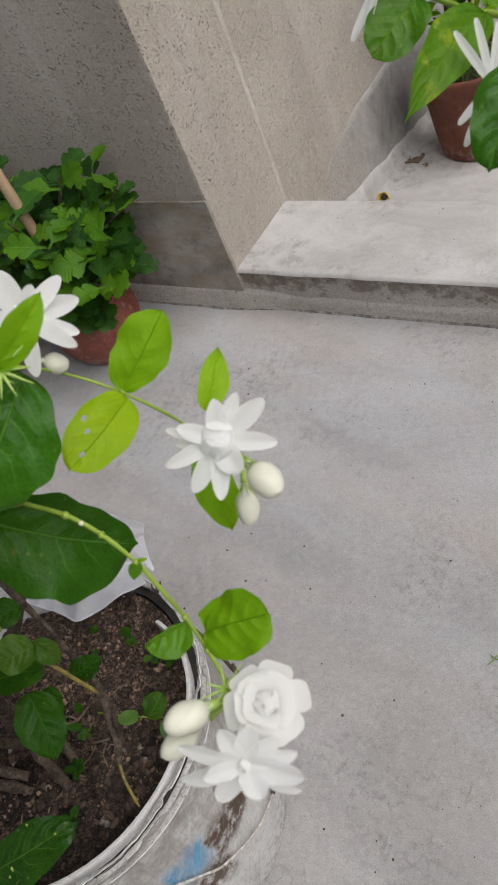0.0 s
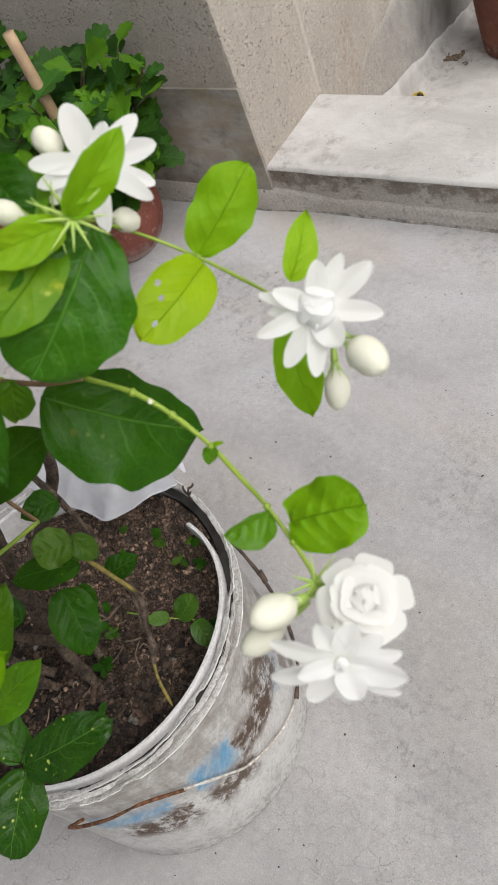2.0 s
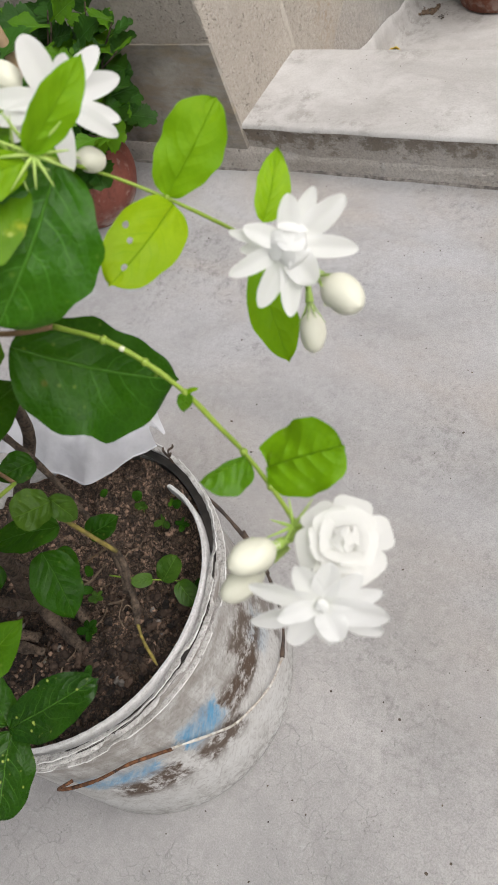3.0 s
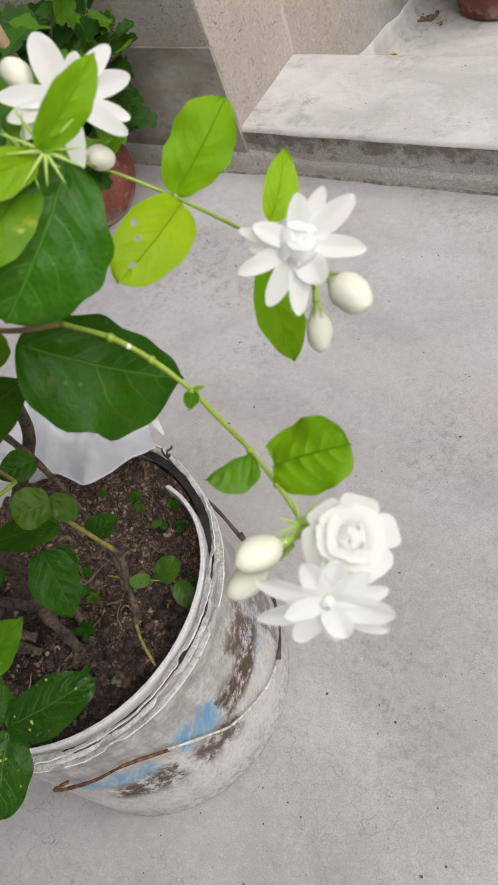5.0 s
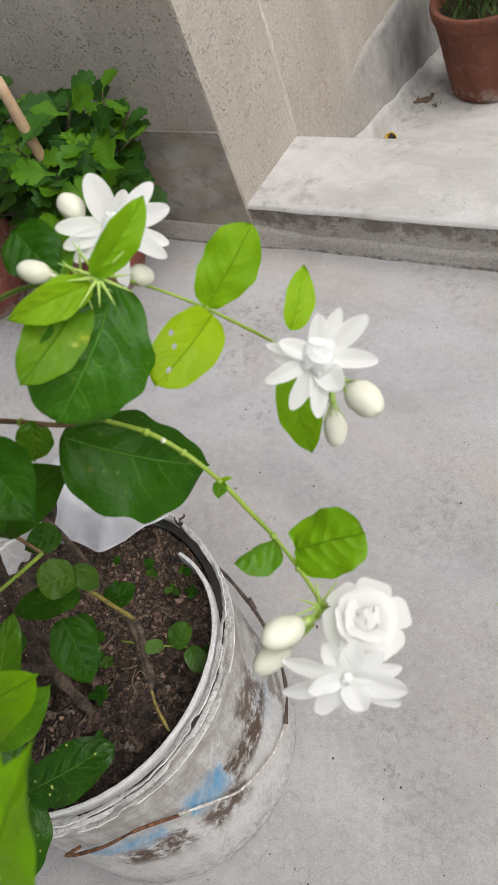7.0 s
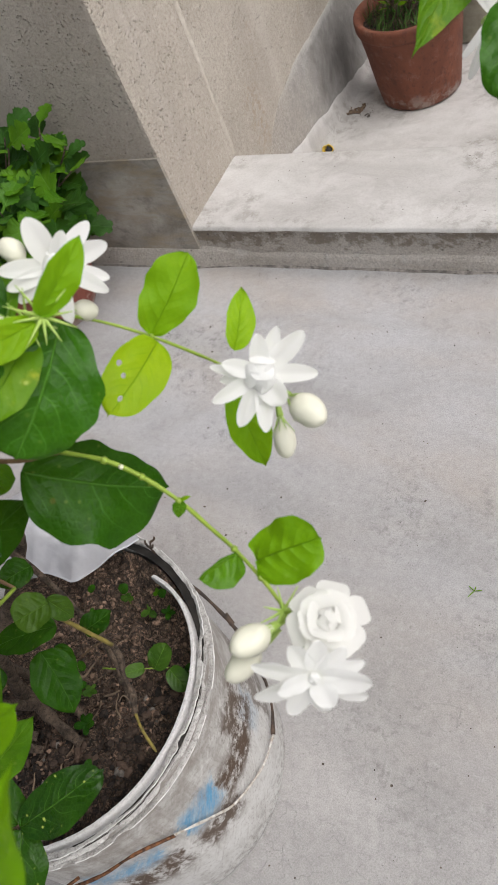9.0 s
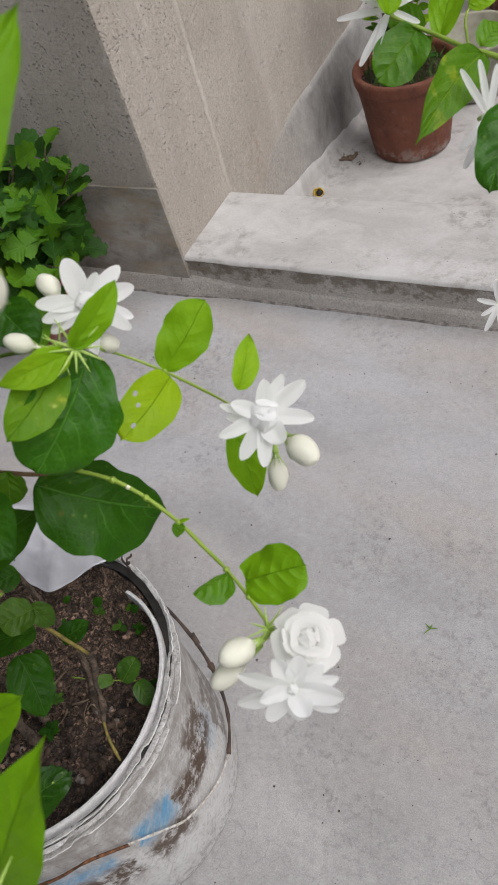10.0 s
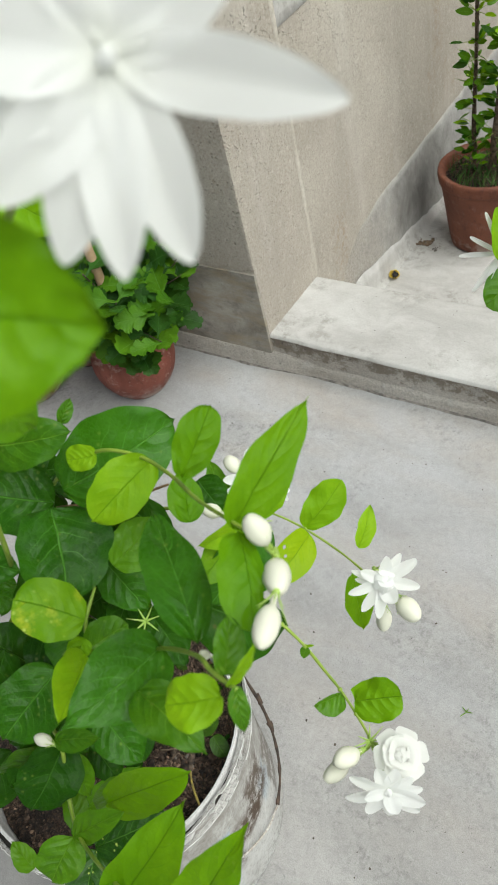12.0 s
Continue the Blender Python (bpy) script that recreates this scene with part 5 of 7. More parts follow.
sapling = empty("sapling", (PX, PY, PZ + 0.165), "young tree with dark bark and small green leaves", "plant")


def small_shoot(parent, pts, r0, r1, count, size, seed, bark):
    rnd = random.Random(seed)
    tube("trunk", pts, r0, r1, bark, parent, 8, 6, 0.25)
    way = smooth_path(pts, 10)
    nodes = [0.10 + 0.88 * (k + rnd.uniform(-0.4, 0.4)) / 17 for k in range(18)]
    for i in range(count):
        p = way[int(min(max(rnd.choice(nodes), 0.04), 0.99) * (len(way) - 1))]
        a = rnd.uniform(0, 6.283)
        d = Vector((math.cos(a), math.sin(a), rnd.uniform(-0.2, 0.9))).normalized()
        q = p + d * rnd.uniform(0.003, 0.014)
        if i % 3 == 0:
            q = p + d * rnd.uniform(0.014, 0.034)
            tube("twig", (p, p.lerp(q, 0.5) + Vector((0, 0, 0.002)), q), 0.0009, 0.0006, MAT_STEM, parent, 5, 2)
        ln = size * rnd.uniform(0.55, 1.25)
        blade("leaf", q, q + d * ln, ln * rnd.uniform(0.38, 0.52), rnd.uniform(-60, 60), MAT_LEAF_MID if rnd.random() < 0.55 else MAT_LEAF_DARK if rnd.random() < 0.65 else MAT_LEAF_LIGHT, parent, 0.6, 0.85, 0.2, 0.05, 0.03, i, 8, 4, out=(0.3, -0.4, 1))


small_shoot(sapling, ((0.01, -0.005, 0.0), (0.018, -0.003, 0.12), (0.028, 0.0, 0.26), (0.03, 0.004, 0.5), (0.036, 0.01, 0.7)), 0.0095, 0.0070, 130, 0.032, 7, MAT_BARK)
small_shoot(sapling, ((-0.03, 0.0, 0.0), (-0.036, 0.004, 0.12), (-0.03, 0.004, 0.3), (-0.026, 0.0, 0.5)), 0.0058, 0.0036, 150, 0.032, 8, MAT_BARK)

MAT_GRASS = plain_material("pot_weed", (0.05, 0.13, 0.02), (0.12, 0.22, 0.05), 40, 0.6)
verts, faces = [], []
for i in range(420):
    a, r = rnd.uniform(0, 6.283), 0.092 * math.sqrt(rnd.random())
    b = Vector((PX + r * math.cos(a), PY + r * math.sin(a), PZ + 0.167))
    d = Vector((rnd.uniform(-0.7, 0.7), rnd.uniform(-0.7, 0.7), 1)).normalized() * rnd.uniform(0.012, 0.045)
    s = d.cross(Vector((rnd.random(), rnd.random(), 0.2))).normalized() * 0.0014
    n = len(verts)
    verts += [b - s, b + s, b + d * 0.6 + s * 0.8, b + d, b + d * 0.6 - s * 0.8]
    faces.append((n, n + 1, n + 2, n + 3, n + 4))
weeds = mesh_object("weeds", verts, faces, MAT_GRASS)
tagged(weeds, "fine green weeds covering the soil of the passage pot", "weeds", kind="stuff")

# ---- litter on the floors ----
cap = empty("bottle_cap", (-0.024, 0.552, -0.168), "crushed yellow bottle cap with black grime in it", "cap")
MAT_YELLOW = plain_material("yellow_plastic", (0.52, 0.35, 0.03), (0.75, 0.53, 0.07), 190, 0.55)
MAT_BLACK = plain_material("black_grime", (0.008, 0.007, 0.006), (0.03, 0.026, 0.022), 90, 0.8)
MAT_CRUMB = plain_material("dark_litter", (0.035, 0.028, 0.022), (0.14, 0.11, 0.085), 120, 0.9)
tilt = Matrix.Rotation(radians(64), 3, Vector((0.75, 0.41, 0)).normalized())
v, f = lathe([(0.0, 0.001), (0.0085, 0.001), (0.0105, 0.0), (0.0112, 0.003), (0.0108, 0.0105), (0.0098, 0.0115), (0.009, 0.0105), (0.0088, 0.003)], 24)
dent = []
for p in v:
    p = Vector(p)
    an = math.atan2(p.y, p.x)
    p *= 1 + 0.13 * math.sin(2 * an + 0.7) + 0.06 * math.sin(5 * an)
    p.z *= 1 + 0.5 * math.sin(an + 2.0)
    dent.append(tilt @ p + Vector((0, 0, 0.0100)))
mesh_object("shell", dent, f, MAT_YELLOW, cap)
v, f = lathe([(0.0, 0.0125), (0.0046, 0.0118), (0.0074, 0.0090), (0.0070, 0.0045), (0.0, 0.0040)], 22)
lump = []
for p in v:
    p = Vector(p)
    an = math.atan2(p.y, p.x)
    k = 1 + 0.16 * math.sin(6 * an + 1.0) + 0.14 * math.sin(3 * an)
    lump.append(tilt @ Vector((p.x * k * 1.15 + 0.0036, p.y * k * 1.15 - 0.0012, p.z * 1.1)) + Vector((0, 0, 0.0100)))
mesh_object("fill", lump, f, MAT_BLACK, cap)

MAT_DRY_MUD = plain_material("dry_mud", (0.085, 0.055, 0.036), (0.24, 0.175, 0.12), 150, 0.95)
places = []
for i in range(46):
    k = i % 2
    places.append((-0.020 + 0.016 * k + rnd.gauss(0, 0.0055), 0.700 + 0.012 * k + rnd.gauss(0, 0.006), -0.1685, rnd.choice((0.0012, 0.0018, 0.0026, 0.0036, 0.0048))))
scatter("mud_crumbs", places, MAT_DRY_MUD, "small brown clump of dry mud on the passage floor", "mud", 0.5)

places = []
for i in range(420):
    if i < 20:
        places.append((-0.010 + rnd.gauss(0, 0.016), 0.705 + rnd.gauss(0, 0.016), -0.1685, rnd.choice((0.0006, 0.0008, 0.0012))))
    elif i < 38:
        places.append((0.028 + rnd.gauss(0, 0.005), 0.685 + rnd.gauss(0, 0.006), -0.168, rnd.choice((0.0008, 0.0012, 0.002))))
    elif i < 80:
        places.append((rnd.uniform(0.05, 0.6), rnd.uniform(0.02, 0.17), 0.099, rnd.uniform(0.0004, 0.001)))
    else:
        x, y = rnd.uniform(-0.1, 1.0), rnd.uniform(-1.0, -0.03)
        places.append((x, y, ground_z(x, y) + 0.0003, rnd.choice((0.0005, 0.0006, 0.0007, 0.0008, 0.001, 0.0015))))
scatter("grit", places, MAT_CRUMB, "dark specks of grit and dry soil on the concrete", "grit", 0.35)

sprig = empty("green_sprig", (0.563, -0.478, ground_z(0.563, -0.478) + 0.001), "tiny fallen green sprig on the concrete", "sprig")
for i, (a, ln) in enumerate(((0.3, 0.0085), (1.5, 0.006), (2.6, 0.009), (4.2, 0.011))):
    d = Vector((math.cos(a), math.sin(a), 0.12)) * ln
    blade("leaflet", (0, 0, 0.0004), d, 0.0013, 0, MAT_LEAF_FRESH, sprig, 0.5, 0.6, 0.2, 0.1, 0.03, i, 6, 4, out=(0, 0, 1))

# ---- thin plastic bag over the back of the bucket ----
m = Nodes("cloudy_plastic_film")
cc = m.coords()
crease = m.voronoi(m.mapped(cc, (1, 1, 1.5)), 46, "DISTANCE_TO_EDGE")
fold_h = m.math("ADD", m.math("MULTIPLY", crease, 1.0), m.math("MULTIPLY", m.noise(cc, 60, 3, 0.5), 0.8))
m.finish((0.68, 0.69, 0.73), m.ramp(m.noise(cc, 40, 3), 0.3, 0.7, 0.25, 0.5), m.bump(fold_h, 0.35, 0.004), Specular_IOR_Level=0.5)
MAT_BAG = m.translucent((0.70, 0.71, 0.75), 0.35)
clear = m.n("ShaderNodeBsdfTransparent")
mx = m.n("ShaderNodeMixShader")
m.link(m.ramp(m.noise(cc, 30, 4, 0.6), 0.35, 0.65, 0.14, 0.32), mx.inputs[0])
m.link(m.out.inputs[0].links[0].from_socket, mx.inputs[1])
m.link(clear.outputs[0], mx.inputs[2])
m.link(mx.outputs[0], m.out.inputs[0])


def crease_height(x, y):
    """Sharp folds: ridged noise in two sizes."""
    big = 1 - abs(noise.noise(Vector((x * 17, y * 17, 2)))) * 2
    small = 1 - abs(noise.noise(Vector((x * 42 + 3, y * 42, 5)))) * 2
    return 0.0065 * big + 0.0022 * small


verts, faces = [], []
NA, NB = 72, 56
for i in range(NA + 1):
    x = -0.175 + 0.209 * i / NA
    inner = 0.080 + 0.006 * noise.noise(Vector((x * 18, 0, 1))) + 1.6 * max(0.0, x + 0.003)
    for j in range(NB + 1):
        k = j / NB
        outer = 0.205 - 0.9 * max(0.0, x + 0.025)
        y = inner + (outer - inner) * k
        r = math.hypot(x, y)
        z = 0.266 + 0.022 * math.sin(math.pi * min(k * 1.2, 1.0)) + 0.02 * math.sin(3.0 * (x + 0.175) / 0.205)
        if r > 0.155:
            z -= 1.6 * (r - 0.155) ** 1.3
        z = max(z, 0.268 - max(0.0, r - 0.155) * 3) + max(crease_height(x, y), -0.002) + 0.002
        n3 = noise.noise_vector(Vector((x * 20, y * 20, 2))) * 0.003
        verts.append(Vector((BX + x + n3.x, BY + y + n3.y, z)))
for i in range(NA):
    for j in range(NB):
        q = i * (NB + 1) + j
        faces.append((q, q + 1, q + NB + 2, q + NB + 1))
bag = mesh_object("plastic_bag", verts, faces, MAT_BAG)
tube("rolled_edge", [verts[i * (NB + 1)] + Vector((0, 0, -0.0008)) for i in range(0, NA + 1, 2)], 0.0012, 0.0009, MAT_BAG, bag, 6, 2, 0.5, "thin rolled edge of the film")
tagged(bag, "crumpled cloudy white plastic bag draped over the bucket's rim", "bag")

# ---- the jasmine in the bucket ----
jasmine = empty("jasmine_plant", (0, 0, 0), "jasmine plant with glossy leaves, white flowers and cream buds", "plant")
# long flowering shoot reaching out over the terrace
tube("stem", ((0.4227, -0.7344, 0.5916), (0.4695, -0.7349, 0.6054), (0.4965, -0.7331, 0.6102), (0.5122, -0.7249, 0.6090)), 0.0013, 0.0010, MAT_TWIG, jasmine, knots=0.2)
tube("stem", ((0.5122, -0.7249, 0.6090), (0.5310, -0.7219, 0.6029), (0.5465, -0.7221, 0.5949), (0.5634, -0.7257, 0.5867), (0.5795, -0.7323, 0.5815), (0.5923, -0.7379, 0.5790), (0.6065, -0.7458, 0.5758), (0.6178, -0.7533, 0.5735)), 0.0011, 0.0008, MAT_STEM, jasmine, knots=0.25)
tube("stem", ((0.5111, -0.7051, 0.6673), (0.5184, -0.6952, 0.6621), (0.5229, -0.6786, 0.6413), (0.5389, -0.6715, 0.6260), (0.5630, -0.6728, 0.6168), (0.5856, -0.6816, 0.6192)), 0.0008, 0.0006, MAT_STEM, jasmine, knots=0.25)
tube("stem", ((0.4367, -0.7061, 0.6361), (0.4812, -0.7065, 0.6581), (0.5111, -0.7051, 0.6673)), 0.0012, 0.0009, MAT_STEM, jasmine)
leaf(jasmine, (0.5397, -0.6709, 0.6258), (0.5528, -0.6412, 0.6453), 0.0232, "light", 8, 1, a=0.62, b=0.55, wave=0.05, ragged=0.05, acute=0.03)
leaf(jasmine, (0.5431, -0.6725, 0.6240), (0.5386, -0.7121, 0.6225), 0.0246, "holed", -8, 2, a=0.5, b=0.5, wave=0.05)
leaf(jasmine, (0.5695, -0.6609, 0.6079), (0.5662, -0.6358, 0.6205), 0.0132, "light", 20, 3, a=0.6, b=0.8)
leaf(jasmine, (0.5708, -0.6749, 0.5999), (0.5828, -0.6911, 0.5675), 0.0177, "light", -12, 4, a=0.6, b=0.7)
leaf(jasmine, (0.5309, -0.6978, 0.6628), (0.5202, -0.7460, 0.6348), 0.0407, "deep", -14, 5, a=0.5, b=0.42, fold=0.12, wave=0.08, ragged=0.06)
leaf(jasmine, (0.4968, -0.7366, 0.6069), (0.5351, -0.7056, 0.5585), 0.0440, "dark", 8, 6, a=0.50, b=0.62, fold=0.10, wave=0.08, ragged=0.075, halves=(0.80, 1.30), heart=0.0, acute=0.05)
leaf(jasmine, (0.6032, -0.7403, 0.5783), (0.6276, -0.7277, 0.5838), 0.0250, "fresh", 4, 7, a=0.40, b=0.32, wave=0.07, fold=0.08, heart=0.14, quilt=0.03)
leaf(jasmine, (0.5945, -0.7393, 0.5782), (0.5840, -0.7549, 0.5813), 0.0150, "mid", 8, 8, a=0.45, b=0.6, fold=0.05, halves=(1.35, 0.25), heart=0.03)
leaf(jasmine, (0.5643, -0.7258, 0.5873), (0.5655, -0.7323, 0.5845), 0.0062, "mid", 10, 9)
leaf(jasmine, (0.5639, -0.7260, 0.5875), (0.5687, -0.7232, 0.5883), 0.0019, "light", 0, 10)
leaf(jasmine, (0.5335, -0.7072, 0.6746), (0.5452, -0.6803, 0.6884), 0.0136, "light", 25, 11, a=0.6, b=0.7, fold=0.3)
leaf(jasmine, (0.5317, -0.7087, 0.6724), (0.5182, -0.7366, 0.6791), 0.0140, "light", -20, 12)
leaf(jasmine, (0.5229, -0.7098, 0.6647), (0.5205, -0.7486, 0.6596), 0.0218, "spot", -8, 13, a=0.5, b=0.6)
leaf(jasmine, (0.5097, -0.7049, 0.6657), (0.4866, -0.6793, 0.6750), 0.0141, "mid", 10, 14)
leaf(jasmine, (0.4316, -0.7681, 0.5524), (0.4849, -0.7351, 0.5816), 0.0299, "dark", 15, 15)
leaf(jasmine, (0.4805, -0.7355, 0.6107), (0.4792, -0.7448, 0.5937), 0.0158, "mid", 0, 16)
star_flower(jasmine, (0.5194, -0.6777, 0.6704), (0.771, -0.405, 0.492), VIEW_UP, ((-31, 23, 11, 4), (38, 25, 8, 2), (66, 26, 9, 0), (100, 25, 7, -2), (114, 26, 7, 4), (165, 26, 7.5, 2), (-98, 24, 8, 0), (-118, 23, 7, 4), (-137, 22, 7, -4), (10, 16, 7, 24), (190, 15, 6, 20)), 6.0, 4, size=0.00086)
bud(jasmine, (0.5109, -0.6800, 0.6711), (0.5000, -0.6781, 0.6835), 0.0052, 1, sepals=0)
bud(jasmine, (0.5159, -0.6829, 0.6530), (0.5236, -0.6751, 0.6426), 0.0049, 2, sepals=3)
bud(jasmine, (0.5173, -0.7066, 0.6702), (0.5071, -0.7153, 0.6819), 0.0047, 3, sepals=5)
spikes(jasmine, (0.5335, -0.7057, 0.6727), (0.724, -0.475, 0.500), 0.0135, 10, 72, 5, 0.0006)
spikes(jasmine, (0.5256, -0.7068, 0.6723), (0.739, -0.462, 0.491), 0.012, 7, 60, 6, 0.0005)
star_flower(jasmine, (0.6004, -0.6878, 0.6283), (0.601, -0.594, 0.535), VIEW_UP, ((-3, 16.5, 7.2, 10), (22, 20, 6.2, 2), (48, 24, 8.2, 4), (92, 23, 7.0, 3), (144, 15, 10.0, 16), (177, 23.5, 7.0, 6), (204, 22.5, 7.6, 0), (244, 22, 6.2, 5), (282, 20, 4.4, 0), (291, 16.5, 6.6, 12), (263, 16, 5.0, -12)), 8.2, 11)
bud(jasmine, (0.6025, -0.6826, 0.6110), (0.6239, -0.6938, 0.6118), 0.0069, 4)
bud(jasmine, (0.5954, -0.6812, 0.5969), (0.6003, -0.6947, 0.5826), 0.0053, 5)
tube("stem", ((0.5870, -0.6793, 0.6128), (0.5936, -0.6791, 0.6084), (0.6025, -0.6826, 0.6110)), 0.0007, 0.0007, MAT_STEM, jasmine)
tube("stem", ((0.5909, -0.6797, 0.6099), (0.5941, -0.6793, 0.6014), (0.5954, -0.6812, 0.5969)), 0.0007, 0.0007, MAT_STEM, jasmine)
rose_flower(jasmine, (0.6398, -0.7572, 0.5801), (0.343, -0.05, 0.939), 0.0156, seed=8)
star_flower(jasmine, (0.6414, -0.7772, 0.5779), (0.45, -0.74, 0.50), VIEW_UP, ((-72, 23.5, 8.0, 2), (-110, 24.5, 8.2, 0), (-146, 19, 8.0, 4), (-96, 15, 7.0, 26), (153, 13, 9.0, 22), (122, 22, 9.0, 0), (99, 21, 9.6, 8), (75, 19, 6.5, 2), (-30, 15, 8.0, 0), (12, 15, 8.0, 0), (48, 16, 7.5, 0), (170, 17, 7.5, 0)), 2.8, 21, 0.009)
bud(jasmine, (0.6187, -0.7612, 0.5728), (0.6106, -0.7789, 0.5827), 0.0066, 6, neck=0.25)
bud(jasmine, (0.6146, -0.7631, 0.5640), (0.6053, -0.7854, 0.5673), 0.0058, 7, sepals=0)
tube("stem", ((0.6178, -0.7533, 0.5735), (0.6209, -0.7568, 0.5734), (0.6294, -0.7614, 0.5745), (0.6366, -0.7706, 0.5767)), 0.0010, 0.0012, MAT_STEM, jasmine)
tube("stem", ((0.6178, -0.7533, 0.5735), (0.6206, -0.7570, 0.5736), (0.6187, -0.7612, 0.5728)), 0.0010, 0.0013, MAT_STEM, jasmine)
tube("stem", ((0.6204, -0.7563, 0.5741), (0.6284, -0.7554, 0.5743), (0.6368, -0.7545, 0.5770)), 0.0010, 0.0011, MAT_STEM, jasmine)
spikes(jasmine, (0.6198, -0.7561, 0.5746), (0.543, -0.403, 0.737), 0.0105, 8, 75, 9, 0.0005)
# swollen nodes along the two long shoots
for x, y, z, r in ((0.5310, -0.7219, 0.6029, 0.0019), (0.5465, -0.7221, 0.5949, 0.0017), (0.5634, -0.7257, 0.5867, 0.0018), (0.5923, -0.7379, 0.5790, 0.0016), (0.6065, -0.7458, 0.5758, 0.0016), (0.5400, -0.6714, 0.6256, 0.0013), (0.4700, -0.7349, 0.6054, 0.0021)):
    v, f = lathe([(0.0, -r), (r * 0.7, -r * 0.7), (r, 0.0), (r * 0.75, r * 0.6), (0.0, r)], 8)
    mesh_object("node", [(x + q[0], y + q[1], z + q[2]) for q in v], f, MAT_STEM, jasmine, label="swollen green node on the shoot")
v, f = lathe([(0.0, -0.0011), (0.0009, -0.0007), (0.0012, 0.0), (0.0009, 0.0008), (0.0, 0.0011)], 10)
mesh_object("droplet", [(0.5386 + q[0], -0.7222 + q[1], 0.6003 + q[2]) for q in v], f, MAT_BUD, jasmine, label="small white speck stuck to the shoot")
sprig = empty("dry_sprig", (0.332, -0.621, 0.259), "tiny dark dry sprig caught on the bucket's rim", "twig")
for k, pts in enumerate((((0, 0, -0.004), (0.001, -0.001, 0.008), (0.004, 0.001, 0.018)), ((0.001, -0.001, 0.008), (-0.004, 0.001, 0.012), (-0.006, 0.004, 0.013)), ((0.002, 0.0, 0.012), (0.006, -0.002, 0.014), (0.008, -0.001, 0.018)), ((0.004, 0.001, 0.018), (0.007, 0.004, 0.019), (0.008, 0.005, 0.022)))):
    tube("twig", pts, 0.0012, 0.0007, MAT_WIRE_DARK, sprig, 6, 4, 0.6)
# low shoots over the soil
leaf(jasmine, (0.3782, -0.7233, 0.4435), (0.3692, -0.7452, 0.4515), 0.0196, "dark", 0, 17)
leaf(jasmine, (0.3990, -0.7411, 0.4346), (0.3867, -0.7607, 0.4408), 0.0247, "olive", 0, 18, a=0.4, b=0.35)
leaf(jasmine, (0.3867, -0.7363, 0.4244), (0.3984, -0.7371, 0.4028), 0.0166, "olive", 10, 19)
leaf(jasmine, (0.3836, -0.7355, 0.3677), (0.4013, -0.7164, 0.3720), 0.0178, "dark", 0, 20)
leaf(jasmine, (0.3635, -0.7600, 0.3754), (0.3885, -0.7852, 0.3388), 0.0340, "dark", -10, 21, fold=0.25)
leaf(jasmine, (0.3631, -0.7495, 0.3614), (0.3781, -0.7586, 0.3464), 0.0142, "dark", 0, 22)
leaf(jasmine, (0.3793, -0.7434, 0.3929), (0.3381, -0.7726, 0.3929), 0.0264, "dark", 20, 23)
leaf(jasmine, (0.3439, -0.7891, 0.3673), (0.3178, -0.7900, 0.3847), 0.0233, "dark", 0, 24)
leaf(jasmine, (0.4020, -0.8635, 0.3551), (0.4452, -0.8141, 0.3642), 0.0342, "speck", -6, 25, a=0.5, b=0.5, wave=0.06)
leaf(jasmine, (0.4030, -0.8646, 0.3539), (0.4153, -0.9131, 0.3337), 0.0377, "speck", 8, 26, a=0.5, b=0.5, wave=0.06)
leaf(jasmine, (0.3971, -0.8631, 0.3521), (0.3728, -0.8404, 0.3738), 0.0251, "speck", 0, 27)
leaf(jasmine, (0.4227, -0.8493, 0.4404), (0.4478, -0.8092, 0.4570), 0.0240, "mid", 0, 28)
leaf(jasmine, (0.4049, -0.8287, 0.4368), (0.4076, -0.7853, 0.4705), 0.0220, "mid", 0, 29)
leaf(jasmine, (0.3794, -0.7194, 0.2499), (0.3870, -0.6980, 0.2622), 0.0200, "olive", 0, 30, a=0.4, b=0.4, nu=7, nv=4)
leaf(jasmine, (0.3897, -0.7142, 0.2455), (0.4085, -0.7233, 0.2346), 0.0182, "olive", 0, 31, a=0.4, b=0.4, nu=7, nv=4)
leaf(jasmine, (0.3720, -0.7212, 0.2540), (0.3615, -0.7332, 0.2616), 0.0118, "olive", 0, 32, a=0.4, b=0.4, nu=7, nv=4)
leaf(jasmine, (0.3806, -0.7132, 0.2523), (0.3762, -0.7086, 0.2642), 0.0100, "olive", 0, 33, a=0.4, b=0.4, nu=7, nv=4)
tube("stem", ((0.3360, -0.7334, 0.2566), (0.3585, -0.7272, 0.2549), (0.3905, -0.7138, 0.2477)), 0.0008, 0.0005, MAT_STEM, jasmine)
leaf(jasmine, (0.3202, -0.6668, 0.2622), (0.3279, -0.6607, 0.2666), 0.0097, "dark", 0, 34, a=0.4, b=0.4, nu=6, nv=4)
leaf(jasmine, (0.2976, -0.6778, 0.2719), (0.3028, -0.6719, 0.2780), 0.0058, "dark", 0, 35, a=0.4, b=0.4, nu=6, nv=4)
leaf(jasmine, (0.3498, -0.6561, 0.2474), (0.3561, -0.6508, 0.2524), 0.0078, "dark", 0, 36, a=0.4, b=0.4, nu=6, nv=4)
leaf(jasmine, (0.3476, -0.7703, 0.1902), (0.3611, -0.7676, 0.1889), 0.0107, "dark", 0, 37, a=0.4, b=0.4, nu=6, nv=4)
leaf(jasmine, (0.3092, -0.7455, 0.2292), (0.2998, -0.7512, 0.2393), 0.0078, "dark", 0, 38, a=0.4, b=0.4, nu=6, nv=4)
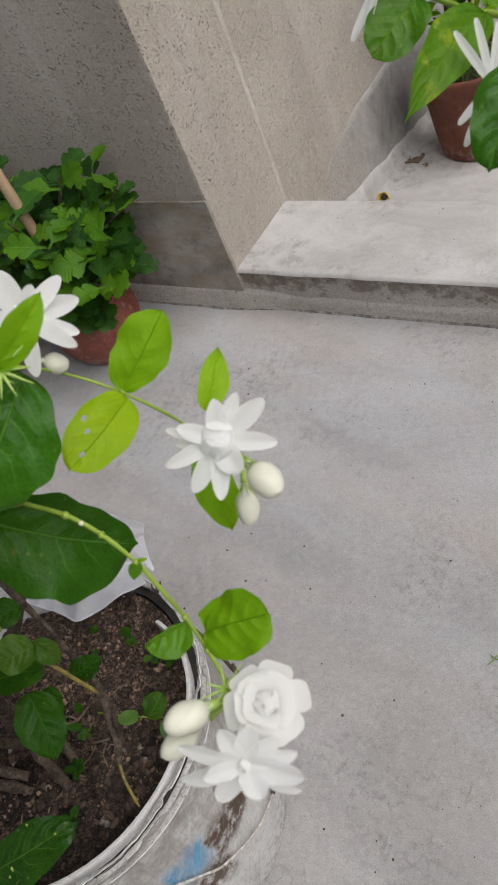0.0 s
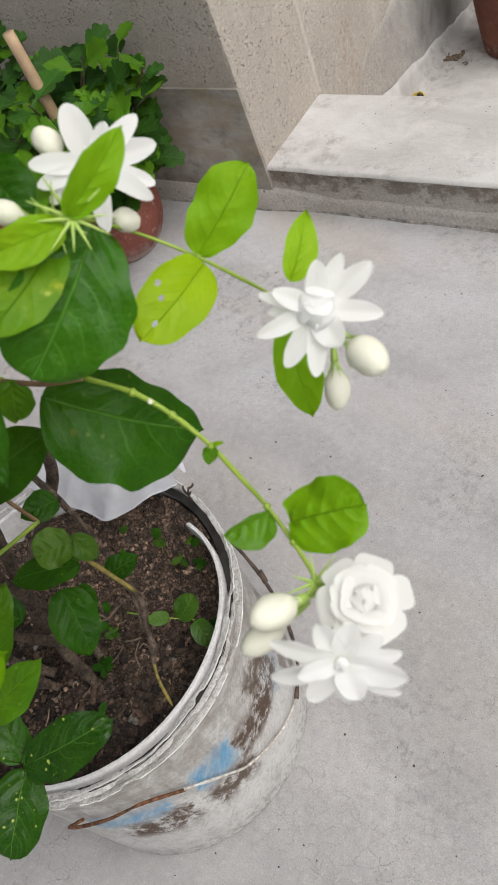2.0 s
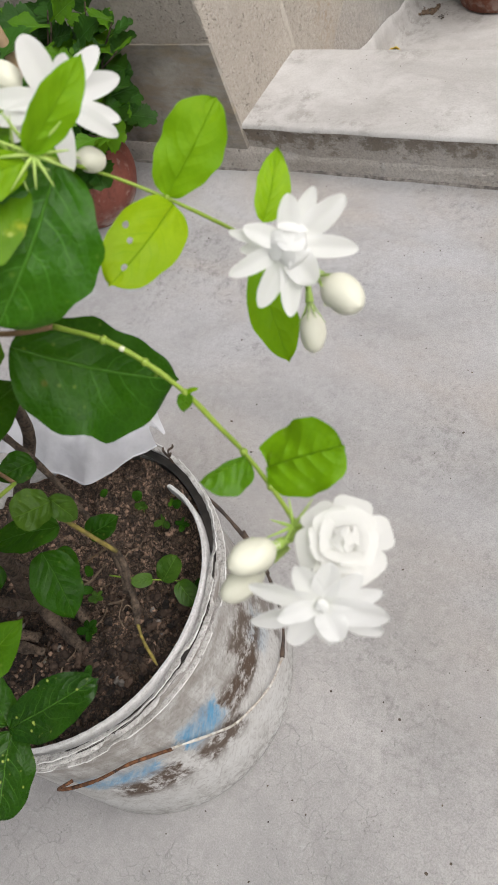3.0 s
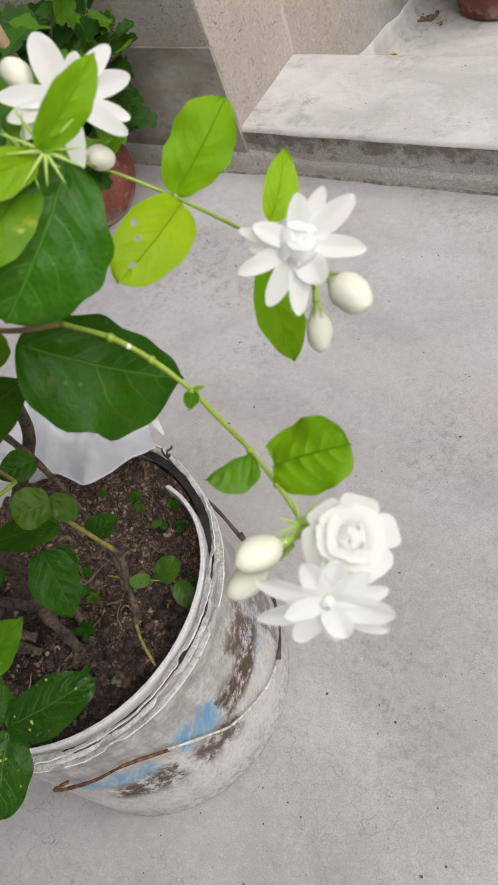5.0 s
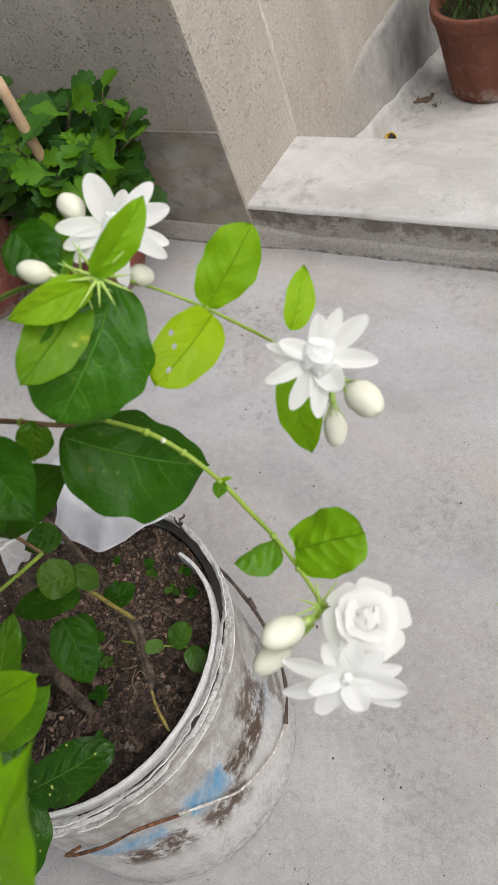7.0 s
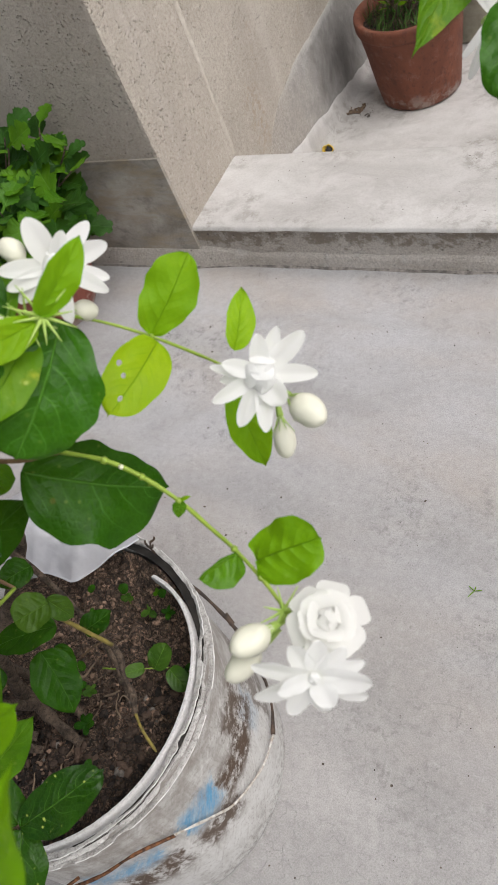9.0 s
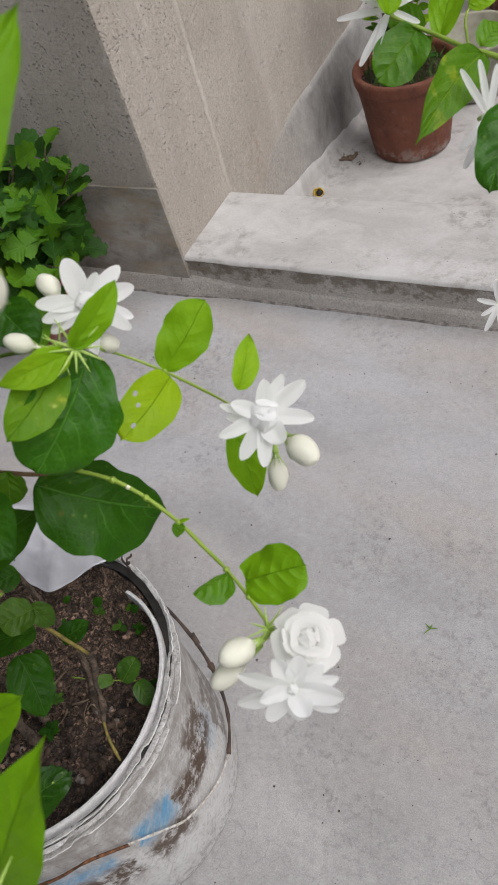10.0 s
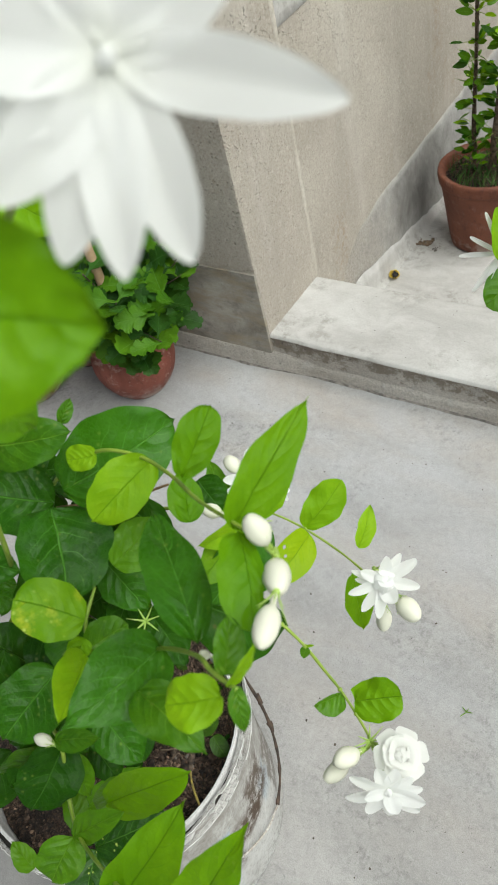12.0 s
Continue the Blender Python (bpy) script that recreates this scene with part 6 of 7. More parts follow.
leaf(jasmine, (0.3043, -0.7371, 0.2369), (0.3030, -0.7314, 0.2473), 0.0068, "dark", 0, 39, a=0.4, b=0.4, nu=6, nv=4)
# tiny seedlings come up through the soil
def seedling(at, count, size, kind, seed):
    rnd = random.Random(seed)
    x, y = at
    foot = Vector((BX + x, BY + y, SOIL_Z + soil_height(x, y)))
    weed = empty("seedling", foot, "tiny green seedling sprouting from the soil", "seedling", "seedlings in the bucket")
    tip = Vector((rnd.uniform(-0.004, 0.004), rnd.uniform(-0.004, 0.004), size * 0.9))
    tube("stem", (Vector((0, 0, -0.002)), tip * 0.5, tip), 0.0006, 0.0004, MAT_STEM, weed, 5, 3)
    mat = {"dark": MAT_LEAF_DARK, "mid": MAT_LEAF_OLIVE, "light": MAT_LEAF_MID}[kind]
    for i in range(count):
        a = 2 * math.pi * (i + rnd.uniform(-0.2, 0.2)) / count
        d = Vector((math.cos(a), math.sin(a), rnd.uniform(0.0, 0.5))).normalized() * size * rnd.uniform(0.7, 1.2)
        blade("leaf", tip, tip + d, size * rnd.uniform(0.5, 0.75), rnd.uniform(-20, 20), mat, weed, 0.5, 0.45, 0.15, 0.1, 0.04, i + seed, 8, 4, out=(0.3, -0.3, 1))


for at, count, size, kind, seed in (((0.020, 0.095), 4, 0.008, "mid", 1), ((0.044, 0.088), 3, 0.009, "mid", 2), ((0.072, 0.094), 4, 0.008, "dark", 3), ((0.060, 0.108), 3, 0.006, "light", 4), ((0.044, -0.022), 5, 0.010, "dark", 5), ((0.060, -0.058), 4, 0.011, "dark", 6), ((0.030, 0.010), 5, 0.008, "mid", 7), ((-0.010, 0.070), 3, 0.007, "dark", 8), ((0.108, 0.050), 4, 0.008, "dark", 9)):
    seedling(at, count, size, kind, seed)
# woody stems
tube("stem", ((0.3202, -0.7310, 0.4596), (0.3543, -0.7393, 0.4576), (0.3830, -0.7428, 0.4513)), 0.0016, 0.0013, MAT_TWIG, jasmine)
tube("stem", ((0.3830, -0.7428, 0.4513), (0.3856, -0.7642, 0.4616), (0.3863, -0.7910, 0.4727)), 0.0014, 0.0012, MAT_STEM, jasmine)
tube("stem", ((0.2881, -0.6969, 0.3936), (0.3396, -0.7106, 0.4031), (0.3523, -0.7148, 0.3780), (0.3601, -0.7189, 0.3565)), 0.0028, 0.0024, MAT_BARK, jasmine, knots=0.3)
tube("stem", ((0.3766, -0.7457, 0.4379), (0.3915, -0.7417, 0.4092), (0.4031, -0.7401, 0.3883), (0.4156, -0.7396, 0.3727)), 0.0018, 0.0016, MAT_MUSTARD, jasmine, knots=0.2)
tube("stem", ((0.4156, -0.7396, 0.3727), (0.4157, -0.7432, 0.3571), (0.4146, -0.7502, 0.3429), (0.4172, -0.7570, 0.3262), (0.4176, -0.7664, 0.3123)), 0.0030, 0.0026, MAT_BARK, jasmine, knots=0.8)
tube("stem", ((0.4176, -0.7664, 0.3123), (0.4219, -0.7747, 0.2991), (0.4298, -0.7830, 0.2804)), 0.0014, 0.0010, MAT_MUSTARD, jasmine, knots=0.6)
tube("stem", ((0.3601, -0.7189, 0.3565), (0.3626, -0.7211, 0.3263), (0.3625, -0.7259, 0.2964), (0.3563, -0.7361, 0.2474), (0.3545, -0.7531, 0.2116)), 0.0022, 0.0034, MAT_BARK, jasmine, knots=0.3)
tube("stem", ((0.3433, -0.7404, 0.3017), (0.3622, -0.7335, 0.3194), (0.3857, -0.7330, 0.3437)), 0.0009, 0.0007, MAT_TWIG, jasmine)
tube("stem", ((0.3194, -0.7534, 0.2642), (0.3331, -0.7473, 0.2712), (0.3399, -0.7390, 0.2773), (0.3490, -0.7337, 0.2870)), 0.0011, 0.0007, MAT_ROOTLET, jasmine, knots=0.4)
tube("stem", ((0.3331, -0.7473, 0.2712), (0.3253, -0.7478, 0.2723), (0.3205, -0.7501, 0.2718)), 0.0007, 0.0004, MAT_ROOTLET, jasmine, knots=0.4)
tube("stem", ((0.3642, -0.7579, 0.2773), (0.3754, -0.7548, 0.2844), (0.3820, -0.7516, 0.2881)), 0.0008, 0.0005, MAT_ROOTLET, jasmine, knots=0.4)
tube("stem", ((0.3679, -0.7254, 0.3178), (0.3832, -0.7343, 0.3225), (0.3957, -0.7445, 0.3219), (0.4017, -0.7528, 0.3201)), 0.0024, 0.0018, MAT_BARK, jasmine, knots=0.9)
tube("stem", ((0.3856, -0.7598, 0.2881), (0.3905, -0.7553, 0.2936), (0.3934, -0.7559, 0.2847)), 0.0005, 0.0003, MAT_ROOTLET, jasmine)
tube("stem", ((0.3894, -0.7693, 0.2806), (0.3874, -0.7649, 0.2908), (0.3901, -0.7559, 0.3002)), 0.0006, 0.0003, MAT_ROOTLET, jasmine)
tube("root", ((0.2410, -0.7670, 0.2320), (0.2870, -0.7800, 0.2380), (0.3120, -0.7870, 0.2360), (0.3310, -0.7920, 0.2280)), 0.0060, 0.0050, MAT_BARK, jasmine, knots=0.45, seg=12, steps=10)
tube("root", ((0.3040, -0.7640, 0.2360), (0.3180, -0.7700, 0.2340), (0.3290, -0.7750, 0.2270)), 0.0042, 0.0036, MAT_BARK, jasmine, knots=0.45, seg=12, steps=10)
tube("root", ((0.2470, -0.8100, 0.2350), (0.2740, -0.8050, 0.2390), (0.2870, -0.8000, 0.2300)), 0.0048, 0.0044, MAT_BARK, jasmine, knots=0.45, seg=12, steps=10)
tube("root", ((0.2550, -0.8200, 0.2330), (0.2830, -0.8130, 0.2360), (0.2980, -0.8080, 0.2280)), 0.0046, 0.0040, MAT_BARK, jasmine, knots=0.45, seg=12, steps=10)
tube("stem", ((0.2260, -0.7990, 0.2400), (0.2330, -0.7560, 0.2620), (0.2460, -0.7140, 0.3000), (0.3048, -0.6915, 0.3848), (0.3482, -0.6946, 0.4606)), 0.0075, 0.0040, MAT_BARK, jasmine, knots=0.3)
tube("stem", ((0.2580, -0.7760, 0.2320), (0.2994, -0.7624, 0.3476), (0.3252, -0.7482, 0.4325), (0.3689, -0.7429, 0.5130)), 0.0060, 0.0032, MAT_BARK, jasmine, knots=0.3)
# dense crown above the bucket
tube("stem", ((0.4066, -0.7710, 0.6654), (0.4406, -0.7489, 0.7142), (0.4803, -0.7431, 0.7475), (0.5075, -0.7401, 0.7522), (0.5362, -0.7491, 0.7613), (0.5714, -0.7681, 0.7820), (0.5986, -0.7773, 0.7908), (0.6128, -0.7786, 0.7870)), 0.0012, 0.0007, MAT_STEM, jasmine, knots=0.2)
tube("stem", ((0.6128, -0.7786, 0.7870), (0.6142, -0.7794, 0.7827), (0.6235, -0.7926, 0.7833)), 0.0009, 0.0008, MAT_STEM, jasmine)
tube("stem", ((0.4713, -0.8392, 0.6006), (0.4916, -0.8136, 0.6612), (0.4926, -0.8015, 0.6833), (0.4876, -0.7852, 0.6885)), 0.0012, 0.0008, MAT_STEM, jasmine, knots=0.2)
tube("stem", ((0.5047, -0.8080, 0.6562), (0.5518, -0.8066, 0.7095), (0.6005, -0.8197, 0.7660), (0.6159, -0.8263, 0.7779), (0.6295, -0.8294, 0.7827)), 0.0011, 0.0008, MAT_STEM, jasmine, knots=0.2)
tube("stem", ((0.4134, -0.8295, 0.5627), (0.4595, -0.8424, 0.5852), (0.4631, -0.8588, 0.5499), (0.4879, -0.8756, 0.5519), (0.5442, -0.8865, 0.6012), (0.5756, -0.8885, 0.6206), (0.5960, -0.8752, 0.6231)), 0.0014, 0.0009, MAT_STEM, jasmine, knots=0.2)
tube("stem", ((0.4001, -0.8031, 0.6187), (0.4226, -0.7795, 0.6625), (0.4488, -0.7658, 0.7106)), 0.0014, 0.0010, MAT_STEM, jasmine)
tube("stem", ((0.4315, -0.7530, 0.6894), (0.4708, -0.7306, 0.6926), (0.4925, -0.7189, 0.7002)), 0.0009, 0.0007, MAT_TWIG, jasmine)
tube("stem", ((0.275, -0.775, 0.225), (0.315, -0.80, 0.34), (0.38, -0.82, 0.46), (0.4134, -0.8295, 0.5627)), 0.0042, 0.0026, MAT_BARK, jasmine, knots=0.3)
tube("stem", ((0.262, -0.755, 0.225), (0.30, -0.77, 0.36), (0.37, -0.77, 0.52), (0.4066, -0.7710, 0.6654)), 0.0038, 0.0022, MAT_BARK, jasmine, knots=0.3)
leaf(jasmine, (0.5962, -0.7779, 0.7882), (0.6060, -0.7291, 0.8150), 0.0205, "fresh", 6, 40, a=0.50, b=0.80, fold=0.10, acute=0.09, bow=-0.05)
leaf(jasmine, (0.5596, -0.7620, 0.7836), (0.5614, -0.7356, 0.8013), 0.0185, "fresh", -5, 41, a=0.55, b=0.45)
leaf(jasmine, (0.4585, -0.7578, 0.7238), (0.4917, -0.6969, 0.7305), 0.0480, "deep", -8, 42, a=0.48, b=0.55)
leaf(jasmine, (0.4809, -0.7439, 0.7465), (0.4690, -0.7537, 0.7477), 0.0141, "light", 0, 43, a=0.4, b=0.35)
leaf(jasmine, (0.5132, -0.7382, 0.7497), (0.5018, -0.7760, 0.7402), 0.0264, "light", 10, 44, a=0.5, b=0.5)
leaf(jasmine, (0.6022, -0.8175, 0.7719), (0.5493, -0.7756, 0.7715), 0.0236, "deep", -5, 45, a=0.60, b=0.85, fold=0.22)
leaf(jasmine, (0.6008, -0.7794, 0.7905), (0.6209, -0.8080, 0.7767), 0.0175, "fresh", -6, 46, a=0.5, b=0.5, fold=0.12, halves=(0.6, 1.4))
leaf(jasmine, (0.6179, -0.8239, 0.7728), (0.6120, -0.8076, 0.7831), 0.0117, "mid", 0, 47, a=0.48, b=0.55)
leaf(jasmine, (0.6199, -0.8298, 0.7692), (0.6019, -0.8406, 0.7664), 0.0190, "light", 6, 48, a=0.4, b=0.4)
leaf(jasmine, (0.6259, -0.8296, 0.7822), (0.6328, -0.8184, 0.7965), 0.0062, "light", 30, 49)
leaf(jasmine, (0.6286, -0.8290, 0.7835), (0.6345, -0.8371, 0.7709), 0.0070, "mid", 0, 50)
leaf(jasmine, (0.5555, -0.8059, 0.7131), (0.5451, -0.8594, 0.7238), 0.0337, "deep", 8, 51, a=0.50, b=0.85, acute=0.13, fold=0.2)
leaf(jasmine, (0.5059, -0.8168, 0.6843), (0.5241, -0.8524, 0.6956), 0.0190, "light", -8, 52, halves=(0.6, 1.4))
leaf(jasmine, (0.5159, -0.8114, 0.7165), (0.4910, -0.8240, 0.7358), 0.0279, "spot", 12, 53, a=0.4, b=0.35)
leaf(jasmine, (0.4995, -0.8130, 0.6773), (0.5085, -0.7898, 0.6737), 0.0226, "mid", 0, 54, a=0.48, b=0.55)
leaf(jasmine, (0.5003, -0.8102, 0.6859), (0.5016, -0.8233, 0.6826), 0.0123, "fresh", 0, 55)
leaf(jasmine, (0.4522, -0.7661, 0.7151), (0.4843, -0.8005, 0.6924), 0.0505, "deep", -6, 56, a=0.48, b=0.55, fold=0.2, wave=0.06)
leaf(jasmine, (0.4465, -0.7596, 0.7096), (0.4125, -0.7797, 0.7255), 0.0391, "deep", 6, 57, a=0.48, b=0.55)
leaf(jasmine, (0.4295, -0.8098, 0.7205), (0.4649, -0.8037, 0.7147), 0.0257, "deep", 0, 58)
leaf(jasmine, (0.4878, -0.7701, 0.6879), (0.4968, -0.7357, 0.6922), 0.0267, "mid", 0, 59)
leaf(jasmine, (0.4688, -0.7630, 0.6708), (0.4961, -0.7692, 0.6477), 0.0292, "deep", 10, 60)
leaf(jasmine, (0.4239, -0.7681, 0.7542), (0.4670, -0.7431, 0.7566), 0.0280, "mid", -10, 61, a=0.48, b=0.55)
leaf(jasmine, (0.4549, -0.7385, 0.7541), (0.4541, -0.7261, 0.7607), 0.0081, "mid", 0, 62)
leaf(jasmine, (0.5618, -0.8283, 0.7181), (0.6003, -0.8351, 0.7086), 0.0240, "mid", -6, 63, a=0.48, b=0.80, acute=0.14)
leaf(jasmine, (0.5065, -0.8285, 0.6404), (0.5309, -0.8348, 0.6192), 0.0273, "deep", 15, 64)
leaf(jasmine, (0.4983, -0.8547, 0.5640), (0.5478, -0.8234, 0.5989), 0.0278, "fresh", 12, 65, a=0.48, b=0.55, wave=0.06)
leaf(jasmine, (0.5475, -0.8935, 0.5912), (0.5672, -0.8410, 0.6293), 0.0320, "fresh", -6, 66, a=0.42, b=0.75, acute=0.12)
leaf(jasmine, (0.5946, -0.8858, 0.6208), (0.6172, -0.8432, 0.6767), 0.0275, "fresh", -4, 67, a=0.42, b=0.8, acute=0.12)
leaf(jasmine, (0.4854, -0.8778, 0.5521), (0.5141, -0.8539, 0.5720), 0.0175, "mid", 0, 68)
leaf(jasmine, (0.4843, -0.8777, 0.5501), (0.4808, -0.9024, 0.5347), 0.0285, "mid", 0, 69, a=0.48, b=0.55)
leaf(jasmine, (0.4591, -0.8420, 0.5788), (0.4548, -0.8796, 0.5576), 0.0379, "dark", -8, 70, a=0.4, b=0.5)
leaf(jasmine, (0.4589, -0.8455, 0.5694), (0.4761, -0.8537, 0.5447), 0.0179, "mid", 0, 71)
leaf(jasmine, (0.4631, -0.8297, 0.5567), (0.4803, -0.8361, 0.5333), 0.0199, "dark", 0, 72)
leaf(jasmine, (0.5076, -0.8544, 0.6633), (0.5283, -0.8431, 0.6643), 0.0120, "mid", 0, 73)
leaf(jasmine, (0.4598, -0.8181, 0.6305), (0.4477, -0.8620, 0.6144), 0.0396, "deep", 10, 74, a=0.48, b=0.55)
leaf(jasmine, (0.5261, -0.7414, 0.7104), (0.5120, -0.7233, 0.7259), 0.0196, "fresh", 10, 75)
leaf(jasmine, (0.5454, -0.8858, 0.6009), (0.5627, -0.9114, 0.5849), 0.0251, "fresh", 0, 76)
leaf(jasmine, (0.4699, -0.8712, 0.5223), (0.4504, -0.8548, 0.5333), 0.0164, "mid", 0, 77)
# filler leaves behind, their dark colour painting shade between the others
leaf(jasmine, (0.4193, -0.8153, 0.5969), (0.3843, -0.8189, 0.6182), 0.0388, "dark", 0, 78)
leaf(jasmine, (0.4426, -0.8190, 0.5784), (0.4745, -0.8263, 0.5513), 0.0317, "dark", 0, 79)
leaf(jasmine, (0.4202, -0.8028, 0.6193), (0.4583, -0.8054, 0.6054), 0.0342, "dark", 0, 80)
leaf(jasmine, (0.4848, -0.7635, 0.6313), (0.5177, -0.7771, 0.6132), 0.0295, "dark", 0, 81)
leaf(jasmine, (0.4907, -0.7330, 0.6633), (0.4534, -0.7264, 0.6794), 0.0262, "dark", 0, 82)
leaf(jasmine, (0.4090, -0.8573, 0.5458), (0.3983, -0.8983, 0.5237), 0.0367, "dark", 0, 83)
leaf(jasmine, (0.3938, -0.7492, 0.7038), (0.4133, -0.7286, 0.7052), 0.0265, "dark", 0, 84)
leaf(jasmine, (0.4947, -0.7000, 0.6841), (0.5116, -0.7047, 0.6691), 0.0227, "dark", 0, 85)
leaf(jasmine, (0.4530, -0.9028, 0.5113), (0.4366, -0.8980, 0.5260), 0.0141, "mid", 0, 86)
bud(jasmine, (0.6126, -0.7785, 0.7845), (0.6066, -0.7787, 0.8020), 0.0053, 8, neck=0.25)
bud(jasmine, (0.6120, -0.7763, 0.7784), (0.6255, -0.7945, 0.7873), 0.0057, 9, neck=0.25)
bud(jasmine, (0.6241, -0.7923, 0.7870), (0.6321, -0.8165, 0.7902), 0.0051, 10, neck=0.4)
bud(jasmine, (0.5016, -0.8539, 0.6493), (0.4874, -0.8561, 0.6501), 0.0036, 12)
bud(jasmine, (0.6064, -0.8168, 0.7641), (0.6025, -0.8192, 0.7676), 0.0022, 13, sepals=0)
spikes(jasmine, (0.6071, -0.8831, 0.6421), (0.333, -0.073, 0.940), 0.0110, 8, 72, 14, 0.0006)
spikes(jasmine, (0.5021, -0.7771, 0.6521), (0.518, -0.279, 0.809), 0.011, 7, 70, 15, 0.0005)
# tall shoot nearest to the eye
tube("stem", ((0.4600, -0.8038, 0.7179), (0.5174, -0.8093, 0.8436), (0.5751, -0.8154, 0.9123), (0.5952, -0.8128, 0.9356), (0.6246, -0.8178, 0.9612), (0.6473, -0.8218, 0.9738)), 0.0014, 0.0008, MAT_STEM, jasmine)
tube("stem", ((0.6246, -0.8178, 0.9612), (0.6360, -0.8420, 0.9660), (0.6478, -0.8640, 0.9674)), 0.0007, 0.0006, MAT_STEM, jasmine)
leaf(jasmine, (0.6478, -0.8640, 0.9674), (0.6679, -0.8504, 0.9598), 0.0270, "fresh", 0, 87, a=0.45, b=0.8, out=(0.70, -0.42, 0.50))
tube("stem", ((0.3624, -0.7078, 0.6665), (0.3640, -0.6860, 0.7600), (0.3725, -0.6596, 0.8323)), 0.0012, 0.0008, MAT_STEM, jasmine)
leaf(jasmine, (0.3725, -0.6596, 0.8323), (0.4119, -0.6545, 0.8094), 0.0320, "light", 0, 88, out=(0.70, -0.50, 0.40))
leaf(jasmine, (0.5711, -0.8170, 0.9280), (0.5725, -0.7905, 0.9319), 0.0131, "light", 0, 89)
leaf(jasmine, (0.5461, -0.8158, 0.8756), (0.5515, -0.8047, 0.8517), 0.0212, "mid", 0, 90)
leaf(jasmine, (0.5550, -0.8235, 0.9062), (0.5659, -0.8002, 0.9154), 0.0163, "light", -10, 91)
star_flower(jasmine, (0.6702, -0.8379, 0.9888), (0.675, -0.685, 0.272), VIEW_UP, ((86, 29, 8.6, 6), (146, 26, 8.6, 4), (166, 26, 8.0, 8), (184, 25, 8.6, 2), (210, 22, 9, 8), (236, 25, 10, 0), (264, 25, 10, 2), (298, 25, 10, 0), (330, 25, 10, 0), (8, 24, 10, -4), (40, 20, 9, 8)), 1.5, 33, 0.011, shape=(0.45, 0.66), size=0.00092)
# inner leaves, mostly coloured dark to stand in for the crown's shade
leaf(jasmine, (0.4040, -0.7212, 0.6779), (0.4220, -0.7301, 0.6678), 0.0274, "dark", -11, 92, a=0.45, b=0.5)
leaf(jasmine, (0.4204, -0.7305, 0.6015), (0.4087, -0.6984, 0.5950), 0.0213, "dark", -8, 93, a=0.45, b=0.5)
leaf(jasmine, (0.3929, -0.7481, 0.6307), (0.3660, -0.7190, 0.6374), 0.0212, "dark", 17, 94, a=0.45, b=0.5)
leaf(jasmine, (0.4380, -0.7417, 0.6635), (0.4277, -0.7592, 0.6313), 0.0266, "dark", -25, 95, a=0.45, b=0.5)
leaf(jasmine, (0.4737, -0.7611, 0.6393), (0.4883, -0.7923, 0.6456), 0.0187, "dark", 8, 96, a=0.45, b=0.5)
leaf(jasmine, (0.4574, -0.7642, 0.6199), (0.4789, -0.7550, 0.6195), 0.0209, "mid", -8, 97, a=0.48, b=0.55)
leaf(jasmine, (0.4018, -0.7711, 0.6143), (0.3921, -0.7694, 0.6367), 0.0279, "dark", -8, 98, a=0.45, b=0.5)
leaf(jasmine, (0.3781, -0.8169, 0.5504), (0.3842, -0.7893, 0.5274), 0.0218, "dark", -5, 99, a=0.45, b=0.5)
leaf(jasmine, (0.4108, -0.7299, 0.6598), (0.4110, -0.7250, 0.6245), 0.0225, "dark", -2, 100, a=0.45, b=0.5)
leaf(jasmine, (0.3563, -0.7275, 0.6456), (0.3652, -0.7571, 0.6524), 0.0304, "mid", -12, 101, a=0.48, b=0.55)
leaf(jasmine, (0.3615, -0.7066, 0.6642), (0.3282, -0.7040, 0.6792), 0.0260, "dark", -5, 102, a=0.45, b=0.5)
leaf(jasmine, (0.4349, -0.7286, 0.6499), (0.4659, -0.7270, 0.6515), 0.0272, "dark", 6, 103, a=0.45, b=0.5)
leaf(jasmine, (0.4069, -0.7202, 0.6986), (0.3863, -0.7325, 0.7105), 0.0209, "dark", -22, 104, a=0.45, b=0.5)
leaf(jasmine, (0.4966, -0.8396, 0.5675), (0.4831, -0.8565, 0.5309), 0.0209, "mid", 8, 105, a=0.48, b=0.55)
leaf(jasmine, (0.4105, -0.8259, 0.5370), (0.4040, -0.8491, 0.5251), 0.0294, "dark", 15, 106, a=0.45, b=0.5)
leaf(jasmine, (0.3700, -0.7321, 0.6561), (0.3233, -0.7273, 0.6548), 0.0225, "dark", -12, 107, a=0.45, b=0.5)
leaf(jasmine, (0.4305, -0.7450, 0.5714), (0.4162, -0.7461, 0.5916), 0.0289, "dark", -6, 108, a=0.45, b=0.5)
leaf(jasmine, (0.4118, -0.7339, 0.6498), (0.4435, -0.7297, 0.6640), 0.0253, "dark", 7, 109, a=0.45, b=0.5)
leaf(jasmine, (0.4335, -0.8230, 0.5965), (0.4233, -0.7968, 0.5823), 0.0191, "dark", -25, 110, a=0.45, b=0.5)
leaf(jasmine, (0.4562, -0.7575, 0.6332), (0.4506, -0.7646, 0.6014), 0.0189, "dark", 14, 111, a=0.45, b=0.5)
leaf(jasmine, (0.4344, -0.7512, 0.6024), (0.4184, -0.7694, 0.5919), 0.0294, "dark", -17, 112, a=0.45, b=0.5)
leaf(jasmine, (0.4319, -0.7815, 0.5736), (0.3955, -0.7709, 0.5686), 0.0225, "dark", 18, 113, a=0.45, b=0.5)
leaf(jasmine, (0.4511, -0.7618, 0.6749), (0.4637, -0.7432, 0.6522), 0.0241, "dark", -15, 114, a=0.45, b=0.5)
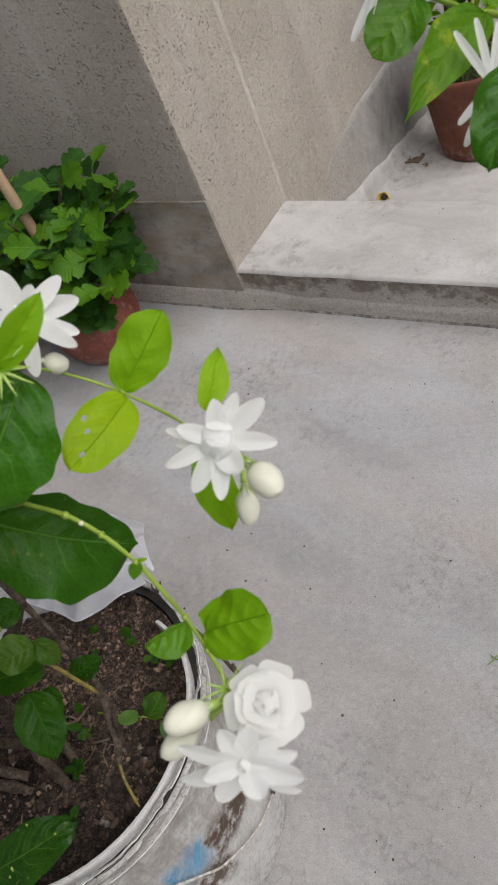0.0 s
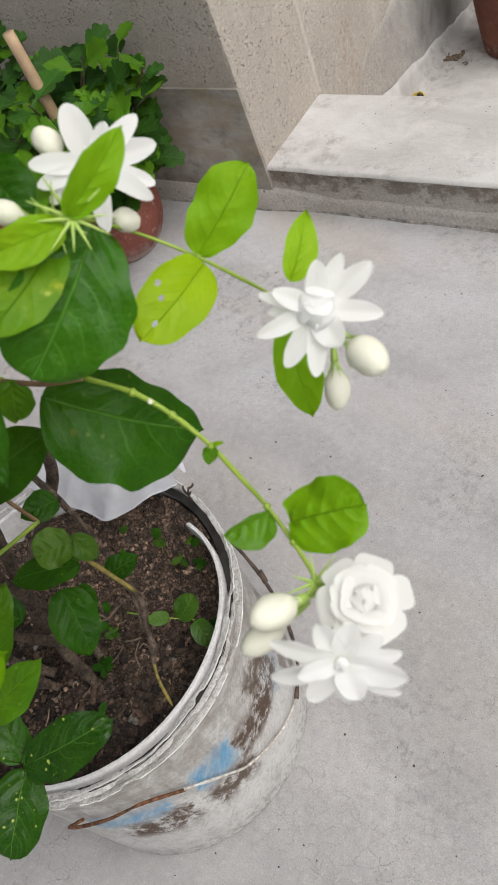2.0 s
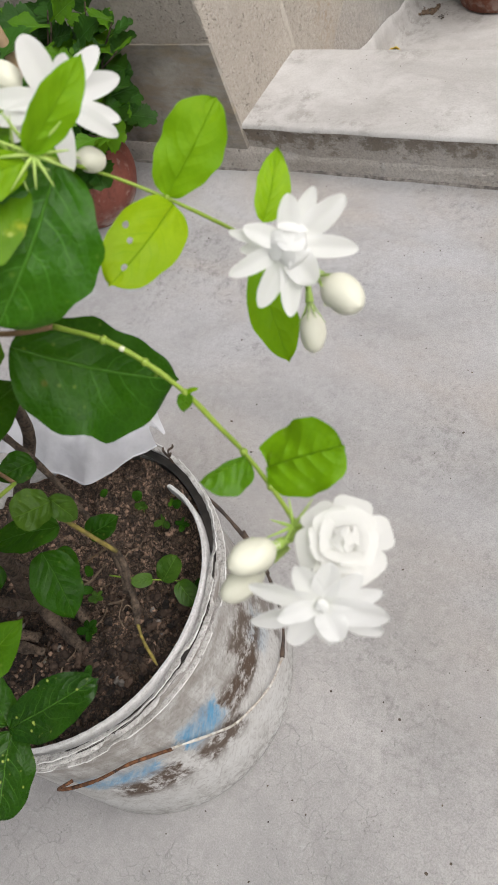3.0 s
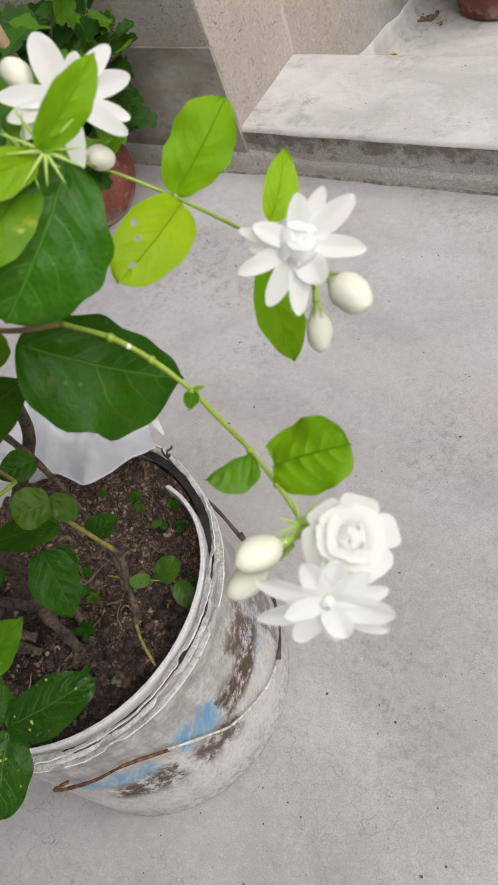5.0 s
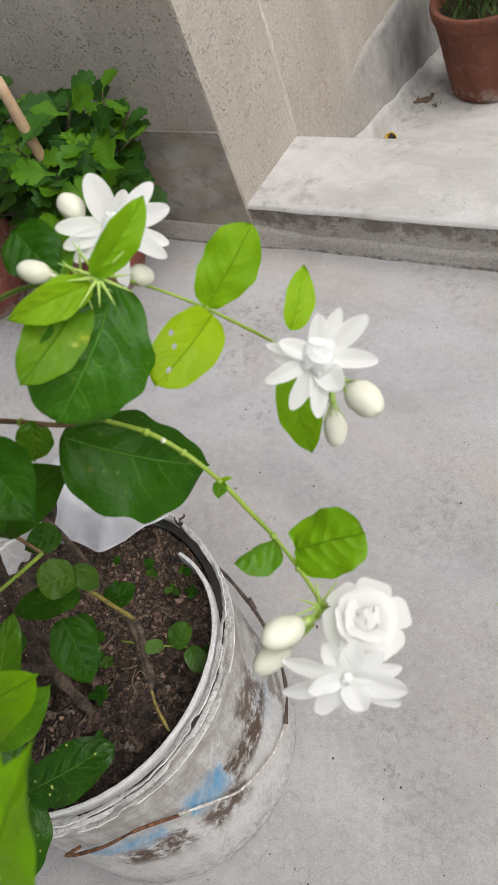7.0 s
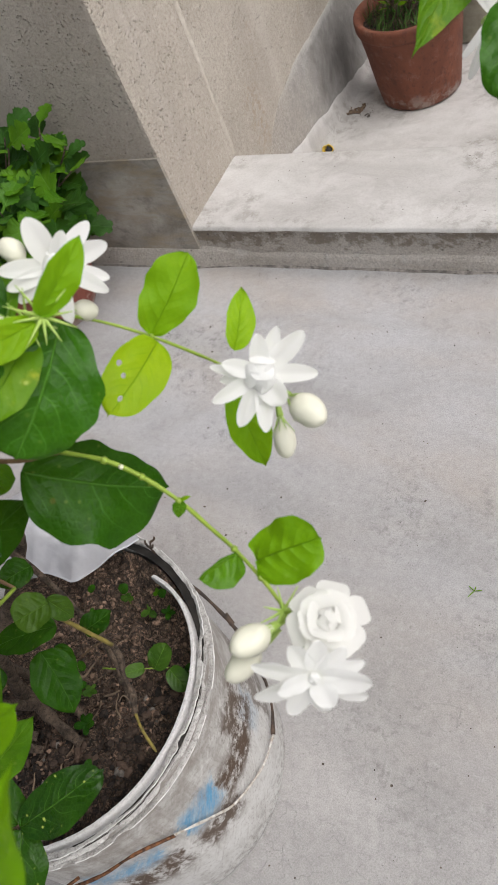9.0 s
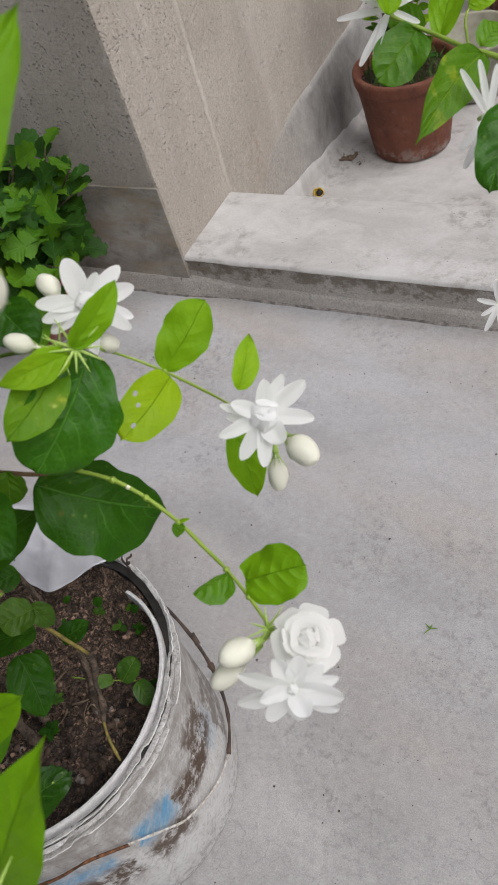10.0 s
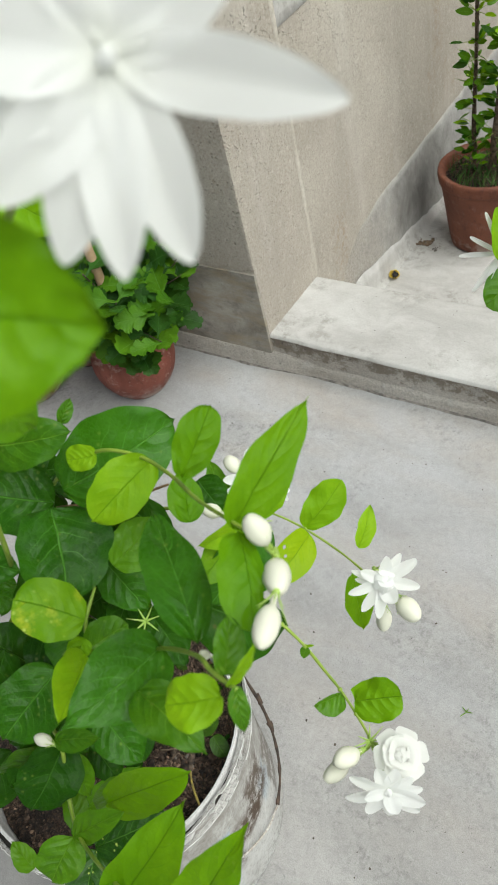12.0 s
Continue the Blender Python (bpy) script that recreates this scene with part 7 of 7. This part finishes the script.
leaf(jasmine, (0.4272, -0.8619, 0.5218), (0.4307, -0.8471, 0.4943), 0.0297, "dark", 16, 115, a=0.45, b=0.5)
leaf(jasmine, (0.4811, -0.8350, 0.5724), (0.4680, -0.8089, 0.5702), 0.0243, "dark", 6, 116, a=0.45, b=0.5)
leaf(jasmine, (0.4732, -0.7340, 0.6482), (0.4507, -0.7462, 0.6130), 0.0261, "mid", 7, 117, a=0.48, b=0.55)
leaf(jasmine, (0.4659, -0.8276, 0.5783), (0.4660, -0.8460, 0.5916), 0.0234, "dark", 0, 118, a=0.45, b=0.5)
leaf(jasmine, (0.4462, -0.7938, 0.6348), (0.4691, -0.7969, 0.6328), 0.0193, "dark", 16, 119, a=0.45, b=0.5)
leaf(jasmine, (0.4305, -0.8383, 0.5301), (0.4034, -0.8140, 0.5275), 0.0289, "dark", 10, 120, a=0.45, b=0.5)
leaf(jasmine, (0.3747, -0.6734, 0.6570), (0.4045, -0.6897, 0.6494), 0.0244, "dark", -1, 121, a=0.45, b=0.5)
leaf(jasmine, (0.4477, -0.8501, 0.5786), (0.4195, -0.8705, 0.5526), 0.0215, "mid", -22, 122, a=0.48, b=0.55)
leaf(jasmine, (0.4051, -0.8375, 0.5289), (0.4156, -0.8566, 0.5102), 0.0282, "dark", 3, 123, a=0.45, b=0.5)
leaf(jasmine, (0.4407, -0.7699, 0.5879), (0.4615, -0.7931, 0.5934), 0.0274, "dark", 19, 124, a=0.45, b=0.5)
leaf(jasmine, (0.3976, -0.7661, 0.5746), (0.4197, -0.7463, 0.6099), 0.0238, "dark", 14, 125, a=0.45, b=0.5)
# leaves deep in the crown, coloured dark to deepen the shade in its gaps
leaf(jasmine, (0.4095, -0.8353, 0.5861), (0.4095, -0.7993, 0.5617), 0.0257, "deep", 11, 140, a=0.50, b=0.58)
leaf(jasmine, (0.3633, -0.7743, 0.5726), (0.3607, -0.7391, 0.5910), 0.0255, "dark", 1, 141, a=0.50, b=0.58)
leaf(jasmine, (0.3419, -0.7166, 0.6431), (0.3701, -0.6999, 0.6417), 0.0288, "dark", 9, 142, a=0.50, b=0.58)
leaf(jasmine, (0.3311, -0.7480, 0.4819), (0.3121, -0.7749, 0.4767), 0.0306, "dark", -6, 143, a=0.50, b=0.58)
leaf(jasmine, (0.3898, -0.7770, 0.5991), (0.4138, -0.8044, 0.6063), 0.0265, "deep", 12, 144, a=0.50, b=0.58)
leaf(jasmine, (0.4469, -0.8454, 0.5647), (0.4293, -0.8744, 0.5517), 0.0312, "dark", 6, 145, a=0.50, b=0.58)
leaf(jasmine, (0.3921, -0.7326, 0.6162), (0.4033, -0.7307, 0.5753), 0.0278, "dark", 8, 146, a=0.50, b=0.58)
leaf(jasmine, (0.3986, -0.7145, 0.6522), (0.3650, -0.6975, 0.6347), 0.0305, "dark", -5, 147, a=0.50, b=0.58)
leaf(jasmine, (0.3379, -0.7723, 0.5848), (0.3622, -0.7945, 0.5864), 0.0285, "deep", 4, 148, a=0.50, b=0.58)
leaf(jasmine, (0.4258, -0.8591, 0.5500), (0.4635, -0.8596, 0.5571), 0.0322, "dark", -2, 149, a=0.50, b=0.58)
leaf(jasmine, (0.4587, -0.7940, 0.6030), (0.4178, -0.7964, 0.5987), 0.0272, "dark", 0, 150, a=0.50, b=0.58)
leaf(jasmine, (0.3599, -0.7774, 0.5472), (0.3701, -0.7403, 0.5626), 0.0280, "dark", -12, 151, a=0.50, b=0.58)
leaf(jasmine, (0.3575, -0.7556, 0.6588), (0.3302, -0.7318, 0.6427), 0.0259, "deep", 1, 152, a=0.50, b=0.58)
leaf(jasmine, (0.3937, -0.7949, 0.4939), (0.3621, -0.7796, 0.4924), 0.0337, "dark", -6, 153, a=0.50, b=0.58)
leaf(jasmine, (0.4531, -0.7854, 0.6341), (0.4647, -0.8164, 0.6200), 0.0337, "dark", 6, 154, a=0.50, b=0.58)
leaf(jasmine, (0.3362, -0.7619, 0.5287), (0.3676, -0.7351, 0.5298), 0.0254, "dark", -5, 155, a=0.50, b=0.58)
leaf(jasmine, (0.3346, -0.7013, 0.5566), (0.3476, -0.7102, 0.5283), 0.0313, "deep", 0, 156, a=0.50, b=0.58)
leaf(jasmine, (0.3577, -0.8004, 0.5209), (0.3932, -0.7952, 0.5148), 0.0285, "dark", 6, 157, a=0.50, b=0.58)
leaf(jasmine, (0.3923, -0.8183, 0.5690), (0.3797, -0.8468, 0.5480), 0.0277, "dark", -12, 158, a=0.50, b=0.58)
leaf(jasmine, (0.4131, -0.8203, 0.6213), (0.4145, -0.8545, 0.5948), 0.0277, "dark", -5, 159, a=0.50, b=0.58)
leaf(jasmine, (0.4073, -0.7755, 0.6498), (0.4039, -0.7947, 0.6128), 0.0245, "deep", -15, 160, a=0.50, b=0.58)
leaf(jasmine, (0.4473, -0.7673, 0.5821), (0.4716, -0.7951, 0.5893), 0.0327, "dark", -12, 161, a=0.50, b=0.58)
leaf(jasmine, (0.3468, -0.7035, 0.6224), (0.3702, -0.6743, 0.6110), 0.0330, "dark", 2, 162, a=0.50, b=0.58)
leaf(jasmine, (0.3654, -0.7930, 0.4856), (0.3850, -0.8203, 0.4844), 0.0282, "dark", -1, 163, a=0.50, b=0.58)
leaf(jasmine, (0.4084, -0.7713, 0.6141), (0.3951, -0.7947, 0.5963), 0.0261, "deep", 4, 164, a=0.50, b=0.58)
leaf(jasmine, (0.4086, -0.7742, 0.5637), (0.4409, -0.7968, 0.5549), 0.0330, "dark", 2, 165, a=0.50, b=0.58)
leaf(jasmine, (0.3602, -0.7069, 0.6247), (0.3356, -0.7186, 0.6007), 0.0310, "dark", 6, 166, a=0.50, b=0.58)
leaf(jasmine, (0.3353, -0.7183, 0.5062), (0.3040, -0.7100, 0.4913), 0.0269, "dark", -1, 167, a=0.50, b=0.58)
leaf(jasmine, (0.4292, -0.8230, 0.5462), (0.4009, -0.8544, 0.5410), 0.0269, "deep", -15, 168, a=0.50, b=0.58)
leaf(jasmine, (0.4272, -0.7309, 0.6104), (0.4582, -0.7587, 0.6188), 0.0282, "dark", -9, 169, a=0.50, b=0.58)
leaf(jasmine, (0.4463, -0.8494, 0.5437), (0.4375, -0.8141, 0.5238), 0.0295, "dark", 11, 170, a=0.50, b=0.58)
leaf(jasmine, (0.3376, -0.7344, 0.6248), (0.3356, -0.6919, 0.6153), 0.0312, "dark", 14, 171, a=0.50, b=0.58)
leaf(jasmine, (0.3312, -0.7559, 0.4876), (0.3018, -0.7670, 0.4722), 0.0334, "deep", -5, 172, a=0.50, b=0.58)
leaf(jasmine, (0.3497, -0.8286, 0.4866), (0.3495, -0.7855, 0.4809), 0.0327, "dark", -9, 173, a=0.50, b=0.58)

# ---- the neighbouring flowering bush ----
bush = empty("jasmine_bush", (0, 0, 0), "neighbouring jasmine bush with thin-petalled white flowers", "plant")
# neighbouring bush: thin-petalled flowers
tube("stem", ((0.5765, -0.4449, 0.6801), (0.5990, -0.4420, 0.6681), (0.6251, -0.4573, 0.6656), (0.6422, -0.4617, 0.6627), (0.6754, -0.4718, 0.6512)), 0.0013, 0.0016, MAT_STEM, bush, knots=0.2)
tube("stem", ((0.6251, -0.4573, 0.6656), (0.6120, -0.4169, 0.6618), (0.6108, -0.3964, 0.6637)), 0.0008, 0.0006, MAT_STEM, bush)
tube("stem", ((0.5952, -0.4094, 0.6500), (0.6068, -0.4295, 0.6558), (0.6251, -0.4573, 0.6656)), 0.0008, 0.0009, MAT_STEM, bush)
star_flower(bush, (0.5809, -0.4479, 0.6835), (0.30, -0.80, 0.52), VIEW_UP, ((-93, 29, 3.4, 4), (-62, 25, 3.2, 8), (-24, 31, 3.2, 4), (38, 36, 3.8, 0), (69, 35, 3.6, 2), (214, 32, 4.0, 4), (203, 25, 3.4, 10), (120, 18, 3.2, 8)), 0, 41, 0.012, 0, shape=(0.35, 0.32), size=0.00095)
leaf(bush, (0.5846, -0.4598, 0.6864), (0.5747, -0.4335, 0.7119), 0.0196, "light", 30, 126, a=0.55, b=0.5)
leaf(bush, (0.5931, -0.4420, 0.6691), (0.5797, -0.4736, 0.6570), 0.0270, "mid", 0, 127, a=0.4, b=0.4)
leaf(bush, (0.5963, -0.4151, 0.6520), (0.5979, -0.3500, 0.6711), 0.0240, "fresh", -20, 128, a=0.5, b=0.45)
leaf(bush, (0.6358, -0.4704, 0.6701), (0.6195, -0.5325, 0.6570), 0.0234, "bush", -15, 129, a=0.5, b=0.8, acute=0.13, bow=0.10, quilt=0.045)
leaf(bush, (0.6621, -0.5107, 0.6657), (0.6591, -0.5504, 0.6454), 0.0291, "deep", 0, 130, a=0.4, b=0.5, quilt=0.018)
leaf(bush, (0.5904, -0.4271, 0.6608), (0.5695, -0.4193, 0.6727), 0.0176, "mid", 0, 131)
leaf(bush, (0.6003, -0.4412, 0.6651), (0.5954, -0.4543, 0.6586), 0.0068, "mid", 20, 132)
leaf(bush, (0.6104, -0.4050, 0.6645), (0.6246, -0.3936, 0.6640), 0.0105, "light", 0, 133)
leaf(bush, (0.6306, -0.4537, 0.6648), (0.6341, -0.4304, 0.6658), 0.0144, "mid", 0, 134)
leaf(bush, (0.6608, -0.4611, 0.6543), (0.6667, -0.4210, 0.6662), 0.0257, "mid", 0, 135)
star_flower(bush, (0.6474, -0.5045, 0.6559), (0.500, -0.704, 0.504), VIEW_UP, ((-38, 27, 3.6, 6), (-18, 27, 3.4, 10), (5, 24, 3.4, 2), (204, 27, 4.2, 4), (222, 21, 3.6, 8), (60, 24, 3.4, 0), (110, 24, 3.4, 4), (160, 22, 3.4, 0)), 0, 43, 0.012, 0, shape=(0.35, 0.34), size=0.00095)
star_flower(bush, (0.6094, -0.3415, 0.3853), (0.30, -0.80, 0.52), VIEW_UP, ((-8, 24, 5.2, 12), (28, 26, 5.0, 4), (-72, 20, 4.6, 6), (-118, 18, 4.4, 10), (-152, 27, 5.0, 4), (176, 24, 5.2, 8), (98, 26, 5.0, 4), (62, 22, 4.6, 0), (140, 22, 4.6, 6)), 0, 45, 0.012, 0, shape=(0.42, 0.40))
tube("stem", ((0.6754, -0.4718, 0.6512), (0.7022, -0.4236, 0.5865), (0.7289, -0.3595, 0.4501), (0.7651, -0.3401, 0.2193)), 0.0018, 0.0024, MAT_STEM, bush)
tube("stem", ((0.6463, -0.5005, 0.6484), (0.6574, -0.4837, 0.6398), (0.6754, -0.4718, 0.6512)), 0.0009, 0.0010, MAT_STEM, bush)
tube("stem", ((0.6066, -0.3310, 0.3878), (0.6262, -0.3163, 0.4071), (0.7289, -0.3595, 0.4501)), 0.0009, 0.0010, MAT_STEM, bush)
tube("stem", ((0.7651, -0.3401, 0.2193), (0.785, -0.320, 0.110), (0.795, -0.320, 0.0)), 0.0024, 0.004, MAT_BARK, bush, knots=0.2)
